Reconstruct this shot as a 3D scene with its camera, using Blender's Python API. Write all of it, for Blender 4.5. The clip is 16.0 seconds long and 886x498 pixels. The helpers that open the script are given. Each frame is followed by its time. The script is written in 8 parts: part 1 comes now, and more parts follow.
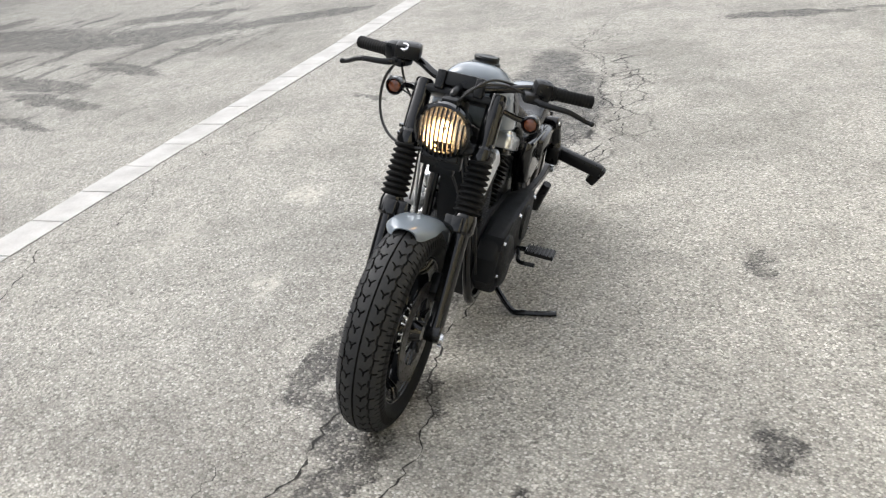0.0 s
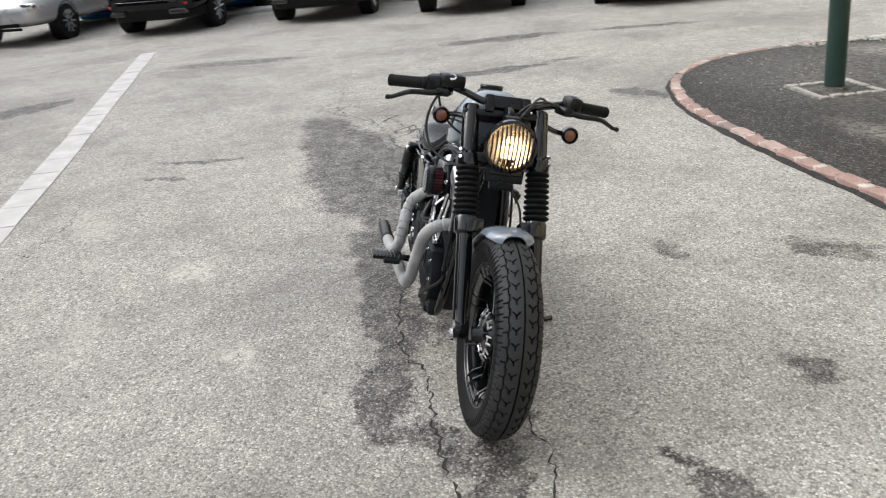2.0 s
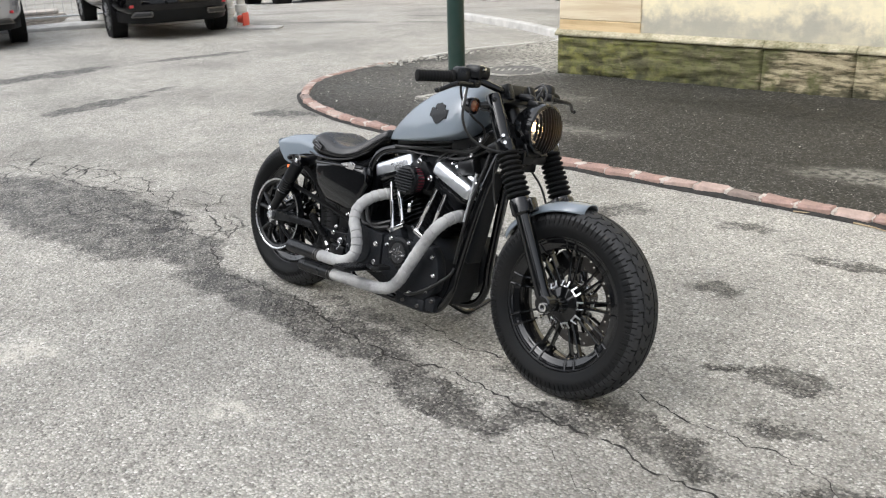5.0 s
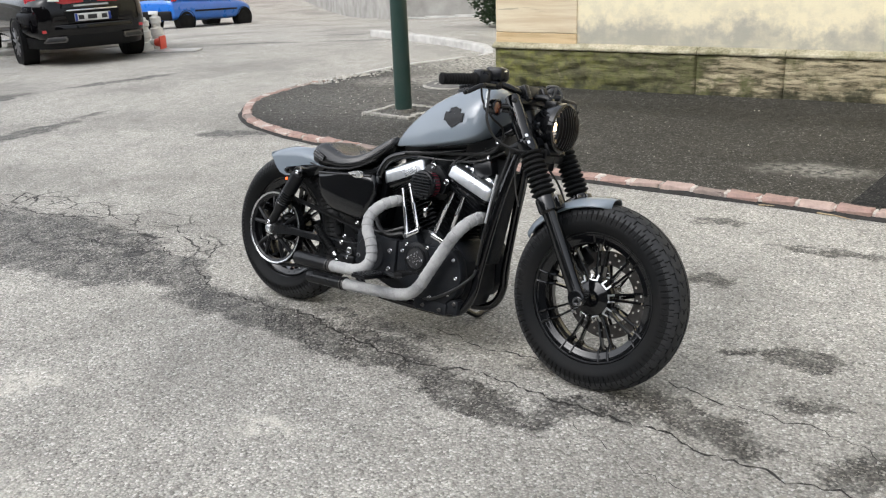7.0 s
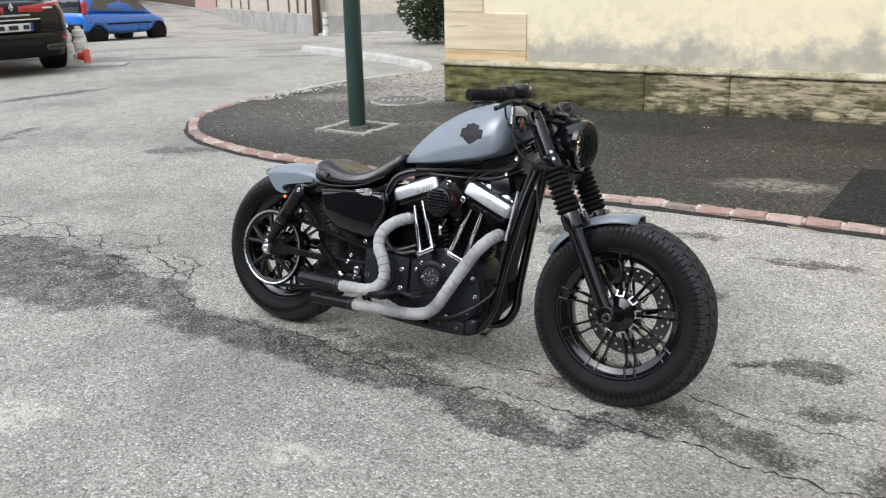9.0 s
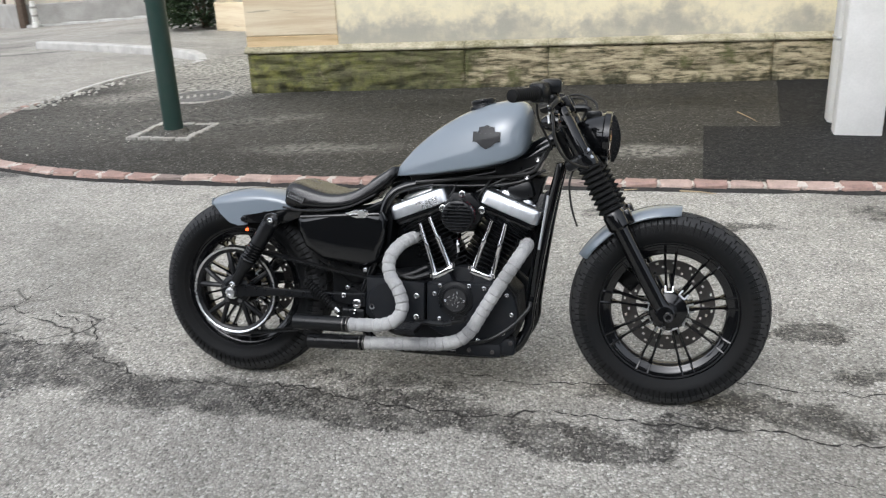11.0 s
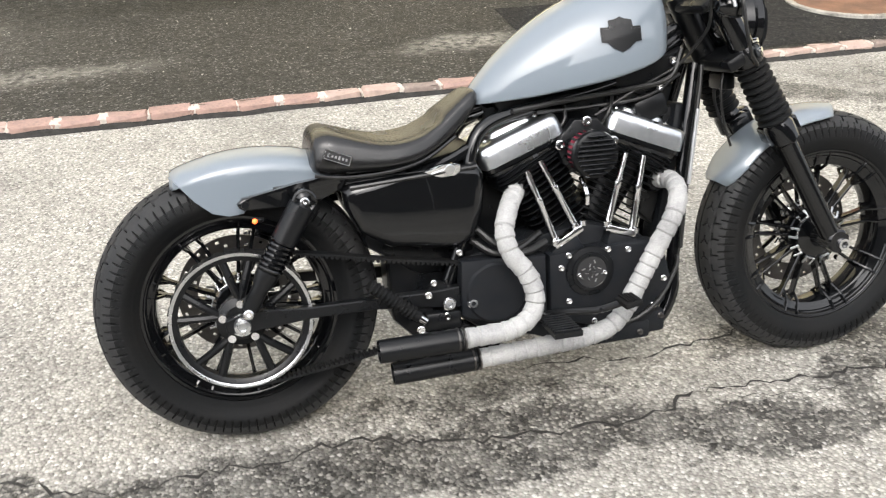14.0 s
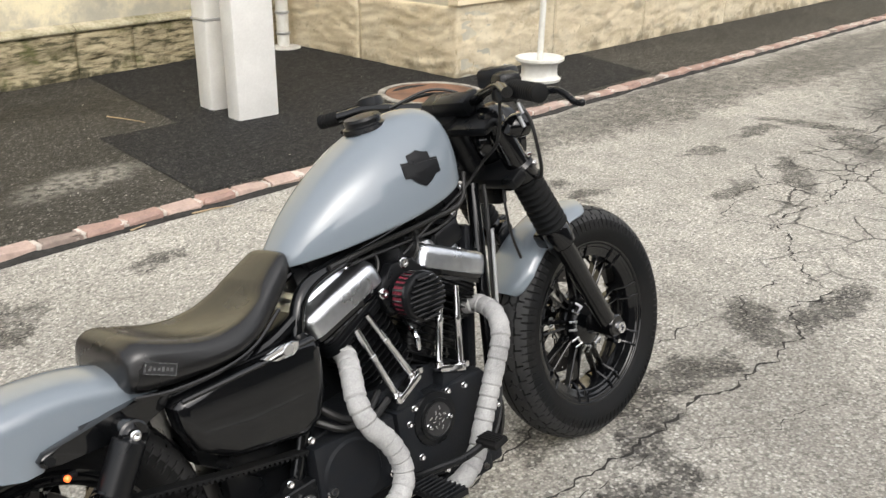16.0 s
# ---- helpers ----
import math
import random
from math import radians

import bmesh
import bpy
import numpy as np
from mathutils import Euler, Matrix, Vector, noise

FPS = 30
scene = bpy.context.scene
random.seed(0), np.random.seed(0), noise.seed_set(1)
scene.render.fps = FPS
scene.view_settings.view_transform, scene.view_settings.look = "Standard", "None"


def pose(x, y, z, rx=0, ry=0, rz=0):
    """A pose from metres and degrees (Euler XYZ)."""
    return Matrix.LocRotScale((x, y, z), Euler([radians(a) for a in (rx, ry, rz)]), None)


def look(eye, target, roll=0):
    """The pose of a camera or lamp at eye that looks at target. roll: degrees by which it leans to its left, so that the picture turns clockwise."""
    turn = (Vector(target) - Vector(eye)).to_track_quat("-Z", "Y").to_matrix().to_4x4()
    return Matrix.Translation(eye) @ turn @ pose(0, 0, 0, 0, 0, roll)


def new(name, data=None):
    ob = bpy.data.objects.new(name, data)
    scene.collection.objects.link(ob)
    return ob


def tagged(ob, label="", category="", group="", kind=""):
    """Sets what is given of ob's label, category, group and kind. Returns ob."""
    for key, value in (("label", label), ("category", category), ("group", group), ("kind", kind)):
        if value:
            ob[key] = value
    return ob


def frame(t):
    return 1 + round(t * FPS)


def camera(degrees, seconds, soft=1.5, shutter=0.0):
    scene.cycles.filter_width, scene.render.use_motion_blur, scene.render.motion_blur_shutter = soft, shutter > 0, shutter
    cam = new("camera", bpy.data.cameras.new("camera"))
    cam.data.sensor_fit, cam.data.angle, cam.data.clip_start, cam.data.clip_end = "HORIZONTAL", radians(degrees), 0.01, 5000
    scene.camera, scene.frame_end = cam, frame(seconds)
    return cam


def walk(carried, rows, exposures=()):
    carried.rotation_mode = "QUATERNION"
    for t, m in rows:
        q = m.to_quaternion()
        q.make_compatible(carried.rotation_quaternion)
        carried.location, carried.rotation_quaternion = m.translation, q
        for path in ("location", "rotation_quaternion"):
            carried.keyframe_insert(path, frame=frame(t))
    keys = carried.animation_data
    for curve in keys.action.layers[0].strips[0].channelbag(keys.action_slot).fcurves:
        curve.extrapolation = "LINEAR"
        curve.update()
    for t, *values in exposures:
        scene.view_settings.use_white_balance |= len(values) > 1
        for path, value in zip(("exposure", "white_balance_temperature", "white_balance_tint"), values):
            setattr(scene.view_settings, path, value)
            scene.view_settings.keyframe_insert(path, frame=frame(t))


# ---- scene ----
cam = camera(52.5, 16.0, 1.2, 0.3)
PATH = [
    (0, (3.7103, 1.0121, 1.653), (2.0066, 0.3752, 0.822), -5.4),
    (0.5, (3.8605, 0.7003, 1.636), (2.0764, 0.236, 0.86), -5.8),
    (1, (3.9879, 0.3405, 1.633), (2.161, 0.0303, 0.881), -4.9),
    (1.5, (4.1036, -0.0404, 1.639), (2.2403, -0.0948, 0.913), -4.0),
    (2, (4.0588, -0.4015, 1.62), (2.2042, -0.2017, 0.899), -5.2),
    (2.5, (4.0277, -0.7743, 1.604), (2.2136, -0.3664, 0.866), -3.4),
    (3, (3.9857, -1.1272, 1.605), (2.2402, -0.5585, 0.81), -4.7),
    (3.5, (3.7797, -1.4407, 1.585), (2.1691, -0.5788, 0.771), -6.6),
    (4, (3.603, -1.7696, 1.576), (2.0985, -0.6924, 0.817), -2.4),
    (4.5, (3.4181, -2.0697, 1.587), (1.9997, -0.8786, 0.831), -1.9),
    (4.7, (3.3315, -2.1526, 1.589), (1.9491, -0.9055, 0.857), -1.7),
    (6.8, (2.9188, -2.5727, 1.551), (1.7399, -1.1054, 0.873), -2.5),
    (7, (2.9173, -2.571, 1.548), (1.7362, -1.1034, 0.876), -2.3),
    (7.5, (2.8982, -2.5806, 1.549), (1.7315, -1.0943, 0.894), -2.0),
    (8, (2.837, -2.6324, 1.556), (1.6922, -1.1242, 0.912), -1.7),
    (8.5, (2.7389, -2.6967, 1.55), (1.6315, -1.1592, 0.911), -1.2),
    (8.7, (2.6798, -2.7229, 1.546), (1.6015, -1.1635, 0.909), -1.0),
    (10.8, (1.5738, -2.859, 1.606), (1.0439, -1.0676, 0.892), -2.7),
    (11, (1.4699, -2.823, 1.609), (1.0094, -1.0119, 0.896), -2.4),
    (11.5, (1.1766, -2.7131, 1.6), (0.9425, -0.8573, 0.89), -1.4),
    (12, (0.9041, -2.5558, 1.578), (0.8869, -0.6912, 0.856), -0.5),
    (12.5, (0.6896, -2.3538, 1.553), (0.8357, -0.4968, 0.826), 0.4),
    (13, (0.4671, -2.1749, 1.527), (0.7863, -0.3601, 0.748), 1.4),
    (13.3, (0.279, -2.0912, 1.492), (0.6784, -0.3243, 0.643), 1.1),
    (13.5, (0.191, -2.0487, 1.487), (0.5802, -0.3044, 0.588), 0.4),
    (14, (0.0222, -1.8576, 1.424), (0.452, -0.1465, 0.484), -0.0),
    (14.5, (-0.1206, -1.6445, 1.413), (0.5254, 0.0013, 0.477), -0.3),
    (15, (-0.2504, -1.4444, 1.408), (0.7036, 0.0801, 0.532), 0.8),
    (15.5, (-0.3388, -1.3345, 1.442), (0.8437, 0.0482, 0.614), 0.7),
    (16, (-0.3582, -1.3577, 1.462), (0.9353, -0.0286, 0.711), 0.5),
]
walk(cam, [(t, look(eye, target, roll)) for t, eye, target, roll in PATH],
     [(0, 0.98, 6350, 10), (1, 0.86, 6350, 10), (2, 0.80, 6300, 10), (3.5, 0.88, 6300, 10), (4.5, 0.90, 6250, 10), (7, 0.80, 6200, 10), (8.5, 0.80, 6050, 10), (11, 0.70, 6050, 10),
      (12, 0.64, 5900, 10), (12.5, 0.58, 5800, 10), (13, 0.72, 5750, 10), (13.3, 1.06, 6300, 10), (14, 1.35, 6500, 10), (14.5, 1.37, 6550, 10), (15.2, 1.28, 6600, 10), (15.6, 1.2, 6600, 10), (16, 0.93, 6600, 10)])

# ---- light ----
world = bpy.data.worlds.new("sky")
scene.world = world
world.use_nodes = True
wn, wl = world.node_tree.nodes, world.node_tree.links
wn.clear()
sky = wn.new("ShaderNodeTexSky")
sky.sky_type, sky.sun_disc = "NISHITA", False
sky.sun_elevation, sky.sun_rotation = radians(50), radians(200)
sky.air_density, sky.dust_density, sky.ozone_density = 1.0, 4.0, 1.0
cloud = wn.new("ShaderNodeHueSaturation")
cloud.inputs["Saturation"].default_value = 0.27
back = wn.new("ShaderNodeBackground")
back.inputs["Strength"].default_value = 0.15
wout = wn.new("ShaderNodeOutputWorld")
wl.new(sky.outputs[0], cloud.inputs["Color"])
wl.new(cloud.outputs[0], back.inputs["Color"])
wl.new(back.outputs[0], wout.inputs["Surface"])
sun = new("sun", bpy.data.lights.new("sun", "SUN"))
sun.data.energy, sun.data.angle, sun.data.color = 0.6, radians(130), (1.0, 0.97, 0.92)
sun.matrix_world = look((-3, -8, 16), (0.5, 0.5, 0))


# ---- materials ----
def mat(name, base, rough=0.5, metal=0.0, dark=None, scale=8.0, fine=120.0, mix=0.35, bump=0.0, coat=0.0, emit=None, bump_scale=None, spec=0.5):
    m = bpy.data.materials.new(name)
    m.use_nodes = True
    n, l = m.node_tree.nodes, m.node_tree.links
    p = n["Principled BSDF"]
    p.inputs["Metallic"].default_value = metal
    p.inputs["Coat Weight"].default_value = coat
    p.inputs["Coat Roughness"].default_value = 0.025
    p.inputs["Specular IOR Level"].default_value = spec
    dark = dark or tuple(c * 0.7 for c in base)
    tc = n.new("ShaderNodeTexCoord")
    a = n.new("ShaderNodeTexNoise")
    a.inputs["Scale"].default_value, a.inputs["Detail"].default_value = scale, 6
    b = n.new("ShaderNodeTexNoise")
    b.inputs["Scale"].default_value, b.inputs["Detail"].default_value = fine, 4
    l.new(tc.outputs["Object"], a.inputs["Vector"])
    l.new(tc.outputs["Object"], b.inputs["Vector"])
    s = n.new("ShaderNodeMath")
    s.operation = "MULTIPLY_ADD"
    s.inputs[1].default_value, s.inputs[2].default_value = 0.5, 0.0
    l.new(b.outputs["Fac"], s.inputs[0])
    add = n.new("ShaderNodeMath")
    l.new(a.outputs["Fac"], add.inputs[0])
    l.new(s.outputs[0], add.inputs[1])
    r = n.new("ShaderNodeMapRange")
    r.inputs["From Min"].default_value, r.inputs["From Max"].default_value = 0.5, 1.0
    r.inputs["To Max"].default_value = min(1.0, mix * 2)
    l.new(add.outputs[0], r.inputs["Value"])
    c = n.new("ShaderNodeMix")
    c.data_type = "RGBA"
    c.inputs["A"].default_value, c.inputs["B"].default_value = (*base, 1), (*dark, 1)
    l.new(r.outputs[0], c.inputs["Factor"])
    l.new(c.outputs["Result"], p.inputs["Base Color"])
    rr = n.new("ShaderNodeMapRange")
    rr.inputs["From Min"].default_value, rr.inputs["From Max"].default_value = 0.3, 0.7
    rr.inputs["To Min"].default_value, rr.inputs["To Max"].default_value = rough * 0.85, min(1.0, rough * 1.15)
    l.new(a.outputs["Fac"], rr.inputs["Value"])
    l.new(rr.outputs[0], p.inputs["Roughness"])
    if bump:
        bp = n.new("ShaderNodeBump")
        bp.inputs["Strength"].default_value, bp.inputs["Distance"].default_value = bump, 0.004
        src = b
        if bump_scale:
            src = n.new("ShaderNodeTexNoise")
            src.inputs["Scale"].default_value, src.inputs["Detail"].default_value = bump_scale, 5
            l.new(tc.outputs["Object"], src.inputs["Vector"])
        l.new(src.outputs["Fac"], bp.inputs["Height"])
        l.new(bp.outputs[0], p.inputs["Normal"])
    if emit:
        p.inputs["Emission Color"].default_value = (*emit[:3], 1)
        p.inputs["Emission Strength"].default_value = emit[3]
    return m


def glass(name, tint=(1, 1, 1), rough=0.02):
    m = bpy.data.materials.new(name)
    m.use_nodes = True
    p = m.node_tree.nodes["Principled BSDF"]
    p.inputs["Base Color"].default_value = (*tint, 1)
    p.inputs["Roughness"].default_value = rough
    p.inputs["Transmission Weight"].default_value = 1.0
    return m


class Net:
    """Short hand for node sums in the ground's materials."""

    def __init__(self, m):
        self.n, self.l = m.node_tree.nodes, m.node_tree.links
        self.pos = self.n.new("ShaderNodeNewGeometry").outputs["Position"]

    def put(self, sock, v):
        if isinstance(v, (int, float, tuple)):
            sock.default_value = v
        else:
            self.l.new(v, sock)

    def math(self, op, a, b=0.0, c=0.0, clamp=False):
        k = self.n.new("ShaderNodeMath")
        k.operation, k.use_clamp = op, clamp
        for s, v in zip(k.inputs, (a, b, c)):
            self.put(s, v)
        return k.outputs[0]

    def noise(self, scale, detail=4, vec=None, rough=0.55):
        k = self.n.new("ShaderNodeTexNoise")
        k.inputs["Scale"].default_value, k.inputs["Detail"].default_value, k.inputs["Roughness"].default_value = scale, detail, rough
        self.l.new(vec or self.pos, k.inputs["Vector"])
        return k

    def cells(self, scale, feature="F1", vec=None):
        k = self.n.new("ShaderNodeTexVoronoi")
        k.feature = feature
        k.inputs["Scale"].default_value = scale
        self.l.new(vec or self.pos, k.inputs["Vector"])
        return k

    def span(self, v, a, b, c=0.0, d=1.0):
        k = self.n.new("ShaderNodeMapRange")
        k.interpolation_type = "SMOOTHSTEP"
        for s, x in zip(k.inputs, (v, a, b, c, d)):
            self.put(s, x)
        return k.outputs[0]

    def mix(self, f, a, b):
        k = self.n.new("ShaderNodeMix")
        k.data_type = "RGBA"
        self.put(k.inputs["Factor"], f)
        for s, v in (("A", a), ("B", b)):
            self.put(k.inputs[s], (*v, 1) if isinstance(v, tuple) else v)
        return k.outputs["Result"]

    def warped(self, amount, scale):
        k = self.noise(scale, 3)
        sub = self.n.new("ShaderNodeVectorMath")
        sub.operation = "SUBTRACT"
        self.l.new(k.outputs["Color"], sub.inputs[0])
        sub.inputs[1].default_value = (0.5, 0.5, 0.5)
        mul = self.n.new("ShaderNodeVectorMath")
        mul.operation = "MULTIPLY_ADD"
        self.l.new(sub.outputs[0], mul.inputs[0])
        mul.inputs[1].default_value = (amount, amount, 0)
        self.l.new(self.pos, mul.inputs[2])
        return mul.outputs[0]

    def blob(self, vec, x, y, rx, ry, turn=0.0, soft=0.35):
        """1 inside an ellipse on the ground, fading out at its edge."""
        k = self.n.new("ShaderNodeMapping")
        k.vector_type = "TEXTURE"
        k.inputs["Location"].default_value = (x, y, 0)
        k.inputs["Rotation"].default_value = (0, 0, radians(turn))
        k.inputs["Scale"].default_value = (rx, ry, 1000)
        self.l.new(vec, k.inputs["Vector"])
        d = self.n.new("ShaderNodeVectorMath")
        d.operation = "LENGTH"
        self.l.new(k.outputs[0], d.inputs[0])
        return self.span(d.outputs["Value"], 1 - soft, 1 + soft, 1.0, 0.0)

    def most(self, vals):
        out = vals[0]
        for v in vals[1:]:
            out = self.math("MAXIMUM", out, v)
        return out


def asphalt(name, pale, mid, dark, chips=1.0, wet=0.75, stains=(), puddles=(), crazed=(), grime=0.35, hollows=0.5, dust=(), streaks=None):
    """Chip-strewn asphalt: stones of differing greys in a darker binder, with stains and some painted shade at set
    places.
    """
    m = bpy.data.materials.new(name)
    m.use_nodes = True
    g = Net(m)
    p = g.n["Principled BSDF"]
    stone = g.cells(112)
    bw = g.n.new("ShaderNodeSeparateColor")
    g.l.new(stone.outputs["Color"], bw.inputs[0])
    r1 = bw.outputs[0]
    col = g.mix(r1, mid, pale)
    binder = g.math("MULTIPLY", g.span(stone.outputs["Distance"], 0.30, 0.64), hollows)
    col = g.mix(binder, col, dark)
    glint = g.math("MULTIPLY", g.span(bw.outputs[1], 0.90, 0.95), 0.72 * chips)
    col = g.mix(glint, col, (0.75, 0.73, 0.68))
    big = g.n.new("ShaderNodeSeparateColor")
    pebble = g.cells(46)
    g.l.new(pebble.outputs["Color"], big.inputs[0])
    lump = g.math("MULTIPLY", g.span(big.outputs[0], 0.90, 0.94), g.span(pebble.outputs["Distance"], 0.25, 0.4, 1.0, 0.0))
    col = g.mix(g.math("MULTIPLY", lump, 0.38 * chips), col, (0.68, 0.66, 0.60))
    pit = g.math("MULTIPLY", g.span(big.outputs[1], 0.86, 0.92), g.span(pebble.outputs["Distance"], 0.2, 0.45, 1.0, 0.0))
    col = g.mix(g.math("MULTIPLY", pit, 0.6), col, dark)
    black = g.math("MULTIPLY", g.span(bw.outputs[2], 0.78, 0.84), 0.56)
    col = g.mix(black, col, dark)
    soot = g.span(g.noise(0.7, 6).outputs["Fac"], 0.42, 0.7)
    col = g.mix(g.math("MULTIPLY", soot, grime), col, dark)
    cloudy = g.span(g.noise(5.0, 5).outputs["Fac"], 0.35, 0.75)
    col = g.mix(g.math("MULTIPLY", cloudy, grime * 0.6), col, dark)
    rough = g.span(g.noise(30).outputs["Fac"], 0.3, 0.7, wet, min(1.0, wet + 0.2))
    height = g.math("MULTIPLY", stone.outputs["Distance"], -1.0)
    if stains:
        v = g.warped(0.32, 2.6)
        v2 = g.n.new("ShaderNodeVectorMath")
        k = g.noise(14, 4)
        sub = g.n.new("ShaderNodeVectorMath")
        sub.operation = "MULTIPLY_ADD"
        g.l.new(k.outputs["Color"], sub.inputs[0])
        sub.inputs[1].default_value, sub.inputs[2].default_value = (0.16, 0.16, 0), (-0.08, -0.08, 0)
        g.l.new(v, v2.inputs[0])
        g.l.new(sub.outputs[0], v2.inputs[1])
        mask = g.most([g.math("MULTIPLY", g.blob(v2.outputs[0], *s[:5], 0.45), s[5]) for s in stains])
        if streaks:
            way = g.n.new("ShaderNodeMapping")
            way.inputs["Rotation"].default_value = (0, 0, radians(-streaks[6]))
            way.inputs["Scale"].default_value = (0.45, 2.6, 1)
            g.l.new(g.pos, way.inputs["Vector"])
            lanes = g.span(g.noise(1.5, 6, way.outputs[0], 0.6).outputs["Fac"], 0.46, 0.66)
            mask = g.math("MAXIMUM", mask, g.math("MULTIPLY", lanes, g.math("MULTIPLY", g.blob(g.pos, *streaks[:5], 0.5), streaks[5])))
        broken = g.span(g.noise(9, 6).outputs["Fac"], 0.3, 0.6, 0.55, 1.0)
        ragged = g.math("MULTIPLY_ADD", g.noise(11, 9, None, 0.72).outputs["Fac"], 1.7, -0.85)
        ragged = g.math("ADD", ragged, g.math("MULTIPLY_ADD", g.noise(75, 3).outputs["Fac"], 1.0, -0.5))
        mask = g.math("MULTIPLY", g.span(g.math("ADD", mask, ragged), 0.20, 0.66), broken)
        mask = g.math("MULTIPLY", mask, g.math("MULTIPLY_ADD", g.math("POWER", r1, 2.2), -0.72, 1.0))
        col = g.mix(mask, col, tuple(c * 0.32 for c in dark))
        rough = g.math("MULTIPLY", rough, g.math("MULTIPLY_ADD", mask, -0.35, 1.0))
    if dust:
        pale_dust = g.most([g.math("MULTIPLY", g.blob(g.warped(0.3, 5.0), *s[:5], 0.7), s[5]) for s in dust])
        pale_dust = g.math("MULTIPLY", pale_dust, g.span(g.noise(25, 5).outputs["Fac"], 0.3, 0.65))
        col = g.mix(g.math("MULTIPLY", pale_dust, 0.7), col, (0.66, 0.63, 0.55))
    if crazed:
        v = g.warped(0.10, 7.0)
        edge = g.cells(3.6, "DISTANCE_TO_EDGE", v).outputs["Distance"]
        edge2 = g.cells(7.5, "DISTANCE_TO_EDGE", v).outputs["Distance"]
        lines = g.math("MAXIMUM", g.span(edge, 0.004, 0.028, 0.95, 0.0), g.math("MULTIPLY", g.span(edge2, 0.005, 0.036, 0.8, 0.0), g.span(g.noise(1.7).outputs["Fac"], 0.48, 0.6)))
        area = g.most([g.math("MULTIPLY", g.blob(g.warped(0.5, 1.5), *s[:5], 0.3), s[5]) for s in crazed])
        lines = g.math("MULTIPLY", g.math("MULTIPLY", lines, area), g.span(g.noise(2.3).outputs["Fac"], 0.38, 0.55))
        col = g.mix(lines, col, (0.018, 0.017, 0.016))
        height = g.math("MULTIPLY_ADD", lines, -1.5, height)
    g.put(p.inputs["Base Color"], col)
    g.put(p.inputs["Roughness"], rough)
    p.inputs["Specular IOR Level"].default_value = 0.3
    bp = g.n.new("ShaderNodeBump")
    bp.inputs["Strength"].default_value, bp.inputs["Distance"].default_value = 0.7, 0.006
    g.put(bp.inputs["Height"], height)
    g.l.new(bp.outputs[0], p.inputs["Normal"])
    return m


def xyz_z(g):
    """Height above the street."""
    k = g.n.new("ShaderNodeSeparateXYZ")
    g.l.new(g.pos, k.inputs[0])
    return k.outputs[2]


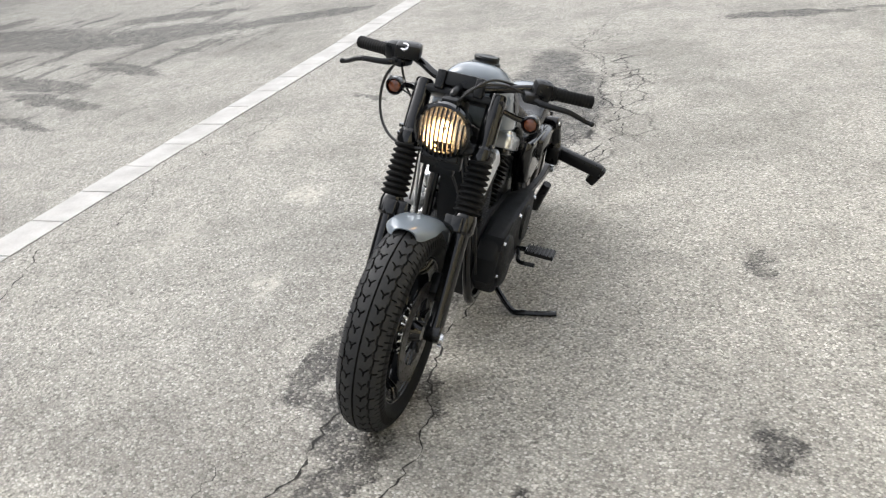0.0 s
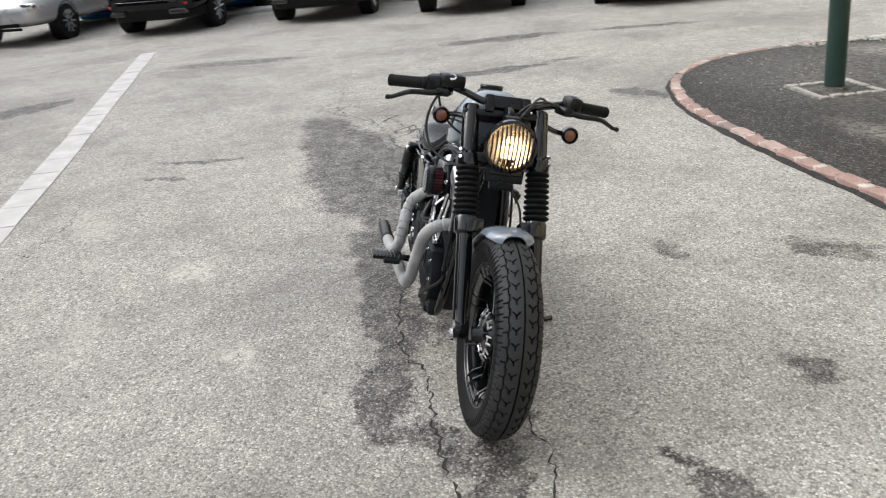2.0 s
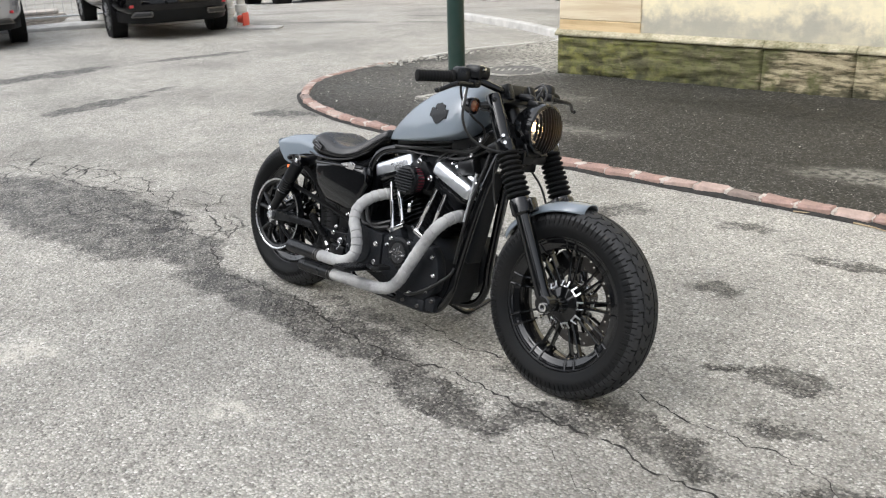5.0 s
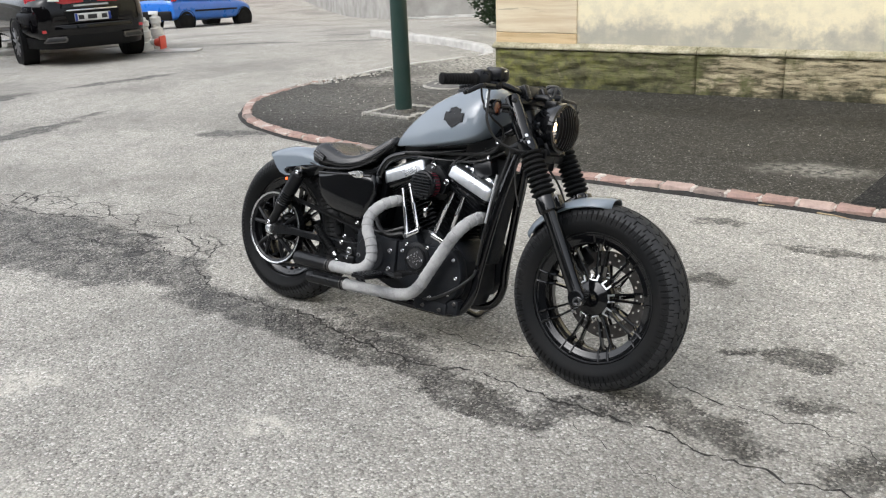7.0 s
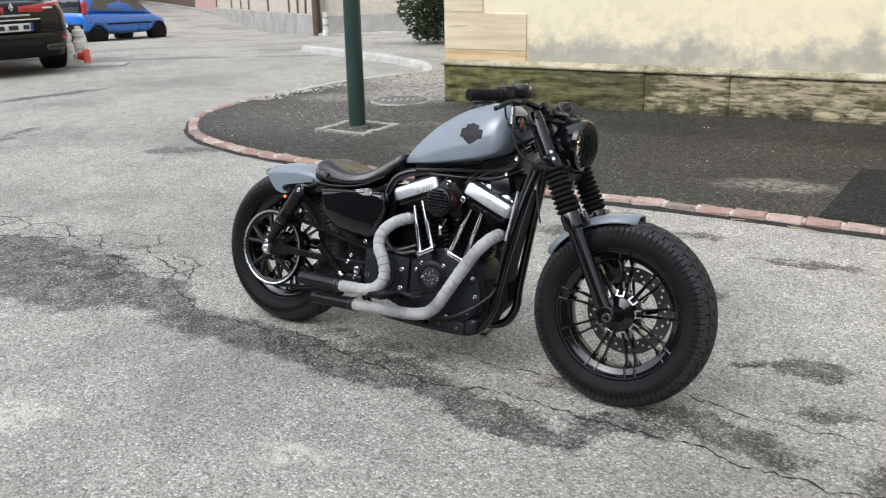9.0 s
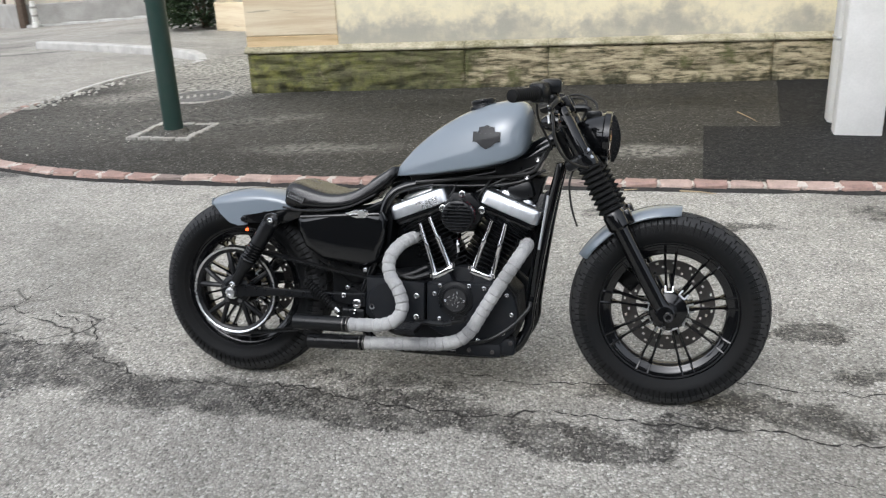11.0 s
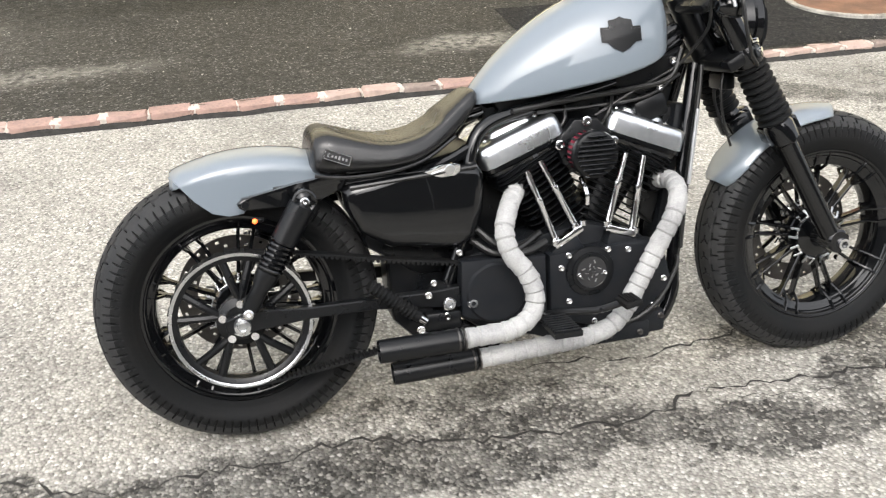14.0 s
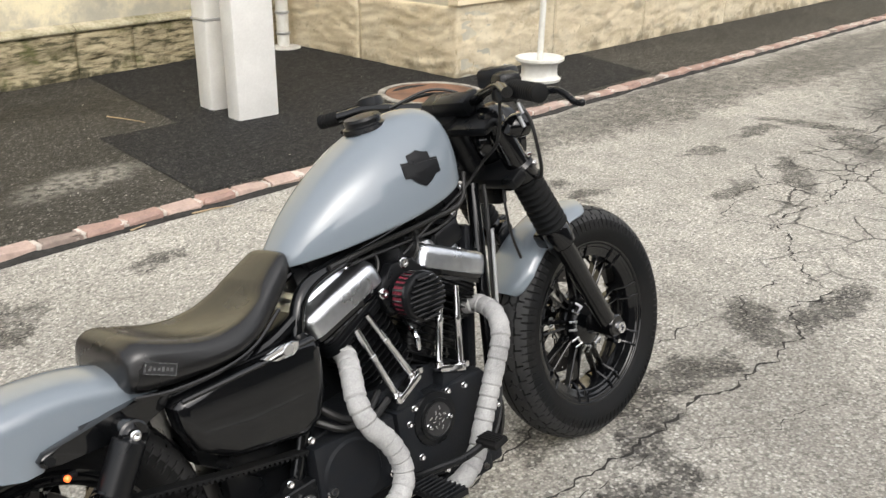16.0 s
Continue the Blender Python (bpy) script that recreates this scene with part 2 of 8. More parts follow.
def sandstone(name, pale, dark, moss):
    """Weathered layered stone, green where the moss has taken hold near the house corner."""
    m = bpy.data.materials.new(name)
    m.use_nodes = True
    g = Net(m)
    p = g.n["Principled BSDF"]
    flat = g.n.new("ShaderNodeMapping")
    flat.inputs["Scale"].default_value = (1.0, 1.0, 5.5 if moss else 2.2)
    g.l.new(g.warped(0.12, 3.0), flat.inputs["Vector"])
    bed = g.noise(6.5 if moss else 4.0, 9, flat.outputs[0], 0.66)
    grain = g.noise(140, 3)
    info = g.n.new("ShaderNodeObjectInfo")
    col = g.mix(g.span(bed.outputs["Fac"], 0.40, 0.60), dark, pale)
    col = g.mix(g.math("MULTIPLY", g.span(grain.outputs["Fac"], 0.4, 0.75), 0.35), col, tuple(c * 0.5 for c in dark))
    col = g.mix(g.math("MULTIPLY", info.outputs["Random"], 0.3), col, tuple(c * 1.1 for c in pale))
    if moss:
        xyz = g.n.new("ShaderNodeSeparateXYZ")
        g.l.new(g.pos, xyz.inputs[0])
        hollow = g.span(bed.outputs["Fac"], 0.36, 0.50, 1.0, 0.0)
        along = g.span(xyz.outputs[0], -1.4, 1.0, 1.0, 0.12)
        patch = g.span(g.math("MULTIPLY_ADD", along, 0.34, g.noise(4.5, 9, None, 0.65).outputs["Fac"]), 0.55, 0.74)
        green = g.mix(g.span(g.noise(9, 9, None, 0.7).outputs["Fac"], 0.36, 0.62), (0.035, 0.038, 0.012), (0.102, 0.108, 0.035))
        col = g.mix(g.math("MULTIPLY", hollow, 0.85), col, (0.055, 0.055, 0.027))
        lush = g.math("MULTIPLY", g.span(xyz.outputs[0], -1.9, -0.4, 1.0, 0.0), g.span(g.noise(7, 8, None, 0.68).outputs["Fac"], 0.42, 0.62))
        green = g.mix(lush, green, (0.185, 0.19, 0.035))
        col = g.mix(g.math("MULTIPLY", patch, 0.85), col, green)
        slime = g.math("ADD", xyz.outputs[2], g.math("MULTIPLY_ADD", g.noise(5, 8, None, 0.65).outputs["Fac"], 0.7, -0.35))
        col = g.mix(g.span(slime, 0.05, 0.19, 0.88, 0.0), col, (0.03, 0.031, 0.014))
    else:
        skin = g.span(g.noise(2.6, 9, None, 0.7).outputs["Fac"], 0.48, 0.58)
        col = g.mix(g.math("MULTIPLY", skin, 0.5), col, (0.72, 0.65, 0.49))
        pits = g.span(g.noise(28, 6, None, 0.7).outputs["Fac"], 0.58, 0.68)
        col = g.mix(g.math("MULTIPLY", pits, 0.6), col, (0.20, 0.155, 0.09))
        foot = g.math("ADD", xyz_z(g), g.math("MULTIPLY_ADD", g.noise(4, 8, None, 0.68).outputs["Fac"], 0.8, -0.4))
        col = g.mix(g.span(foot, 0.02, 0.16, 0.55, 0.0), col, (0.13, 0.10, 0.06))
        grey = g.span(g.noise(3.7, 7, flat.outputs[0]).outputs["Fac"], 0.56, 0.7)
        col = g.mix(g.math("MULTIPLY", grey, 0.55), col, (0.27, 0.24, 0.18))
    g.put(p.inputs["Base Color"], col)
    p.inputs["Roughness"].default_value = 0.9
    bp = g.n.new("ShaderNodeBump")
    bp.inputs["Strength"].default_value, bp.inputs["Distance"].default_value = 0.8, 0.02
    g.put(bp.inputs["Height"], g.math("MULTIPLY_ADD", grain.outputs["Fac"], 0.15, bed.outputs["Fac"]))
    g.l.new(bp.outputs[0], p.inputs["Normal"])
    return m


def bedded(name, pale, dark):
    """Dressed sandstone with faint level beds and a few weathered seams."""
    m = bpy.data.materials.new(name)
    m.use_nodes = True
    g = Net(m)
    p = g.n["Principled BSDF"]
    flat = g.n.new("ShaderNodeMapping")
    flat.inputs["Scale"].default_value = (0.7, 0.7, 9)
    g.l.new(g.warped(0.1, 2.0), flat.inputs["Vector"])
    bed = g.noise(2.2, 8, flat.outputs[0], 0.62).outputs["Fac"]
    col = g.mix(g.span(bed, 0.38, 0.66), pale, dark)
    seam = g.span(g.noise(3.1, 4, flat.outputs[0]).outputs["Fac"], 0.63, 0.68)
    col = g.mix(g.math("MULTIPLY", seam, 0.55), col, tuple(c * 0.45 for c in dark))
    grain = g.noise(150, 3).outputs["Fac"]
    col = g.mix(g.math("MULTIPLY", g.span(grain, 0.45, 0.75), 0.25), col, dark)
    g.put(p.inputs["Base Color"], col)
    p.inputs["Roughness"].default_value = 0.88
    bp = g.n.new("ShaderNodeBump")
    bp.inputs["Strength"].default_value, bp.inputs["Distance"].default_value = 0.4, 0.01
    g.put(bp.inputs["Height"], g.math("MULTIPLY_ADD", grain, 0.2, bed))
    g.l.new(bp.outputs[0], p.inputs["Normal"])
    return m


def plaster(name, base, stain, stain_top):
    """Old cream render with streaky grey damp above the plinth."""
    m = bpy.data.materials.new(name)
    m.use_nodes = True
    g = Net(m)
    p = g.n["Principled BSDF"]
    xyz = g.n.new("ShaderNodeSeparateXYZ")
    g.l.new(g.pos, xyz.inputs[0])
    wobble = g.math("MULTIPLY_ADD", g.noise(1.1, 7, None, 0.62).outputs["Fac"], 1.1, -0.55)
    fringe = g.math("MULTIPLY_ADD", g.noise(9, 7, None, 0.7).outputs["Fac"], 0.34, -0.17)
    h = g.math("ADD", g.math("ADD", xyz.outputs[2], wobble), fringe)
    damp = g.math("MULTIPLY", g.span(h, stain_top - 0.22, stain_top, 1.0, 0.0), g.span(g.noise(6, 8).outputs["Fac"], 0.25, 0.6, 0.55, 1.0))
    wash = g.math("MULTIPLY", g.span(h, stain_top, stain_top + 0.45, 0.5, 0.0), g.span(g.noise(7, 7, None, 0.68).outputs["Fac"], 0.42, 0.62))
    col = g.mix(g.math("MULTIPLY", g.noise(2.2, 6).outputs["Fac"], 0.3), base, tuple(c * 0.84 for c in base))
    col = g.mix(wash, col, tuple(0.55 * a + 0.45 * b for a, b in zip(base, stain)))
    col = g.mix(g.math("MULTIPLY", damp, 0.85), col, stain)
    g.put(p.inputs["Base Color"], col)
    p.inputs["Roughness"].default_value = 0.92
    bp = g.n.new("ShaderNodeBump")
    bp.inputs["Strength"].default_value, bp.inputs["Distance"].default_value = 0.35, 0.006
    g.put(bp.inputs["Height"], g.noise(60, 5).outputs["Fac"])
    g.l.new(bp.outputs[0], p.inputs["Normal"])
    return m


# wet stains; those below the motorcycle also paint in its contact shadow
WET_STAINS_AND_SHADE = [(-3.05, -0.42, 0.42, 0.18, 20, 0.8), (-2.5, -0.34, 0.6, 0.31, 10, 0.95), (-1.85, -0.25, 0.65, 0.37, 5, 1.0), (-1.25, -0.22, 0.5, 0.31, -5, 1.0), (-0.8, -0.2, 0.3, 0.18, 0, 0.9),
              (-0.35, -0.26, 0.4, 0.11, -3, 0.85), (0.15, -0.27, 0.4, 0.12, 0, 0.9), (0.65, -0.28, 0.4, 0.12, 0, 0.95), (1.1, -0.32, 0.32, 0.10, 0, 0.9), (1.38, -0.35, 0.2, 0.07, 0, 0.85), (0.55, -0.09, 0.4, 0.06, 0, 0.5)]
WHEEL_STAINS = [(1.60, -0.2, 0.2, 0.08, 30, 0.85), (1.38, 0.05, 0.16, 0.06, 20, 0.65), (1.92, -0.08, 0.3, 0.10, 0, 0.85), (2.5, -0.06, 0.18, 0.12, 30, 0.8), (2.85, -0.22, 0.3, 0.08, 0, 0.75),
                (2.08, 0.56, 0.17, 0.09, 30, 0.85), (1.83, 0.5, 0.1, 0.05, 20, 0.7), (2.2, 0.24, 0.12, 0.06, 30, 0.7), (0.3, 1.1, 0.12, 0.07, 10, 0.75), (1.46, 1.12, 0.14, 0.08, 30, 0.7),
                (0.52, 1.76, 0.22, 0.12, 45, 0.7), (1.85, 1.77, 0.3, 0.05, 2, 0.75), (1.2, 1.95, 0.16, 0.05, 20, 0.65)]
UPHILL_STAINS = [(-5.2, -3.8, 0.9, 0.24, -50, 0.95), (-4.4, -5.2, 1.1, 0.5, -62, 1.0), (-4.3, -6.7, 1.2, 0.6, -95, 0.95), (-5.5, -5.4, 0.8, 0.25, -60, 0.85), (-3.0, -4.4, 0.6, 0.13, 68, 0.85),
                 (-2.45, -4.95, 0.75, 0.18, 75, 0.9), (-1.95, -4.35, 0.6, 0.13, 72, 0.85), (-1.35, -4.1, 0.45, 0.08, 70, 0.75), (-2.5, -1.4, 0.3, 0.05, 75, 0.75), (-2.1, -1.6, 0.22, 0.04, 60, 0.7), (-3.7, -4.2, 0.3, 0.06, 65, 0.65), (-7.2, -1.5, 0.9, 0.22, 80, 0.6)]
CORNER_STAINS = [(-4.76, 1.25, 0.55, 0.13, 98, 0.9), (-6.85, 1.7, 0.7, 0.2, 92, 0.85), (-6.65, 3.4, 0.75, 0.12, 82, 0.75), (-3.05, 2.15, 0.3, 0.13, 30, 0.75), (-8.2, 6.8, 0.8, 0.14, 30, 0.65),
                 (-6.8, 7.6, 0.6, 0.12, 30, 0.6), (-7.7, 8.5, 0.5, 0.1, 20, 0.6), (-5.0, 1.95, 0.3, 0.06, 100, 0.6)]
# first three: broad faint darkening near the kerb; then smaller dark patches
STREET_DARK_PATCHES = [(5.6, 2.2, 2.4, 0.4, 3, 0.62), (8.6, 2.2, 2.6, 0.45, 4, 0.75), (8.5, 1.5, 2.5, 0.8, 10, 0.48), (2.85, 1.95, 0.5, 0.13, -25, 0.62), (3.2, 1.5, 0.25, 0.08, -40, 0.55), (4.1, 2.2, 0.35, 0.13, -8, 0.6), (4.95, 2.02, 0.45, 0.16, -5, 0.62), (5.65, 2.05, 0.4, 0.1, 0, 0.75), (5.06, 1.32, 0.24, 0.08, 0, 0.75),
                 (4.4, 1.3, 0.2, 0.06, 0, 0.7), (5.5, 1.15, 0.4, 0.1, -70, 0.75), (5.25, 0.65, 0.4, 0.2, 45, 0.68), (4.35, 0.7, 0.32, 0.09, 40, 0.8), (3.85, 0.76, 0.22, 0.08, 0, 0.8), (3.26, 1.25, 0.16, 0.06, 0, 0.7), (6.4, 0.9, 0.7, 0.3, 20, 0.6)]
CRAZED = [(-2.1, 0.05, 1.5, 0.42, 4, 1.0), (-3.6, -0.25, 0.7, 0.25, 10, 0.8), (3.1, 0.0, 0.5, 0.22, 20, 0.6), (5.0, 0.55, 1.7, 0.6, 15, 1.0)]
DUST = [(-0.2, -1.2, 0.16, 0.08, 20, 0.8), (0.75, -0.9, 0.1, 0.06, 0, 0.8), (2.6, -0.9, 0.12, 0.06, 10, 0.8), (-1.2, -1.9, 0.3, 0.1, 20, 0.5), (0.4, -1.6, 0.25, 0.1, 0, 0.4)]
M_ROAD = asphalt("road_asphalt", (0.60, 0.575, 0.512), (0.40, 0.384, 0.342), (0.074, 0.07, 0.062), 1.0, 0.7, WET_STAINS_AND_SHADE + WHEEL_STAINS + UPHILL_STAINS + CORNER_STAINS + STREET_DARK_PATCHES, (), CRAZED, 0.38, hollows=0.40, dust=DUST, streaks=(-3.6, -6.0, 3.2, 2.4, 20, 0.95, 104))
WALK_STAINS = [(-2.6, 4.3, 0.5, 0.3, 0, 0.4), (0.5, 4.4, 2.2, 0.3, 8, 0.45), (-3.2, 3.3, 0.5, 0.5, 0, 0.4), (1.0, 3.2, 1.0, 0.3, 0, 0.3)]
WALK_DUST = [(1.38, 3.06, 0.3, 0.12, 15, 0.5), (-1.6, 3.75, 0.45, 0.13, 20, 0.32), (-0.9, 2.95, 0.5, 0.12, 8, 0.34), (-2.75, 5.15, 0.7, 0.7, 0, 0.9), (-3.1, 6.4, 1.2, 1.1, 0, 1.0), (-3.35, 4.6, 0.5, 0.35, 20, 0.6), (-2.7, 3.7, 1.4, 0.8, 0, 0.2), (-3.3, 3.0, 0.6, 0.3, -30, 0.15)]
M_WALK = asphalt("walk_asphalt", (0.070, 0.065, 0.053), (0.032, 0.030, 0.0245), (0.011, 0.0104, 0.0084), 0.35, 0.6, WALK_STAINS, (), (), 0.4, dust=WALK_DUST)
M_PATCH = asphalt("fresh_asphalt", (0.022, 0.022, 0.022), (0.011, 0.011, 0.011), (0.005, 0.005, 0.005), 0.12, 0.75, (), (), (), 0.25)
# dirt in the cracks; on the gutter strip the dark is partly painted shade
M_CRACK = mat("crack_dirt_gutter_shade", (0.03, 0.028, 0.025), 0.95, dark=(0.012, 0.011, 0.01), scale=30)
M_LINE = mat("white_paving", (0.56, 0.55, 0.525), 0.75, dark=(0.38, 0.37, 0.35), scale=6, fine=90, mix=0.4, bump=0.4)
M_KERB = mat("red_sandstone", (0.42, 0.27, 0.225), 0.8, dark=(0.2, 0.15, 0.128), scale=7, fine=70, mix=0.6, bump=0.9)
M_KERBP = mat("pale_red_sandstone", (0.50, 0.37, 0.315), 0.8, dark=(0.27, 0.21, 0.18), scale=8, fine=60, mix=0.6, bump=0.9)
M_KERBG = mat("weathered_sandstone", (0.33, 0.26, 0.225), 0.85, dark=(0.15, 0.12, 0.105), scale=6, fine=60, mix=0.6, bump=0.9)
M_KERBW = mat("pale_mortar", (0.64, 0.58, 0.52), 0.85, dark=(0.4, 0.36, 0.32), scale=14, fine=90, mix=0.5, bump=0.5)
M_GRANITE = mat("pale_granite", (0.58, 0.57, 0.54), 0.75, dark=(0.38, 0.37, 0.35), scale=7, fine=160, mix=0.5, bump=0.4)
M_CHIP = mat("stone_chips", (0.60, 0.58, 0.52), 0.85, dark=(0.2, 0.19, 0.17), scale=5, fine=90, mix=0.6)
M_COVER = mat("dusty_iron", (0.17, 0.165, 0.15), 0.8, dark=(0.09, 0.086, 0.078), scale=14, fine=120, mix=0.6, bump=0.5)
M_FRAMES = mat("dirty_granite", (0.50, 0.48, 0.43), 0.85, dark=(0.12, 0.115, 0.10), scale=9, fine=70, mix=0.7, bump=0.6)
M_TWIG = mat("dry_twig", (0.42, 0.33, 0.2), 0.85, dark=(0.28, 0.2, 0.11), scale=30)
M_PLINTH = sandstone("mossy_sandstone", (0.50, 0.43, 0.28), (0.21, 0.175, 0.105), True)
M_LEDGE = mat("pale_ledge_stone", (0.60, 0.54, 0.40), 0.9, dark=(0.17, 0.16, 0.085), scale=5, fine=45, mix=0.75, bump=0.6)
M_STONE = sandstone("yellow_sandstone", (0.68, 0.59, 0.42), (0.50, 0.42, 0.28), False)
M_QUOIN = bedded("smooth_sandstone", (0.78, 0.68, 0.49), (0.66, 0.53, 0.35))
M_OCHRE = bedded("ochre_sandstone", (0.70, 0.54, 0.32), (0.52, 0.37, 0.20))
M_CREAM = plaster("cream_render", (0.90, 0.81, 0.57), (0.37, 0.36, 0.31), 0.74)
M_BEIGE = plaster("beige_render", (0.72, 0.60, 0.45), (0.4, 0.38, 0.33), 0.4)
M_CONC = mat("white_concrete", (0.88, 0.87, 0.83), 0.85, dark=(0.72, 0.71, 0.67), scale=4, fine=70, mix=0.4, bump=0.35)
M_GREYC = mat("grey_concrete", (0.40, 0.39, 0.36), 0.9, dark=(0.24, 0.23, 0.21), scale=2.5, fine=60, mix=0.5, bump=0.4)
M_GREEN = mat("green_paint", (0.012, 0.04, 0.032), 0.38, dark=(0.03, 0.05, 0.042), scale=12, fine=120, mix=0.4, bump=0.08)
M_RUST = mat("rusty_iron", (0.26, 0.13, 0.075), 0.8, dark=(0.10, 0.06, 0.042), scale=5, fine=150, mix=0.6, bump=0.4)
M_IRON = mat("worn_iron", (0.16, 0.155, 0.15), 0.6, 0.6, dark=(0.08, 0.075, 0.07), scale=20, bump=0.4)
M_WHITE = mat("white_paint", (0.76, 0.76, 0.72), 0.5, dark=(0.55, 0.53, 0.47), scale=14, fine=90, mix=0.35, bump=0.15)
M_REDP = mat("red_paint", (0.38, 0.12, 0.08), 0.6, dark=(0.25, 0.1, 0.08), scale=14, mix=0.5)
M_ZINC = mat("zinc", (0.55, 0.56, 0.57), 0.45, 0.7, dark=(0.4, 0.41, 0.42), scale=10)
M_ZINCP = mat("grey_pipe_paint", (0.42, 0.43, 0.45), 0.5, dark=(0.34, 0.35, 0.36), scale=8)
M_LEAF = mat("evergreen", (0.026, 0.055, 0.018), 0.6, dark=(0.014, 0.028, 0.01), scale=6, fine=40, mix=0.6)
M_BARK = mat("bark", (0.1, 0.07, 0.05), 0.9, bump=0.5)
M_TIMBER = mat("dark_timber", (0.12, 0.085, 0.06), 0.8, dark=(0.06, 0.045, 0.035), scale=20, bump=0.3)
# dark colour for the unseen walls added for the tank to mirror
M_DARKWALL = plaster("dark_render", (0.10, 0.095, 0.09), (0.06, 0.06, 0.055), 0.6)
M_PINK = plaster("pink_render", (0.62, 0.32, 0.28), (0.4, 0.3, 0.27), 0.4)

M_TANK = mat("grey_paint", (0.178, 0.21, 0.243), 0.5, dark=(0.165, 0.195, 0.226), scale=3, fine=400, mix=0.2, coat=1.0, spec=0.2)
M_TANK.node_tree.nodes["Principled BSDF"].inputs["Coat IOR"].default_value = 1.62
M_TANK.node_tree.nodes["Principled BSDF"].inputs["Coat Roughness"].default_value = 0.01
M_GLOSS = mat("gloss_black", (0.0026, 0.0031, 0.0038), 0.14, dark=(0.005, 0.005, 0.0054), scale=20, coat=0.6, spec=0.25)
M_SATIN = mat("satin_black", (0.0044, 0.0052, 0.0063), 0.3, dark=(0.008, 0.008, 0.0085), scale=30, fine=300, bump=0.05, spec=0.3)
M_CASE = mat("crinkle_black", (0.0085, 0.0105, 0.0135), 0.5, dark=(0.015, 0.0155, 0.017), scale=25, fine=700, mix=0.5, bump=0.25, spec=0.16)
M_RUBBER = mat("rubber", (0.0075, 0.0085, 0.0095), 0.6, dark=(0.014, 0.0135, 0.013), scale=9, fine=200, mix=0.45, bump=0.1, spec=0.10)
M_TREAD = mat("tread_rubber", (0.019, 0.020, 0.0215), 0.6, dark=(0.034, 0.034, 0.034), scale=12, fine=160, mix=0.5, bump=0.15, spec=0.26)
M_LEATHER = mat("black_leather", (0.008, 0.008, 0.0085), 0.25, dark=(0.010, 0.0098, 0.0098), scale=12, fine=350, mix=0.4, bump=0.10, spec=0.6)
M_CHROME = mat("chrome", (0.82, 0.82, 0.83), 0.10, 1.0, dark=(0.7, 0.7, 0.71), scale=20)
M_ALU = mat("brushed_aluminium", (0.72, 0.73, 0.74), 0.28, 1.0, dark=(0.6, 0.61, 0.62), scale=40, fine=500, mix=0.5)
M_ROCK = mat("polished_cover", (0.84, 0.86, 0.88), 0.30, 1.0, dark=(0.62, 0.64, 0.67), scale=14, fine=60, mix=0.5, bump=0.12, bump_scale=40)
M_STEEL = mat("drilled_steel", (0.15, 0.145, 0.14), 0.38, 1.0, dark=(0.10, 0.09, 0.085), scale=30)
M_WRAP = mat("exhaust_wrap", (0.47, 0.47, 0.46), 0.9, dark=(0.25, 0.25, 0.25), scale=10, fine=260, mix=0.5, bump=0.6)
M_REDF = mat("red_filter_gauze", (0.20, 0.010, 0.030), 0.7, dark=(0.05, 0.003, 0.007), scale=50, bump=0.4)
M_AMBER = mat("amber_lens", (0.17, 0.04, 0.01), 0.12, dark=(0.07, 0.018, 0.007), scale=60, coat=1.0)
M_LAMP = mat("lit_bulb", (0.9, 0.8, 0.6), 0.2, dark=(0.9, 0.7, 0.45), scale=30, emit=(1.0, 0.62, 0.28, 8.0))
M_BOWL = mat("silvered_bowl", (0.88, 0.84, 0.76), 0.22, 1.0, dark=(0.8, 0.77, 0.7), scale=60, fine=300)
M_CLEAR = glass("clear_glass", (1, 1, 1), 0.0)
M_CLEAR.node_tree.nodes["Principled BSDF"].inputs["IOR"].default_value = 1.5
M_CABLE = mat("black_cable", (0.01, 0.01, 0.01), 0.45)
M_TAG = mat("engraved_plate", (0.05, 0.05, 0.052), 0.4, 0.5)
M_REDL = mat("red_lens", (0.5, 0.012, 0.02), 0.12, dark=(0.2, 0.005, 0.01), scale=10, coat=1.0)
M_GLOW = mat("lit_marker", (0.8, 0.2, 0.05), 0.3, emit=(1.0, 0.10, 0.02, 1.6))

M_CBLACK = mat("car_black", (0.0016, 0.0014, 0.0019), 0.2, dark=(0.0022, 0.002, 0.0024), scale=4, coat=0.8, spec=0.02)
M_CBLUE = mat("car_blue", (0.012, 0.15, 0.58), 0.3, dark=(0.010, 0.12, 0.50), scale=4, coat=1.0)
M_CSILV = mat("car_silver", (0.42, 0.42, 0.43), 0.3, 0.3, dark=(0.36, 0.36, 0.37), scale=4, coat=1.0)
M_CDARK = mat("car_dark_grey", (0.03, 0.03, 0.034), 0.25, dark=(0.04, 0.04, 0.044), scale=4, coat=1.0)
M_TRIM = mat("black_plastic", (0.006, 0.006, 0.0062), 0.5, dark=(0.009, 0.009, 0.009), scale=12, spec=0.14)
M_GLASSD = mat("dark_car_glass", (0.02, 0.026, 0.034), 0.03, dark=(0.035, 0.04, 0.05), scale=3, coat=1.0)
M_PLATE = mat("plate_white", (0.72, 0.72, 0.70), 0.4)
M_INK = mat("plate_ink", (0.02, 0.02, 0.02), 0.5)
M_PBLUE = mat("plate_blue", (0.02, 0.05, 0.3), 0.4)
M_ALLOY = mat("alloy_wheel", (0.5, 0.5, 0.51), 0.3, 0.9, scale=12)
M_CONE = mat("orange_plastic", (0.72, 0.09, 0.05), 0.5, dark=(0.6, 0.07, 0.04), scale=10)
M_BLUEP = mat("blue_tarp", (0.02, 0.22, 0.55), 0.5, dark=(0.015, 0.15, 0.42), scale=8)


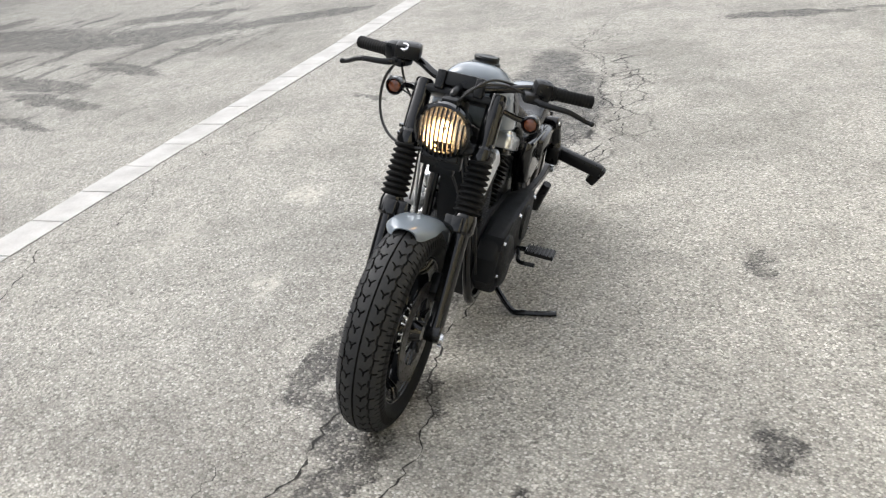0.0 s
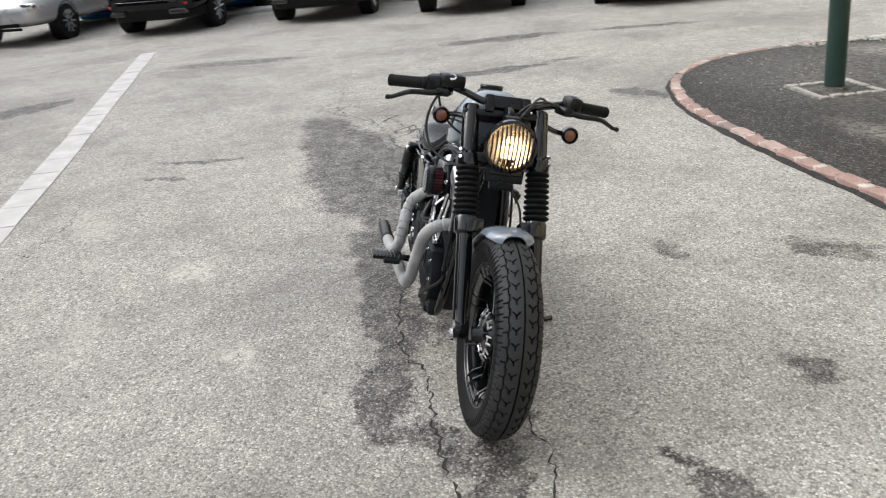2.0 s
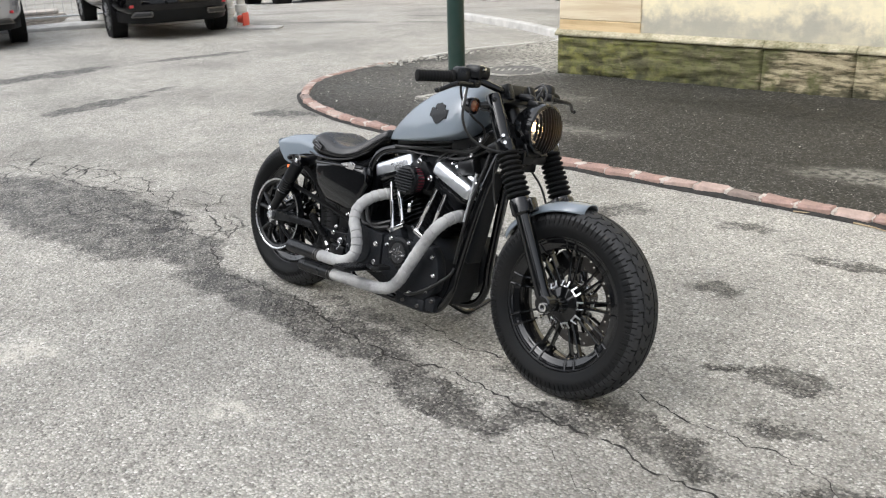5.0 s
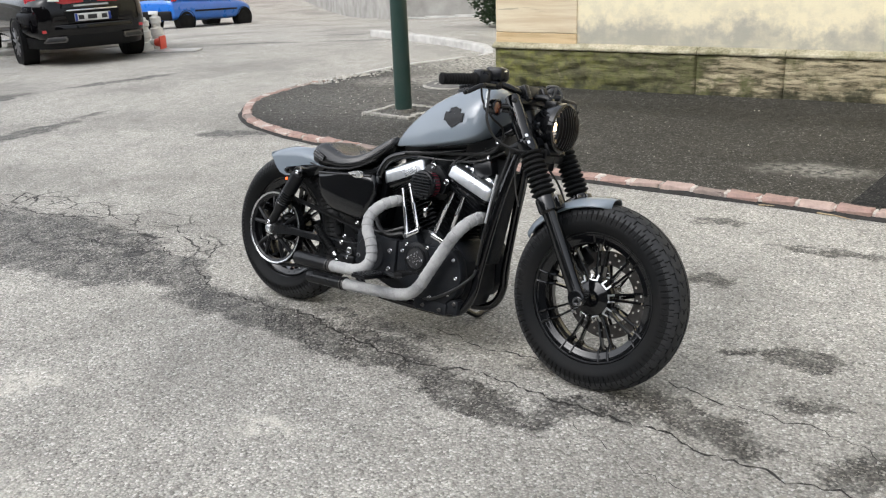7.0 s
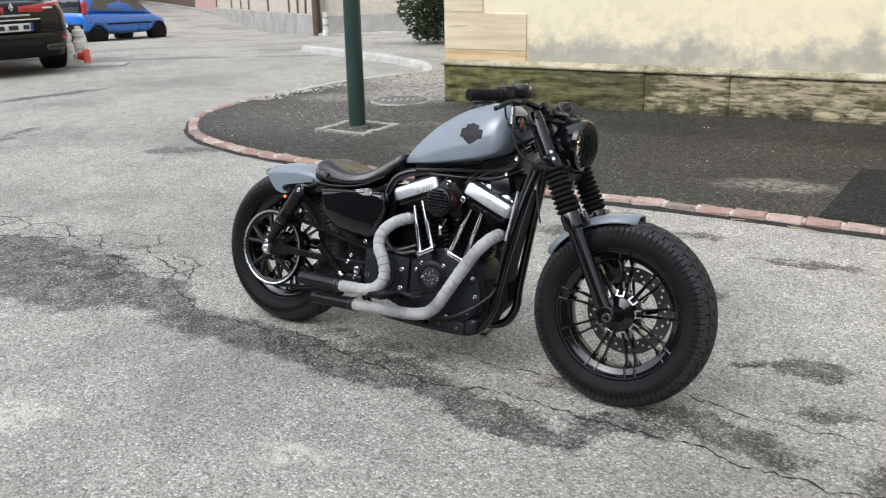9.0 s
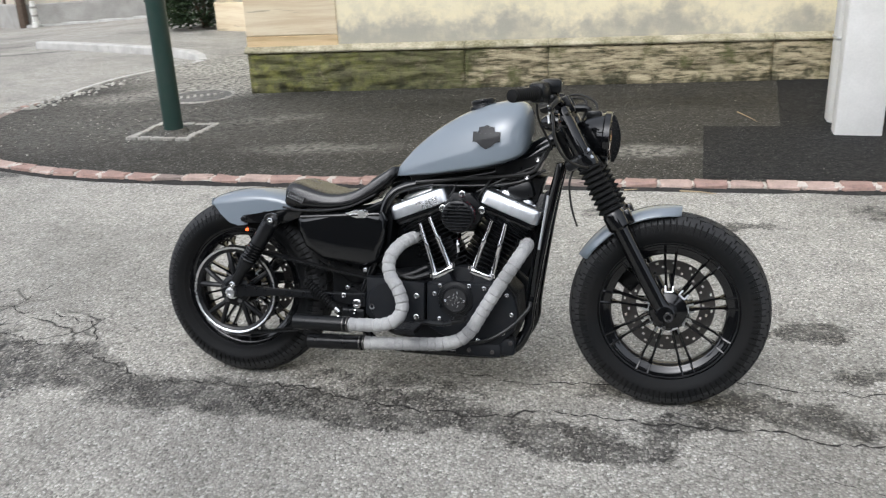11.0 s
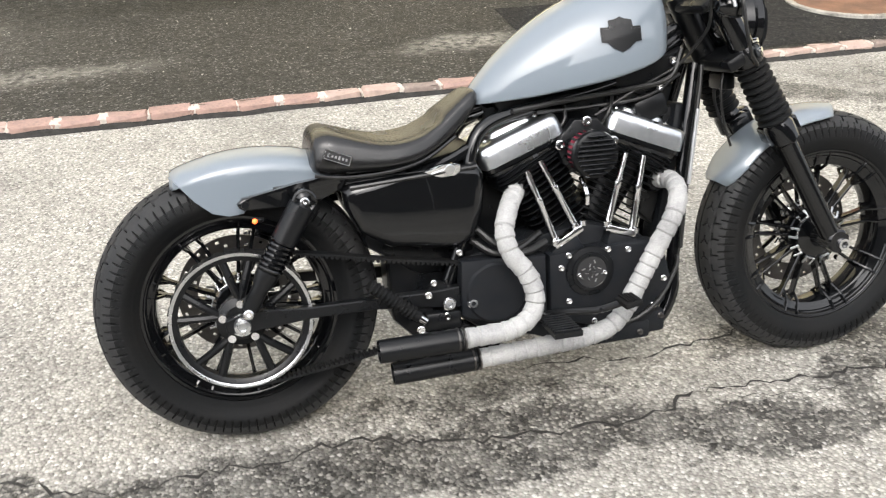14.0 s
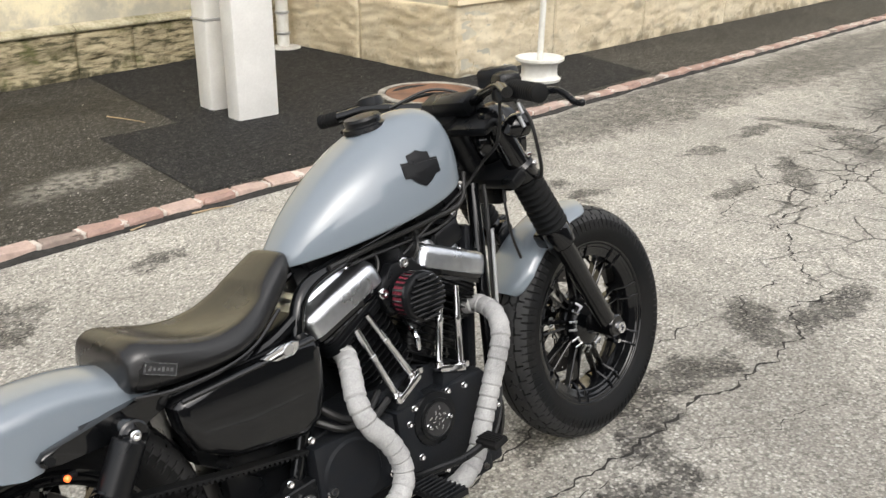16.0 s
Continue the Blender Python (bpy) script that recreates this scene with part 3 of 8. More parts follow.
# ---- building blocks ----
def part(name, bm, material, parent=None, label="", smooth=True, m=None):
    """Link a bmesh as one mesh object, under a thing or a part."""
    me = bpy.data.meshes.new(name)
    bmesh.ops.recalc_face_normals(bm, faces=bm.faces[:])
    bm.to_mesh(me)
    bm.free()
    return linked(name, me, material, parent, label, smooth, m)


def linked(name, me, material, parent=None, label="", smooth=True, m=None):
    if smooth is True:
        me.polygons.foreach_set("use_smooth", [True] * len(me.polygons))
        me.set_sharp_from_angle(angle=radians(35))
    elif smooth == "all":
        me.polygons.foreach_set("use_smooth", [True] * len(me.polygons))
    if not me.materials:
        me.materials.append(material)
    ob = new(name, me)
    ob.parent = parent
    if m is not None:
        ob.matrix_basis = m
    if label:
        ob["label"] = label
    return ob


def thing(name, m, label, category, group="", kind=""):
    ob = new(name)
    ob.empty_display_size = 0.1
    ob.matrix_basis = m
    return tagged(ob, label, category, group, kind)


def add_ring(bm, pts):
    return [bm.verts.new(p) for p in pts]


def bridge(bm, a, b):
    n = len(a)
    for i in range(n):
        bm.faces.new((a[i], a[(i + 1) % n], b[(i + 1) % n], b[i]))


def loft(bm, rings, caps=True):
    vs = [add_ring(bm, r) for r in rings]
    for a, b in zip(vs, vs[1:]):
        bridge(bm, a, b)
    if caps:
        bm.faces.new(vs[0][::-1])
        bm.faces.new(vs[-1])


def spline(pts, n=8):
    """Points along a Catmull-Rom curve."""
    p = [Vector(q) for q in pts]
    p = [2 * p[0] - p[1]] + p + [2 * p[-1] - p[-2]]
    out = []
    for i in range(1, len(p) - 2):
        for k in range(n):
            t = k / n
            a, b, c, d = p[i - 1], p[i], p[i + 1], p[i + 2]
            out.append(0.5 * (2 * b + (c - a) * t + (2 * a - 5 * b + 4 * c - d) * t * t + (3 * b - a - 3 * c + d) * t ** 3))
    out.append(p[-2])
    return out


def tube(bm, pts, r, seg=12, n=8, caps=True, smooth=True):
    """A round bar along a curve; r is a number or a function of the length run and the whole length."""
    c = spline(pts, n) if smooth and len(pts) > 2 else [Vector(q) for q in pts]
    run = [0.0]
    for a, b in zip(c, c[1:]):
        run.append(run[-1] + (b - a).length)
    t0 = (c[1] - c[0]).normalized()
    u = t0.orthogonal().normalized()
    rings = []
    for i, q in enumerate(c):
        t = (c[min(i + 1, len(c) - 1)] - c[max(i - 1, 0)]).normalized()
        u = (u - t * u.dot(t)).normalized()
        w = t.cross(u)
        rr = r(run[i], run[-1]) if callable(r) else r
        rings.append([q + (u * math.cos(2 * math.pi * k / seg) + w * math.sin(2 * math.pi * k / seg)) * rr for k in range(seg)])
    loft(bm, rings, caps)
    return bm


def rod(bm, a, b, r, r2=None, seg=16):
    a, b = Vector(a), Vector(b)
    t = (b - a).normalized()
    u = t.orthogonal().normalized()
    w = t.cross(u)
    rings = []
    for q, rr in ((a, r), (b, r if r2 is None else r2)):
        rings.append([q + (u * math.cos(2 * math.pi * k / seg) + w * math.sin(2 * math.pi * k / seg)) * rr for k in range(seg)])
    loft(bm, rings)
    return bm


def lathe(bm, a, axis, prof, seg=32, caps=True):
    """Turn a profile of (along, radius) about an axis through a. A radius of 0 closes it."""
    a, t = Vector(a), Vector(axis).normalized()
    u = t.orthogonal().normalized()
    w = t.cross(u)
    rings = [[a + t * s + (u * math.cos(2 * math.pi * k / seg) + w * math.sin(2 * math.pi * k / seg)) * max(r, 1e-4) for k in range(seg)] for s, r in prof]
    loft(bm, rings, caps)
    return bm


def box(bm, c, size, bevel=0.0, rot=None, seg=2):
    m = Matrix.Translation(c) @ (rot or Matrix.Identity(4)) @ Matrix.Diagonal((*size, 1))
    new_v = bmesh.ops.create_cube(bm, size=1.0, matrix=m)["verts"]
    if bevel:
        ed = list({e for v in new_v for e in v.link_edges})
        bmesh.ops.bevel(bm, geom=ed, offset=bevel, segments=seg, profile=0.5, affect="EDGES")
    return bm


def slab(bm, outline, y0, y1, bevel=0.0, seg=2):
    """An outline in x and z, thickened from y0 to y1."""
    a = [bm.verts.new((x, y0, z)) for x, z in outline]
    b = [bm.verts.new((x, y1, z)) for x, z in outline]
    fs = [bm.faces.new(a[::-1]), bm.faces.new(b)]
    n = len(a)
    for i in range(n):
        fs.append(bm.faces.new((a[i], a[(i + 1) % n], b[(i + 1) % n], b[i])))
    if bevel:
        ed = {e for f in fs[:2] for e in f.edges}
        bmesh.ops.bevel(bm, geom=list(ed), offset=bevel, segments=seg, profile=0.5, affect="EDGES")
    return bm


def B():
    return bmesh.new()


def turned(ax, deg, about):
    return Matrix.Translation(about) @ Matrix.Rotation(radians(deg), 4, ax) @ Matrix.Translation(-Vector(about))


def terrain(x, y):
    """Level near the motorcycle, falling away gently past the corner of the house, then level again."""
    k = -0.75 * (x + 1) + 0.66 * (y - 2.4) - 8.5
    d = 0.07 * (math.log1p(math.exp(k * 1.5)) / 1.5 if k < 30 else k) if k > -30 else 0.0
    return -(d - 0.08 * (math.log1p(math.exp((d - 1.12) / 0.08)) if d < 3 else (d - 1.12) / 0.08))


# ---- ground ----
def axis_steps(lo, hi, fine_lo, fine_hi, step):
    s, out, k = fine_lo, [], step
    while s < fine_hi:
        out.append(s)
        s += step
    out.append(fine_hi)
    s, k = fine_hi, step
    while s < hi:
        k *= 1.5
        s += k
        out.append(min(s, hi))
    s, k, pre = fine_lo, step, []
    while s > lo:
        k *= 1.5
        s -= k
        pre.append(max(s, lo))
    return pre[::-1] + out


def build_ground():
    xs, ys = axis_steps(-500, 500, -30, 12, 0.5), axis_steps(-500, 500, -10, 30, 0.5)
    vs = [(x, y, max(terrain(x, y), -6.0)) for y in ys for x in xs]
    w = len(xs)
    fs = [(j * w + i, j * w + i + 1, (j + 1) * w + i + 1, (j + 1) * w + i) for j in range(len(ys) - 1) for i in range(w - 1)]
    me = bpy.data.meshes.new("ground")
    me.from_pydata(vs, [], fs)
    return tagged(linked("ground", me, M_ROAD, smooth="all"), "worn grey chip-sealed asphalt with dark stains and cracks", "ground", kind="structure")


build_ground()

KERB = [(24, 3.4), (16, 3.13), (11, 2.92), (7.25, 2.73), (4.43, 2.575), (2.7, 2.485), (0.95, 2.39), (-0.25, 2.30), (-1.0, 2.255), (-1.6, 2.24), (-2.09, 2.24), (-2.53, 2.29), (-2.87, 2.37), (-3.13, 2.45), (-3.39, 2.58), (-3.61, 2.75), (-3.95, 3.11),
        (-4.12, 3.53), (-4.2, 4.04), (-4.22, 4.6), (-4.24, 5.3), (-4.17, 5.85), (-4.0, 6.25), (-3.92, 6.6)]
KERB_LINE = spline([(x, y, 0) for x, y in KERB], 24)


def walk_z(x, y):
    """The pavement climbs a little from the kerb to the house."""
    f = min(1.0, max(0.0, (x + 4.0) / 1.6))
    return 0.037 - 0.022 * (1 - f) * min(1.0, max(0.0, y - 4.0)) + 0.022 * f * max(0.0, y - 2.4)




def resample(line, step):
    out, acc, last = [line[0]], 0.0, line[0]
    for q in line[1:]:
        d = (q - last).length
        while acc + d >= step:
            last = last + (q - last) * ((step - acc) / d)
            out.append(last)
            d = (q - last).length
            acc = 0.0
        acc += d
        last = q
    return out


def sheet(name, outline, z, material, label, category):
    bm = B()
    f = bm.faces.new([bm.verts.new((x, y, z + walk_z(x, y) + terrain(x, y))) for x, y in outline])
    bmesh.ops.triangulate(bm, faces=[f])
    return tagged(part(name, bm, material, smooth=False), label, category, kind="structure")


kerb_in = [q for q in KERB_LINE]
sheet("pavement", [(q.x, q.y + 0.03) for q in kerb_in if q.x > -2] + [(q.x + 0.03, q.y + 0.02) for q in kerb_in if q.x <= -2] + [(-3.6, 7.0), (-3.0, 7.6), (-2.0, 8.6), (-1.5, 5.5), (5.5, 5.9), (24, 5.8)], 0.0, M_WALK,
      "dark damp asphalt pavement strewn with pale chips", "pavement")
sheet("pavement_patch", [(1.72, 2.50), (1.76, 3.72), (2.28, 3.75), (2.42, 5.45), (4.6, 5.8), (4.75, 3.7), (6.2, 3.75), (6.0, 2.74), (4.43, 2.64)], 0.004, M_PATCH,
      "patch of fresh black asphalt in the pavement", "pavement")


def build_white_line():
    pts = spline([(-8.95, -2.83, 0), (-6.1, -2.70, 0), (-2.78, -2.545, 0), (-0.2, -2.472, 0), (2.2, -2.38, 0)], 30)
    row = resample(pts, 0.42)
    base = tagged(new("marking_strip"), "row of pale stone slabs let into the asphalt", "marking", kind="structure")
    rng = random.Random(3)
    for a, b in zip(row, row[1:]):
        d = (b - a)
        t = d.normalized()
        nrm = Vector((-t.y, t.x, 0))
        w, g = 0.105 + rng.uniform(-0.006, 0.006), 0.006
        bm = B()
        p0, p1 = a + t * g, b - t * g
        z = 0.006 + rng.uniform(-0.001, 0.0015)
        lo = [bm.verts.new((q.x, q.y, -0.03)) for q in (p0 - nrm * w, p1 - nrm * w, p1 + nrm * w, p0 + nrm * w)]
        hi = [bm.verts.new((q.x, q.y, z)) for q in (p0 - nrm * w, p1 - nrm * w, p1 + nrm * w, p0 + nrm * w)]
        bm.faces.new(hi)
        for i in range(4):
            bm.faces.new((lo[i], lo[(i + 1) % 4], hi[(i + 1) % 4], hi[i]))
        part("slab", bm, M_LINE, base, smooth=False)


def crack(name, pts, width, seed):
    """A broken groove, jagged at both sides, filled with dirt."""
    rng = random.Random(seed)
    c = resample(spline([(x, y, 0) for x, y in pts], 20), 0.024)
    bm, prev = B(), None
    drift = 0.0
    for i, q in enumerate(c):
        t = (c[min(i + 1, len(c) - 1)] - c[max(0, i - 1)]).normalized()
        nrm = Vector((-t.y, t.x, 0))
        drift = drift * 0.62 + rng.uniform(-0.019, 0.019)
        w = width * 0.58 * rng.uniform(0.1, 1.6) * min(1.0, 0.2 + i / 6, 0.2 + (len(c) - i) / 6)
        q = q + nrm * drift
        cur = [bm.verts.new((q + nrm * w + Vector((0, 0, 0.0015)))), bm.verts.new((q - nrm * w + Vector((0, 0, 0.0015))))]
        if prev:
            bm.faces.new((prev[0], prev[1], cur[1], cur[0]))
        prev = cur
    return tagged(part(name, bm, M_CRACK, smooth=False), "dark jagged crack in the asphalt filled with dirt", "crack", kind="structure")


crack("ground_crack", [(-0.33, -0.22), (0.18, -0.18), (0.8, -0.27), (1.17, -0.18), (1.5, -0.19), (1.92, -0.21), (2.23, -0.24), (2.45, -0.22), (2.59, -0.17), (2.74, -0.08), (2.94, -0.11), (3.15, 0.1), (3.34, 0.24), (3.61, 0.39), (3.96, 0.37), (4.43, 0.43), (4.9, 0.38)], 0.0075, 1)
crack("ground_crack", [(0.7, 0.02), (0.95, 0.0), (1.23, 0.0), (1.45, 0.06), (1.83, 0.12), (2.27, 0.09), (2.52, 0.03), (2.69, 0.1), (2.95, 0.05), (2.94, -0.11)], 0.005, 2)
crack("ground_crack", [(1.25, -1.95), (0.81, -2.12), (0.58, -2.21), (0.42, -2.04), (0.21, -2.06), (-0.1, -2.09), (-0.22, -2.16), (-0.35, -2.21), (-0.69, -2.14), (-0.85, -2.2), (-0.93, -2.33)], 0.004, 3)
crack("ground_crack", [(-0.85, -2.2), (-0.9, -2.15), (-1.31, -2.07), (-1.75, -2.1)], 0.003, 17)
crack("ground_crack", [(1.08, -0.15), (1.31, -0.26), (1.6, -0.3), (1.9, -0.42), (2.3, -0.5)], 0.002, 4)
crack("ground_crack", [(-4.1, -0.12), (-3.61, -0.38), (-3.26, -0.16), (-2.95, -0.06), (-2.41, 0.0), (-1.96, 0.07), (-1.52, 0.11), (-1.15, 0.02), (-0.76, -0.04), (-0.33, -0.22)], 0.006, 5)
crack("ground_crack", [(-4.55, -0.27), (-4.0, -0.35), (-3.52, -0.32), (-3.24, 0.02), (-2.67, 0.16), (-1.91, 0.21), (-1.37, 0.27), (-0.96, 0.24), (-0.8, 0.1), (-0.76, -0.04)], 0.006, 6)
crack("ground_crack", [(-1.52, 0.11), (-1.37, 0.27), (-1.28, 0.62)], 0.0035, 8)
crack("ground_crack", [(-2.67, 0.16), (-2.56, 0.3), (-2.35, 0.36)], 0.003, 9)
crack("ground_crack", [(-1.96, 0.07), (-1.91, 0.21)], 0.004, 10)
crack("ground_crack", [(-2.41, 0.0), (-2.3, 0.19)], 0.004, 11)
crack("ground_crack", [(-1.89, -0.09), (-1.69, 0.04), (-1.5, -0.12), (-1.15, 0.02)], 0.004, 12)
crack("ground_crack", [(3.34, 0.24), (3.48, 0.44), (3.44, 0.6), (3.81, 0.74), (4.2, 0.7)], 0.0045, 13)
crack("ground_crack", [(3.96, 0.37), (4.09, 0.3), (4.4, 0.2), (4.9, 0.1)], 0.005, 14)
crack("ground_crack", [(-4.65, -0.3), (-4.6, 0.64), (-4.75, 1.2), (-4.72, 1.9), (-4.2, 3.0)], 0.003, 7)


def build_gutter_shade_dirt():
    """Damp silt heaped unevenly against the foot of the kerb, its dark also painting the kerb's shade."""
    rng = random.Random(15)
    line = resample([q for q in KERB_LINE if q.x < 14 and q.y < 3.9], 0.03)
    bm, prev, lump = B(), None, 0.0
    for i, q in enumerate(line):
        t = (line[min(i + 1, len(line) - 1)] - line[max(0, i - 1)]).normalized()
        n = Vector((t.y, -t.x, 0))
        if n.y > 0 or (abs(n.y) < 0.2 and n.x > 0):
            n = -n
        lump = lump * 0.8 + rng.uniform(-0.3, 0.3)
        wide = 0.030 + 0.020 * noise.noise(Vector((i * 0.11, 0, 0))) + 0.008 * lump
        high = 0.020 + 0.010 * noise.noise(Vector((i * 0.16, 5, 0))) + 0.004 * lump
        pts = (q + n * 0.030 + Vector((0, 0, high)), q + n * (0.047 + 0.3 * wide) + Vector((0, 0, high * 0.55)), q + n * (0.047 + wide) + Vector((0, 0, 0.0012)))
        cur = [bm.verts.new(p) for p in pts]
        if prev:
            for a in (0, 1):
                bm.faces.new((prev[a], prev[a + 1], cur[a + 1], cur[a]))
        prev = cur
    tagged(part("gutter_shade_dirt", bm, M_CRACK, smooth="all"), "dark strip of damp silt and painted shade along the foot of the kerb", "dirt", kind="structure")


build_gutter_shade_dirt()


def build_kerb():
    line = resample([q for q in KERB_LINE if q.x < 14], 0.20)
    base = tagged(new("kerb"), "kerb of red sandstone setts with pale mortar", "kerb", kind="structure")
    rng = random.Random(5)
    shapes = []
    for k in range(7):
        bm = B()
        box(bm, (0, 0, 0.0), (0.180 + 0.014 * rng.random(), 0.088, 0.12), 0.012, seg=2)
        for v in bm.verts:
            v.co += Vector((rng.uniform(-1, 1), rng.uniform(-1, 1), rng.uniform(-1, 1))) * 0.009
        me = bpy.data.meshes.new("sett")
        bm.to_mesh(me)
        bm.free()
        me.materials.append((M_KERB, M_KERBP, M_KERBG, M_KERB, M_KERBP, M_KERB, M_KERBP)[k])
        shapes.append(me)
    mort = B()
    made = 0
    for i, (a, b) in enumerate(zip(line, line[1:])):
        t = (b - a).normalized()
        ang = math.degrees(math.atan2(t.y, t.x))
        c = (a + b) / 2
        if c.y > 4.3 and c.x < -3:  # only a thin flush edging past the corner
            bm = B()
            box(bm, (0, 0, 0), (0.19, 0.055, 0.08), 0.008)
            part("edging_stone", bm, M_GRANITE, base, m=pose(c.x, c.y, -0.008, 0, 0, ang))
            continue
        linked("sett", rng.choice(shapes), M_KERB, base, m=pose(c.x, c.y, -0.018 + rng.uniform(-0.005, 0.005), rng.uniform(-2, 2), rng.uniform(-1.5, 1.5), ang + rng.uniform(-1, 1)))
        box(mort, (b.x, b.y, -0.013), (0.04 * rng.uniform(0.3, 1.8), 0.080, 0.106 + rng.uniform(-0.006, 0.010)), 0.008, Matrix.Rotation(radians(ang), 4, "Z"), 1)
        box(mort, (c.x, c.y, -0.021), ((b - a).length + 0.03, 0.074, 0.102), 0.006, Matrix.Rotation(radians(ang), 4, "Z"), 1)
    part("mortar", mort, M_KERBW, base, "pale mortar between the setts")


build_white_line()
build_kerb()


def build_far_kerb():
    line = resample(spline([(-3.92, 6.62, 0), (-3.87, 6.88, 0), (-4.08, 7.08, 0), (-4.4, 7.24, 0), (-5.07, 7.53, 0), (-5.86, 7.78, 0), (-6.5, 7.99, 0), (-7.1, 8.2, 0)], 24), 0.22)
    base = tagged(new("far_kerb"), "raised pale granite kerb curving round the side street", "kerb", kind="structure")

    def top(i):
        return 0.085 * min(1.0, i / 3) + 0.01

    for i, (a, b) in enumerate(zip(line, line[1:])):
        t = (b - a).normalized()
        n = Vector((t.y, -t.x, 0))
        bm = B()
        rings = []
        for q, z, g in ((a, top(i), 0.003), (b, top(i + 1), -0.003)):
            q = q + t * g
            h = terrain(q.x, q.y)
            rings.append([(q.x, q.y, h - 0.1), (q.x + n.x * 0.01, q.y + n.y * 0.01, h + z - 0.015), (q.x + n.x * 0.025, q.y + n.y * 0.025, h + z), (q.x + n.x * 0.12, q.y + n.y * 0.12, h + z), (q.x + n.x * 0.12, q.y + n.y * 0.12, h - 0.1)])
        loft(bm, rings)
        part("kerbstone", bm, M_GRANITE, base, smooth=False)
    bm = B()
    prev = None
    for i, q in enumerate(line):
        t = (line[min(i + 1, len(line) - 1)] - line[max(i - 1, 0)]).normalized()
        n = Vector((t.y, -t.x, 0))
        f = i / (len(line) - 1)
        p1, p2 = q + n * 0.11, q + n * (0.5 + 1.6 * f) + Vector((0.2 * (1 - f), 1.2 * (1 - f), 0))
        cur = [bm.verts.new((p1.x, p1.y, terrain(p1.x, p1.y) + top(i) - 0.006)), bm.verts.new((p2.x, p2.y, terrain(p2.x, p2.y) + top(i) * 0.6)), bm.verts.new((p2.x + 1.0, p2.y + 1.8, terrain(p2.x + 1, p2.y + 1.8) - 0.01))]
        if prev:
            bm.faces.new((prev[0], prev[1], cur[1], cur[0]))
            bm.faces.new((prev[1], prev[2], cur[2], cur[1]))
        prev = cur
    tagged(part("far_pavement", bm, M_ROAD, smooth="all"), "grey asphalt pavement of the side street", "pavement", kind="structure")


build_far_kerb()


def build_rubble():
    rng = random.Random(11)
    bm = B()
    for k in range(420):
        q = KERB_LINE[rng.randrange(len(KERB_LINE))]
        if k < 150:  # a loose row inside the kerb past the corner
            y = 4.1 + 1.5 * rng.random() ** 1.4
            x, r = -4.24 + abs(rng.gauss(0, 0.13)) + 0.12 * max(0, y - 4.7), rng.uniform(0.008, 0.03)
        elif k < 260:  # crumbs scattered round the corner
            x, y, r = rng.uniform(-3.8, -2.4), rng.uniform(2.6, 4.6), rng.uniform(0.004, 0.009)
        else:
            x, y, r = rng.uniform(-2.5, 6.5), rng.uniform(2.55, 4.7), rng.uniform(0.003, 0.007)
        bmesh.ops.create_icosphere(bm, subdivisions=1, radius=r, matrix=pose(x, y, walk_z(x, y) + r * 0.35, rng.uniform(0, 360), 0, rng.uniform(0, 360)) @ Matrix.Diagonal((1, rng.uniform(0.5, 1), rng.uniform(0.35, 0.7), 1)))
    for k in range(60):  # grit on the road
        x, y, r = rng.uniform(-4, 3), rng.uniform(-2.2, 2.0), rng.uniform(0.003, 0.007)
        bmesh.ops.create_icosphere(bm, subdivisions=1, radius=r, matrix=pose(x, y, r * 0.4, rng.uniform(0, 360), 0, rng.uniform(0, 360)) @ Matrix.Diagonal((1, 0.8, 0.6, 1)))
    tagged(part("loose_chips", bm, M_CHIP, smooth=False), "pale loose stone chips scattered on the pavement", "gravel", kind="stuff")


build_rubble()


def build_twig(pts, r):
    bm = tube(B(), [(x, y, z + r + (walk_z(x, y) if y > 2.45 else 0.0)) for x, y, z in pts], lambda s, L: r * (1 - 0.6 * s / L), 6, 4)
    tagged(part("twig", bm, M_TWIG), "dry pale twig lying on the ground", "twig", "twigs")


build_twig([(2.016, 4.160, 0.000), (2.075, 4.007, 0.004), (2.134, 3.876, 0.000)], 0.005)
build_twig([(1.589, 2.357, 0.000), (1.701, 2.340, 0.004), (1.797, 2.319, 0.000)], 0.005)
build_twig([(1.273, 2.341, 0.000), (1.397, 2.366, 0.004)], 0.005)

# ---- house ----
W0, W1 = Vector((-2.17, 4.67, 0)), Vector((4.42, 5.62, 0))
S0, S1, S2 = Vector((4.42, 5.62, 0)), Vector((4.58, 3.58, 0)), Vector((24.0, 4.55, 0))


def wall_box(bm, a, b, depth, z0, z1, back=0.0):
    """A wall whose street face runs from a to b; depth goes to the left of that way."""
    t = (b - a).normalized()
    n = Vector((-t.y, t.x, 0))
    ring = [a + n * back, b + n * back, b + n * (back + depth), a + n * (back + depth)]
    lo = [bm.verts.new((q.x, q.y, z0)) for q in ring]
    hi = [bm.verts.new((q.x, q.y, z1)) for q in ring]
    bm.faces.new(lo[::-1])
    bm.faces.new(hi)
    for i in range(4):
        bm.faces.new((lo[i], lo[(i + 1) % 4], hi[(i + 1) % 4], hi[i]))


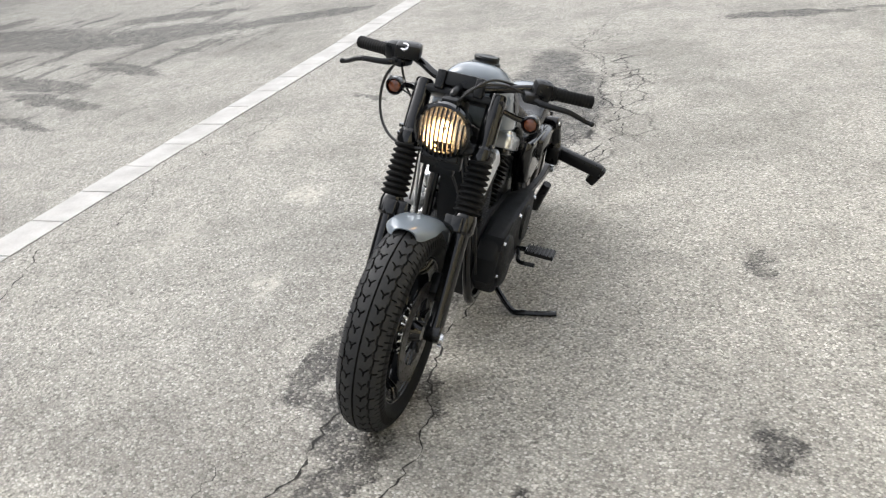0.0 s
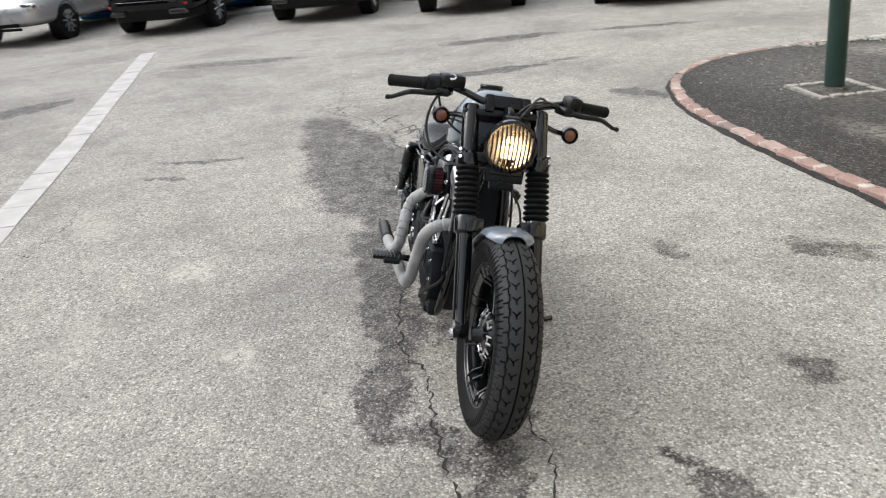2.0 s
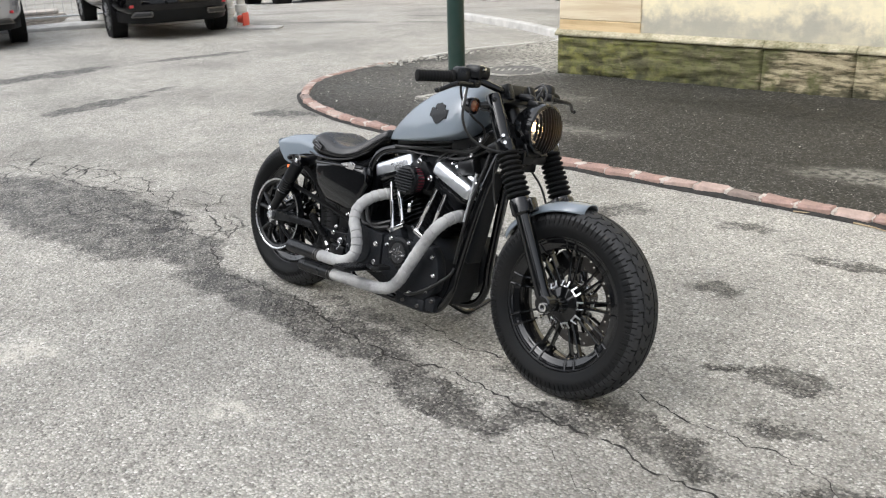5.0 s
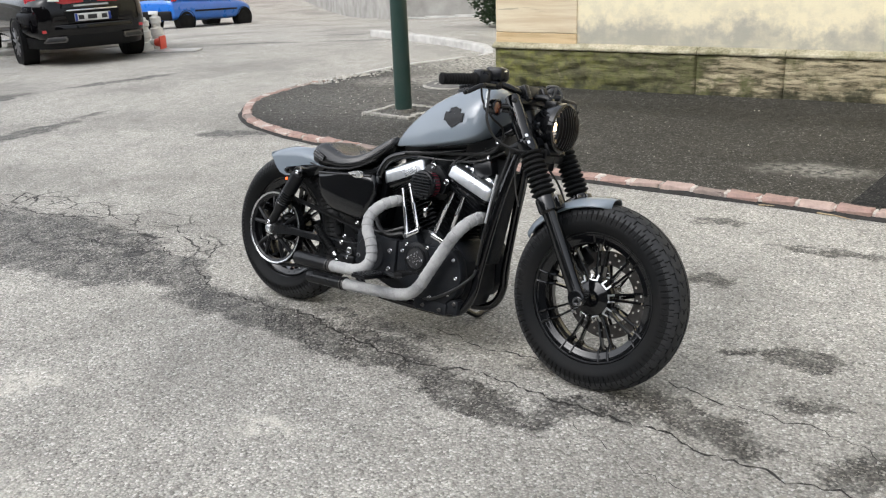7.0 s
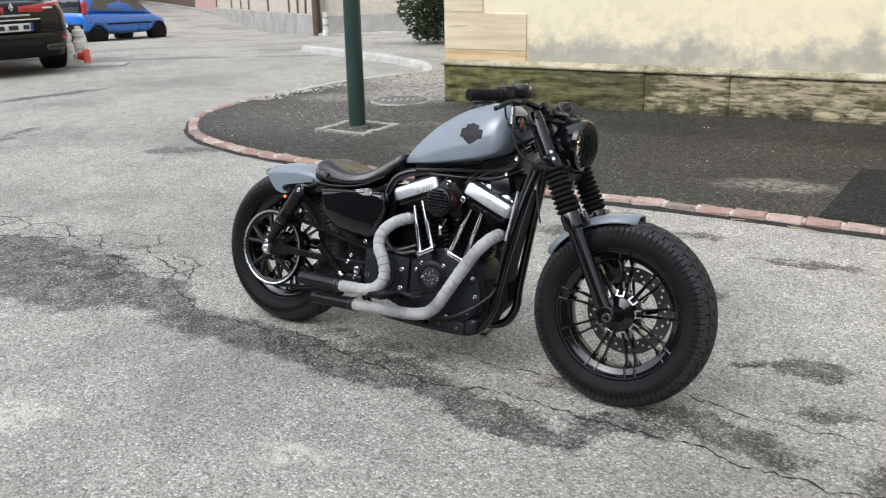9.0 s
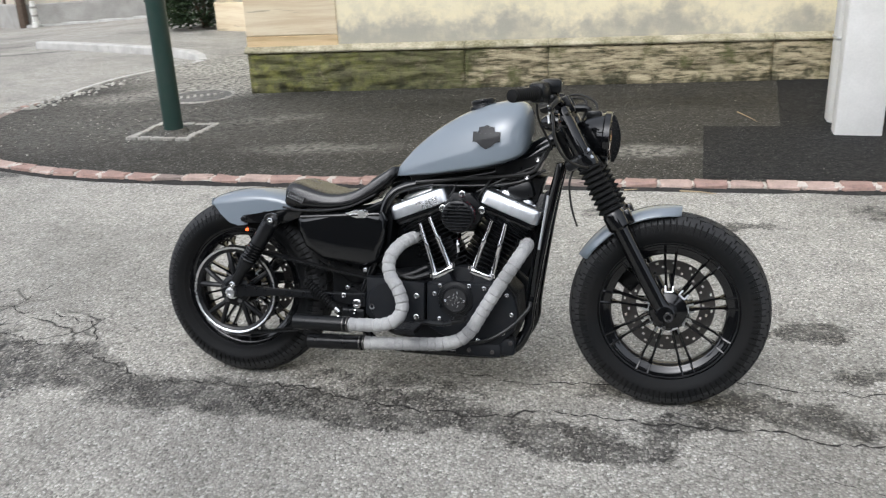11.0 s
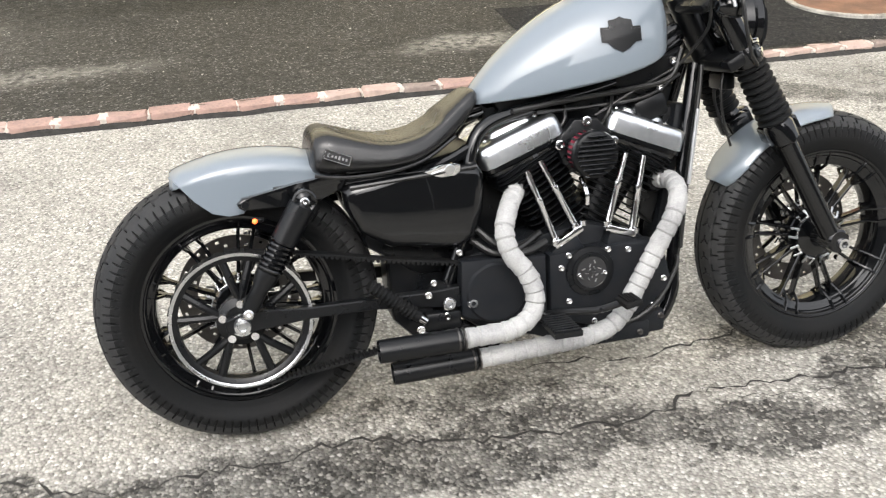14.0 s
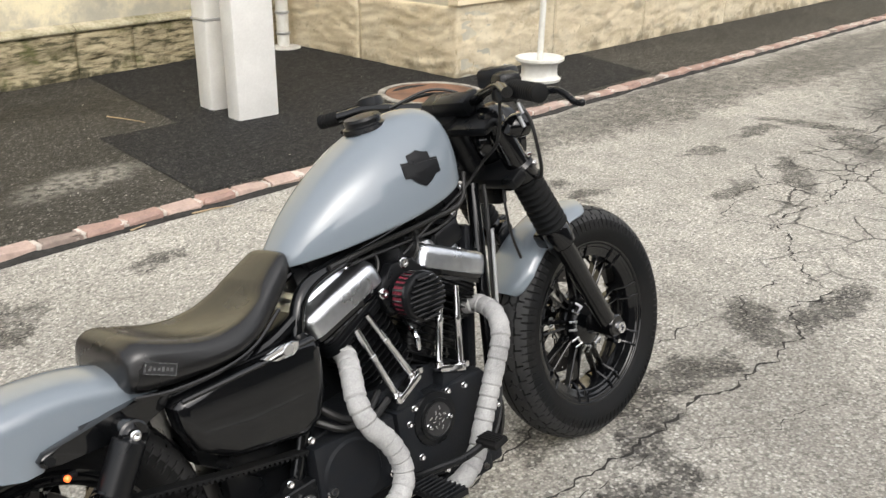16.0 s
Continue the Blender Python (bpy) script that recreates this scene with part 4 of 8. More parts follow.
def stone_course(base, a, b, cuts, z0, z1, depth, material, seed, rough, bevel=0.012):
    """Blocks of weathered stone laid end to end along a wall, each with a worn, layered face."""
    rng = random.Random(seed)
    t = (b - a).normalized()
    L = (b - a).length
    n = Vector((-t.y, t.x, 0))
    ang = math.atan2(t.y, t.x)
    for i, (c0, c1) in enumerate(zip(cuts, cuts[1:])):
        w, h = c1 - c0 - 0.004, z1 - z0
        nx, nz = max(4, int(w / 0.035)), max(6, int(h / 0.022))
        bm = B()
        grid = []
        off = Vector((rng.uniform(0, 50), rng.uniform(0, 50), 0))
        amp = rough * rng.uniform(0.7, 1.2)
        for k in range(nz + 1):
            row = []
            for j in range(nx + 1):
                x, z = w * j / nx, h * k / nz
                edge = min(j, nx - j) * w / nx, min(k, nz - k) * h / nz
                e = min(1.0, min(edge) / 0.025)
                layer = noise.noise(Vector((x * 3.2, z * 19 + 2.5 * noise.noise(Vector((x * 2, z * 3, 7)) + off), 0)) + off) + 0.5 * noise.noise(Vector((x * 9, z * 32, 3)) + off)
                d = amp * max(-0.4, layer) * e + (1 - e) ** 2 * bevel + 0.003 * noise.noise(Vector((x * 22, z * 22, 0)) + off)
                row.append(bm.verts.new((x, d, z)))
            grid.append(row)
        for k in range(nz):
            for j in range(nx):
                bm.faces.new((grid[k][j], grid[k][j + 1], grid[k + 1][j + 1], grid[k + 1][j]))
        rim = grid[0][:] + [r[-1] for r in grid[1:]] + grid[-1][-2::-1] + [r[0] for r in grid[-2:0:-1]]
        bk = [bm.verts.new((v.co.x, depth, v.co.z)) for v in rim]
        bridge(bm, rim, bk)
        bm.faces.new(bk)
        at = a + t * (c0 + 0.004)
        part("stone_block", bm, material, base, m=pose(at.x, at.y, z0, 0, 0, math.degrees(ang)), smooth="all")


def ledge_course(base, a, b, cuts):
    """Sloping capstones over the plinth, chipped and mossy along their lower edge."""
    rng = random.Random(9)
    t = (b - a).normalized()
    n = Vector((-t.y, t.x, 0))
    for c0, c1 in zip(cuts, cuts[1:]):
        k = max(2, int((c1 - c0) / 0.04))
        rings = []
        for i in range(k + 1):
            p = a + t * (c0 + 0.003 + (c1 - c0 - 0.006) * i / k)
            chip = 0.006 * noise.noise(Vector((p.x * 9, p.y * 9, 0))) + rng.uniform(-0.002, 0.002)
            rings.append([p + n * d + Vector((0, 0, z)) for d, z in ((0.10, 0.441), (-0.012 + chip, 0.441), (-0.018 + chip, 0.452), (-0.014 + chip, 0.466 + chip * 0.5), (0.03, 0.492), (0.055, 0.502), (0.10, 0.502))])
        bm = B()
        loft(bm, rings)
        part("capstone", bm, M_LEDGE, base, "pale sloping capstone")


def build_house():
    L = (W1 - W0).length
    bm = B()
    wall_box(bm, W0 + (W1 - W0) * (0.015 / L), W1, 0.4, 0.0, 5.0, 0.05)
    w = tagged(part("wall_street", bm, M_CREAM, smooth=False), "cream rendered house wall with grey damp stains over a mossy stone plinth", "wall", kind="structure")
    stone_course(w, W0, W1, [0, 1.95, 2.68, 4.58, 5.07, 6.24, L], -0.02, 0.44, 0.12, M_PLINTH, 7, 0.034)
    ledge_course(w, W0, W1, [-0.02, 1.95, 2.68, 4.58, L])
    bm = B()
    t = (W1 - W0).normalized()
    for k, (wd, z0, z1) in enumerate(((0.83, 0.478, 0.585), (0.83, 0.588, 0.93), (0.40, 0.933, 1.3), (0.8, 1.303, 1.7))):
        bm = B()
        wall_box(bm, W0 + t * 0.0, W0 + t * wd, 0.3, z0, z1, 0.036)
        bmesh.ops.bevel(bm, geom=bm.edges[:], offset=0.006, segments=1, affect="EDGES")
        part("quoin", bm, M_OCHRE if k == 0 else M_QUOIN, w, "ochre sandstone quoin" if k == 0 else "smooth yellow sandstone quoin")
    # gable side of the house, turning back from the corner
    n = Vector((-t.y, t.x, 0))
    bm = B()
    wall_box(bm, W0 + n * 6.5 + t * 0.02, W0 + n * 0.10 + t * 0.02, 0.4, 0.0, 5.0, 0.0)
    tagged(part("wall_gable", bm, M_CREAM, smooth=False), "cream rendered gable wall of the house", "wall", kind="structure")
    # projecting wing
    bm = B()
    wall_box(bm, S0 + Vector((0.0, 0.3, 0)), S1, 0.35, 0.0, 5.0, 0.05)
    w = tagged(part("wall_wing", bm, M_CREAM, smooth=False), "cream rendered wing wall over yellow sandstone", "wall", kind="structure")
    LW = (S1 - S0).length
    stone_course(w, S0, S1, [0, 0.95, LW], -0.02, 0.60, 0.1, M_STONE, 21, 0.014, 0.004)
    bm = B()
    wall_box(bm, S1 + Vector((0.05, 0, 0)), S2, 0.35, 0.0, 5.0, 0.05)
    w = tagged(part("wall_front", bm, M_CREAM, smooth=False), "cream rendered street front over yellow sandstone blocks", "wall", kind="structure")
    LF = (S2 - S1).length
    stone_course(w, S1, S2, [0, 1.25, 2.7, 4.4, 6.1, 8.2, 10.6, 13.5, LF], -0.02, 0.62, 0.1, M_STONE, 23, 0.014, 0.004)
    bm = B()
    wall_box(bm, S1 + Vector((-0.03, 0, 0)), S2, 0.1, 0.622, 0.68, -0.03)
    part("ledge", bm, M_QUOIN, w, smooth=False)
    roof = B()
    box(roof, (11, 9, 5.1), (27, 8.2, 0.25))
    tagged(part("house_eaves", roof, M_TIMBER, smooth=False), "dark eaves slab over the house walls", "roof", kind="structure")


build_house()


def build_downpipe():
    d = thing("downpipe", pose(4.27, 5.46, walk_z(4.27, 5.46)), "white rainwater pipe with peeling red paint in the wall corner", "downpipe")
    bm = lathe(B(), (0, 0, 0.0), (0, 0, 1), [(0, 0.055), (0.42, 0.055), (0.43, 0.066), (0.47, 0.066), (0.475, 0.05), (0.49, 0.0)], 20)
    part("cast_foot", bm, M_WHITE, d, "white cast iron foot pipe")
    bm = lathe(B(), (0, 0, 0.47), (0, 0, 1), [(0, 0.046), (4.3, 0.046)], 20)
    part("upper_pipe", bm, M_REDP, d, "upper pipe with flaking red paint")
    for z in (0.12, 0.30, 0.75):
        part("pipe_clip", lathe(B(), (0, 0, z), (0, 0, 1), [(0, 0.06), (0.004, 0.064), (0.02, 0.064), (0.024, 0.06)], 20), M_ZINC, d)
    part("foot_pad", lathe(B(), (0, 0, -0.01), (0, 0, 1), [(0, 0.16), (0.022, 0.15), (0.03, 0.1), (0.03, 0.0)], 20), M_GRANITE, d, "rounded mortar pad")


build_downpipe()


def build_far_pipe():
    d = thing("downpipe", pose(-4.04, 8.95, terrain(-4.04, 8.95)), "pale grey rainwater pipe beside the gate pier", "downpipe")
    part("pipe", lathe(B(), (0, 0, -0.02), (0, 0, 1), [(0, 0.052), (3.2, 0.052), (3.2, 0.0)], 20), M_ZINCP, d)
    part("shoe", lathe(B(), (0, 0, -0.02), (0, 0, 1), [(0, 0.075), (0.05, 0.072), (0.06, 0.056)], 20), M_ZINCP, d)


build_far_pipe()


def build_post():
    d = thing("utility_pole", pose(2.752, 3.66, walk_z(2.75, 3.66) - 0.01, 0, 0, -1), "pair of white concrete utility posts standing close together", "utility pole")
    bm = B()
    box(bm, (0.0, -0.05, 2.2), (0.302, 0.15, 4.44), 0.02)
    part("front_post", bm, M_CONC, d)
    bm = B()
    box(bm, (-0.05, 0.3, 2.2), (0.20, 0.18, 4.44), 0.025)
    part("rear_post", bm, M_CONC, d)
    bm = B()
    box(bm, (-0.05, 0.3, 0.60), (0.21, 0.19, 0.022), 0.008)
    part("strap", bm, M_ZINC, d, "galvanised steel strap")
    bm = B()
    tube(bm, [(0.10, -0.12, 0.24), (0.115, -0.124, 0.29), (0.118, -0.124, 0.33), (0.108, -0.12, 0.37)], 0.0045, 6)
    part("lifting_loop", bm, M_CONC, d)


build_post()


def build_manholes():
    d = thing("manhole", pose(4.08, 3.33, walk_z(4.08, 3.33)), "round rusty manhole cover in a pale concrete ring", "manhole cover")
    part("ring", lathe(B(), (0, 0, -0.02), (0, 0, 1), [(0, 0.395), (0.034, 0.39), (0.036, 0.38), (0.036, 0.345), (0.02, 0.34)], 48), M_FRAMES, d, "dirty pale concrete ring")
    bm = lathe(B(), (0, 0, 0.0), (0, 0, 1), [(0, 0.338), (0.012, 0.335), (0.012, 0.3), (0.009, 0.295), (0.009, 0.0)], 48)
    part("cover", bm, M_RUST, d, "rust-red cast iron cover")
    d = thing("manhole", pose(-2.62, 4.58, walk_z(-2.6, 4.6) - 0.017, 0, 0, 28), "small grey iron access cover with worn slots", "manhole cover")
    part("ring", lathe(B(), (0, 0, -0.02), (0, 0, 1), [(0, 0.31), (0.04, 0.305), (0.042, 0.29), (0.04, 0.275), (0.03, 0.272)], 40), M_FRAMES, d)
    part("cover", lathe(B(), (0, 0, -0.01), (0, 0, 1), [(0, 0.27), (0.029, 0.268), (0.029, 0.0)], 40), M_COVER, d)
    for i in range(-3, 4):
        bm = B()
        box(bm, (i * 0.06, 0.02 * (i % 2), 0.02), (0.026, 0.13, 0.006), 0.004)
        part("slot", bm, M_FRAMES, d)


build_manholes()


def build_lamp_pole():
    d = thing("street_pole", pose(-2.2, 3.32, walk_z(-2.2, 3.32)), "dark green painted steel street pole set in a stone-framed base", "street pole")
    part("pole", lathe(B(), (0, 0, -0.02), (0, 0, 1), [(0, 0.074), (0.5, 0.073), (1.42, 0.071), (1.45, 0.07), (1.5, 0.052), (1.52, 0.05), (5.2, 0.044), (5.2, 0.0)], 28), M_GREEN, d)
    bm = B()
    bmesh.ops.create_uvsphere(bm, u_segments=18, v_segments=8, radius=0.12, matrix=Matrix.Diagonal((1, 1, 0.3, 1)))
    part("base_mound", bm, M_WALK, d, "mound of asphalt")
    rng = random.Random(41)
    for side in range(4):
        for k in range(5):
            bm = B()
            box(bm, (0, 0, 0), (0.096 + rng.uniform(-0.012, 0.004), 0.058 + rng.uniform(-0.008, 0.004), 0.05), 0.009)
            part("frame_stone", bm, M_FRAMES, d, m=pose(0, 0, 0, 0, 0, 90 * side) @ pose(-0.215 + 0.103 * k, -0.235 + rng.uniform(-0.006, 0.006), -0.010 + rng.uniform(-0.004, 0.004), 0, 0, rng.uniform(-4, 4)))


build_lamp_pole()


def build_rim_stand():
    d = thing("sign_stand", pose(5.07, 3.16, walk_z(5.07, 3.16)), "white-painted wheel rim serving as foot of a white sign post", "sign stand")
    part("wheel_rim", lathe(B(), (0, 0, 0), (0, 0, 1), [(0, 0.165), (0.02, 0.17), (0.035, 0.15), (0.05, 0.14), (0.12, 0.14), (0.135, 0.15), (0.16, 0.19), (0.18, 0.19), (0.185, 0.175), (0.15, 0.12), (0.15, 0.0)], 32), M_WHITE, d)
    part("post", rod(B(), (0, 0, 0.14), (0.05, 0.0, 2.4), 0.024), M_WHITE, d)
    bm = B()
    box(bm, (0.05, -0.02, 2.3), (0.5, 0.02, 0.5), 0.01)
    part("board", bm, M_WHITE, d)


build_rim_stand()


# ---- side street ----
SLATS = ((0.02, 0), (0.22, -6), (0.344, 2), (0.431, 0), (0.613, -4), (0.777, -8), (0.852, 1), (0.912, 6))


def build_side_street():
    base = tagged(new("far_wall"), "low grey concrete base with peach rendered upper wall and dark slats", "wall", kind="structure")
    pts = [Vector(p) for p in ((-50, 36, 0), (-29.8, 26.9, 0), (-26.5, 25.0, 0), (-12.8, 15.5, 0), (-9.9, 16.2, 0), (-2.0, 18.2, 0), (6, 20, 0))]
    highs = ((0.1, 0.1), (0.1, 0.12), (0.30, 0.50), (0.50, 0.48), (0.48, 0.5), (0.5, 0.5))
    for i, (a, b) in enumerate(zip(pts, pts[1:])):
        za, zb = terrain(a.x, a.y), terrain(b.x, b.y)
        t = (b - a).normalized()
        nn = Vector((-t.y, t.x, 0))
        bm = B()
        loft(bm, [[q + Vector((0, 0, z - 0.5)), q + Vector((0, 0, z + h - 0.02)), q + nn * 0.03 + Vector((0, 0, z + h)), q + nn * 0.4 + Vector((0, 0, z + h)), q + nn * 0.4 + Vector((0, 0, z - 0.5))] for q, z, h in ((a, za, highs[i][0]), (b, zb, highs[i][1]))])
        part("wall_base", bm, M_GREYC, base, smooth=False)
        bm = B()
        wall_box(bm, a, b, 0.3, min(za, zb) - 0.3, max(za, zb) + 7, 0.08)
        part("wall_upper", bm, (M_TIMBER, M_PINK, M_BEIGE, M_BEIGE, M_BEIGE, M_BEIGE)[i], base, smooth=False)
        if i == 2:
            for u, lean in SLATS:
                q = a.lerp(b, u) + nn * 0.07
                z = za + (zb - za) * u + highs[2][0] + (highs[2][1] - highs[2][0]) * u
                bm = B()
                box(bm, (q.x, q.y, z + 1.55), (0.10, 0.06, 3.1), 0.01, Matrix.Rotation(math.atan2(t.y, t.x), 4, "Z") @ Matrix.Rotation(radians(lean), 4, "Y"))
                part("timber", bm, M_TIMBER, base)
    line = resample(spline([(-12.6, 15.2, 0), (-9.9, 15.95, 0), (-6.5, 16.7, 0)], 12), 0.8)
    for a, b in zip(line, line[1:]):
        t = (b - a).normalized()
        bm = B()
        box(bm, (0, 0, 0), ((b - a).length - 0.01, 0.10, 0.10), 0.01)
        c = (a + b) / 2
        part("edging_stone", bm, M_GRANITE, base, m=pose(c.x, c.y, terrain(c.x, c.y), 0, 0, math.degrees(math.atan2(t.y, t.x))))
    g = thing("gate_pier", pose(-4.36, 9.43, terrain(-4.36, 9.43), 0, 0, -17), "cream rendered gate pier on a sandstone base beside the bush", "gate pier")
    bm = B()
    box(bm, (0, 0, 0.21), (0.92, 0.46, 0.50), 0.012)
    part("pier_base", bm, M_QUOIN, g, "yellow sandstone base")
    bm = B()
    box(bm, (0, 0.01, 1.4), (0.88, 0.42, 1.88), 0.012)
    part("pier", bm, M_CREAM, g)
    bm = B()
    box(bm, (0, 0, 2.38), (1.0, 0.54, 0.1), 0.02)
    part("pier_cap", bm, M_GRANITE, g)
    b = thing("bollard", pose(-12.28, 15.1, terrain(-12.28, 15.1)) @ Matrix.Scale(0.6, 4), "white bollard with grey bands at the wall foot", "bollard")
    part("shaft", lathe(B(), (0, 0, -0.05), (0, 0, 1), [(0, 0.14), (0.25, 0.14), (0.27, 0.11), (0.6, 0.11), (0.62, 0.13), (0.8, 0.13), (0.82, 0.1), (1.0, 0.09), (1.0, 0.0)], 20), M_WHITE, b)
    for z in (0.4, 0.7):
        part("band", lathe(B(), (0, 0, z), (0, 0, 1), [(0, 0.112), (0.005, 0.136), (0.07, 0.136), (0.075, 0.112)], 20), M_GREYC, b)
    b = thing("timber_post", pose(-12.8, 15.38, terrain(-12.8, 15.38)), "dark weathered timber post against the wall", "post")
    bm = B()
    box(bm, (0, 0, 2.2), (0.16, 0.16, 4.6), 0.015)
    part("post", bm, M_TIMBER, b)


build_side_street()


def build_bush():
    rng = random.Random(17)
    b = thing("evergreen_bush", pose(-5.30, 9.85, terrain(-5.30, 9.85)), "dense dark evergreen bush against the gate pier", "bush")
    bm = B()
    for k in range(6):
        a = k * 1.05
        tube(bm, [(0, 0, -0.05), (0.12 * math.cos(a), 0.12 * math.sin(a), 0.4), (0.4 * math.cos(a), 0.4 * math.sin(a), 1.3)], lambda s, L: 0.035 * (1 - 0.7 * s / L), 6, 3)
    part("stems", bm, M_BARK, b)
    vs, fs = [], []
    for _ in range(20000):
        a, h = rng.uniform(0, 6.283), rng.uniform(0.12, 2.3)
        wide = 0.72 * math.sin(min(1.0, 0.35 + h / 2.2) * math.pi * 0.72) + 0.12 * math.sin(3 * a + h * 4)
        r = wide * rng.uniform(0.15, 1.05) ** 0.6
        c = Vector((r * math.cos(a), r * math.sin(a), h))
        d = Vector((math.cos(a) + rng.uniform(-.7, .7), math.sin(a) + rng.uniform(-.7, .7), rng.uniform(-0.5, 0.7))).normalized()
        s = d.orthogonal().normalized()
        s.rotate(Matrix.Rotation(rng.uniform(0, 6.28), 3, d))
        ln, wd = rng.uniform(0.04, 0.085), rng.uniform(0.012, 0.024)
        i = len(vs)
        vs += [c, c + d * ln * 0.5 + s * wd, c + d * ln, c + d * ln * 0.5 - s * wd]
        fs.append((i, i + 1, i + 2, i + 3))
    me = bpy.data.meshes.new("leaves")
    me.from_pydata(vs, [], fs)
    linked("leaves", me, M_LEAF, b, "small dark green leaves", smooth=False)


build_bush()

from mathutils.bvhtree import BVHTree

# ---- motorcycle ----
# Built in its own frame: x ahead, y to its left, z up from the ground below the rear wheel; it leans on its side stand.
bike = thing("motorcycle", pose(0, -0.056, 0, -13.0, 0, 0), "grey and black custom motorcycle leaning on its side stand", "motorcycle")
FW, RW = Vector((1.519, 0, 0.324)), Vector((0.0, 0, 0.322))


def tyre(name, c, R, half, parent):
    """A fat tyre: smooth side walls, and a tread cut by ring grooves and rows of forked notches."""
    nu, nv = 1180, 66
    tread = 1.25  # half angle of the tread's arc
    rim_r = 0.229

    def groove(s, v):
        a = abs(v)
        g = 0.0
        if a < 0.0020:
            g = 1.0
        pitch = 2 * math.pi * R / 46
        side = 1 if v > 0 else -1
        ph = ((s + (0.5 * pitch if side > 0 else 0.0)) % pitch) / pitch
        k = ph * pitch
        b = a - 0.021
        if abs(a - 0.040 - (0.002 if ph < 0.5 else -0.002)) < 0.0017:
            g = 1.0
        # fork: a stem running round the tyre and two arms
        y = k - pitch * 0.5
        if -0.011 < y < 0.0 and abs(b) < 0.0017:
            g = 1.0
        if 0.0 <= y < 0.012 and abs(abs(b) - y * 0.85) < 0.0019:
            g = 1.0
        half_k = (k + 0.004) % (pitch * 0.5) - pitch * 0.25
        if a > 0.042 and a < 0.058 and abs(y + 0.004) < 0.0017:
            g = 0.9
        e = a * 0.068 / half
        if 0.058 < e < 0.0765 and abs(half_k) < 0.0013 + 0.11 * max(0.0, e - 0.06):
            g = 1.2
        return g

    rings = []
    prof = []
    for j in range(nv + 1):
        v = -1 + 2 * j / nv
        ang = v * tread
        y = half * 0.98 * math.sin(ang) / math.sin(tread)
        drop = half * 0.55 * (1 - math.cos(ang)) / (1 - math.cos(tread))
        prof.append((y, R - drop, v * half * 1.12))
    d0 = half * 0.55
    rest = R - rim_r - d0 - 0.008
    side = [(half * w, R - d0 - rest * f) for w, f in ((1.01, 0.08), (1.035, 0.2), (1.055, 0.34), (1.055, 0.46), (1.035, 0.6), (0.99, 0.74), (0.93, 0.88), (0.885, 0.99))]
    side += [(half * 0.868, rim_r + 0.006), (half * 0.80, rim_r + 0.002), (half * 0.74, rim_r - 0.006)]
    vs = []
    for i in range(nu):
        th = 2 * math.pi * i / nu
        ct, st = math.cos(th), math.sin(th)
        s = th * R
        edge = [0.0 if groove(s, k * half * 1.12) < 1.2 else 1.0 for k in (-1, 1)]
        col = [(-y + (0.005, 0.004, 0.002)[k] * edge[0] if k < 3 else -y, r - (0.005 * edge[0] if k < 1 else 0.0)) for k, (y, r) in reversed(list(enumerate(side)))]
        for y, r, v in prof:
            col.append((y, r - 0.0095 * groove(s, v)))
        col += [(y - (0.005, 0.004, 0.002)[k] * edge[1] if k < 3 else y, r - (0.005 * edge[1] if k < 1 else 0.0)) for k, (y, r) in enumerate(side)]
        for y, r in col:
            vs.append((c.x + r * ct, c.y + y, c.z + r * st))
    m = len(side) * 2 + nv + 1
    fs = []
    for i in range(nu):
        a, b = i * m, ((i + 1) % nu) * m
        for j in range(m - 1):
            fs.append((a + j, a + j + 1, b + j + 1, b + j))
    me = bpy.data.meshes.new(name)
    me.from_pydata(vs, [], fs)
    me.update()
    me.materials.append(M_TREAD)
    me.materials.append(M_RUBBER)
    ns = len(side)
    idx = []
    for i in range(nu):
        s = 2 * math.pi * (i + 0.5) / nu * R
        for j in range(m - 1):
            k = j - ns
            # groove faces take the darker side wall rubber, painting shade into the tread
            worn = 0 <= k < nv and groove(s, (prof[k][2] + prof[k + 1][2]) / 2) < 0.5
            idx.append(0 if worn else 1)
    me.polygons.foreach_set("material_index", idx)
    return linked(name, me, M_TREAD, parent, "black rubber tyre with forked tread notches", smooth=True)


def rim(c, half, parent_label, name):
    # a deep dish on both sides: a rolled lip at the tyre, a cone down to the spokes' ring
    side = [(0.98, 0.2335), (1.0, 0.2365), (1.04, 0.2365), (1.06, 0.233), (1.04, 0.2275), (0.98, 0.2255), (0.93, 0.2225), (0.92, 0.2165), (0.86, 0.214), (0.84, 0.2085), (0.80, 0.206), (0.76, 0.196), (0.70, 0.191), (0.40, 0.187)]
    prof = [(-y * half, r) for y, r in side] + [(y * half, r) for y, r in side[::-1]] + [(half * 0.8, 0.2235), (-half * 0.8, 0.2235)]
    bm = B()
    rings = []
    seg = 72
    vs = [add_ring(bm, [(c.x + r * math.cos(2 * math.pi * k / seg), c.y + y, c.z + r * math.sin(2 * math.pi * k / seg)) for k in range(seg)]) for y, r in prof]
    for a, b in zip(vs, vs[1:] + vs[:1]):
        bridge(bm, a, b)
    return part(name, bm, M_GLOSS, bike, parent_label)


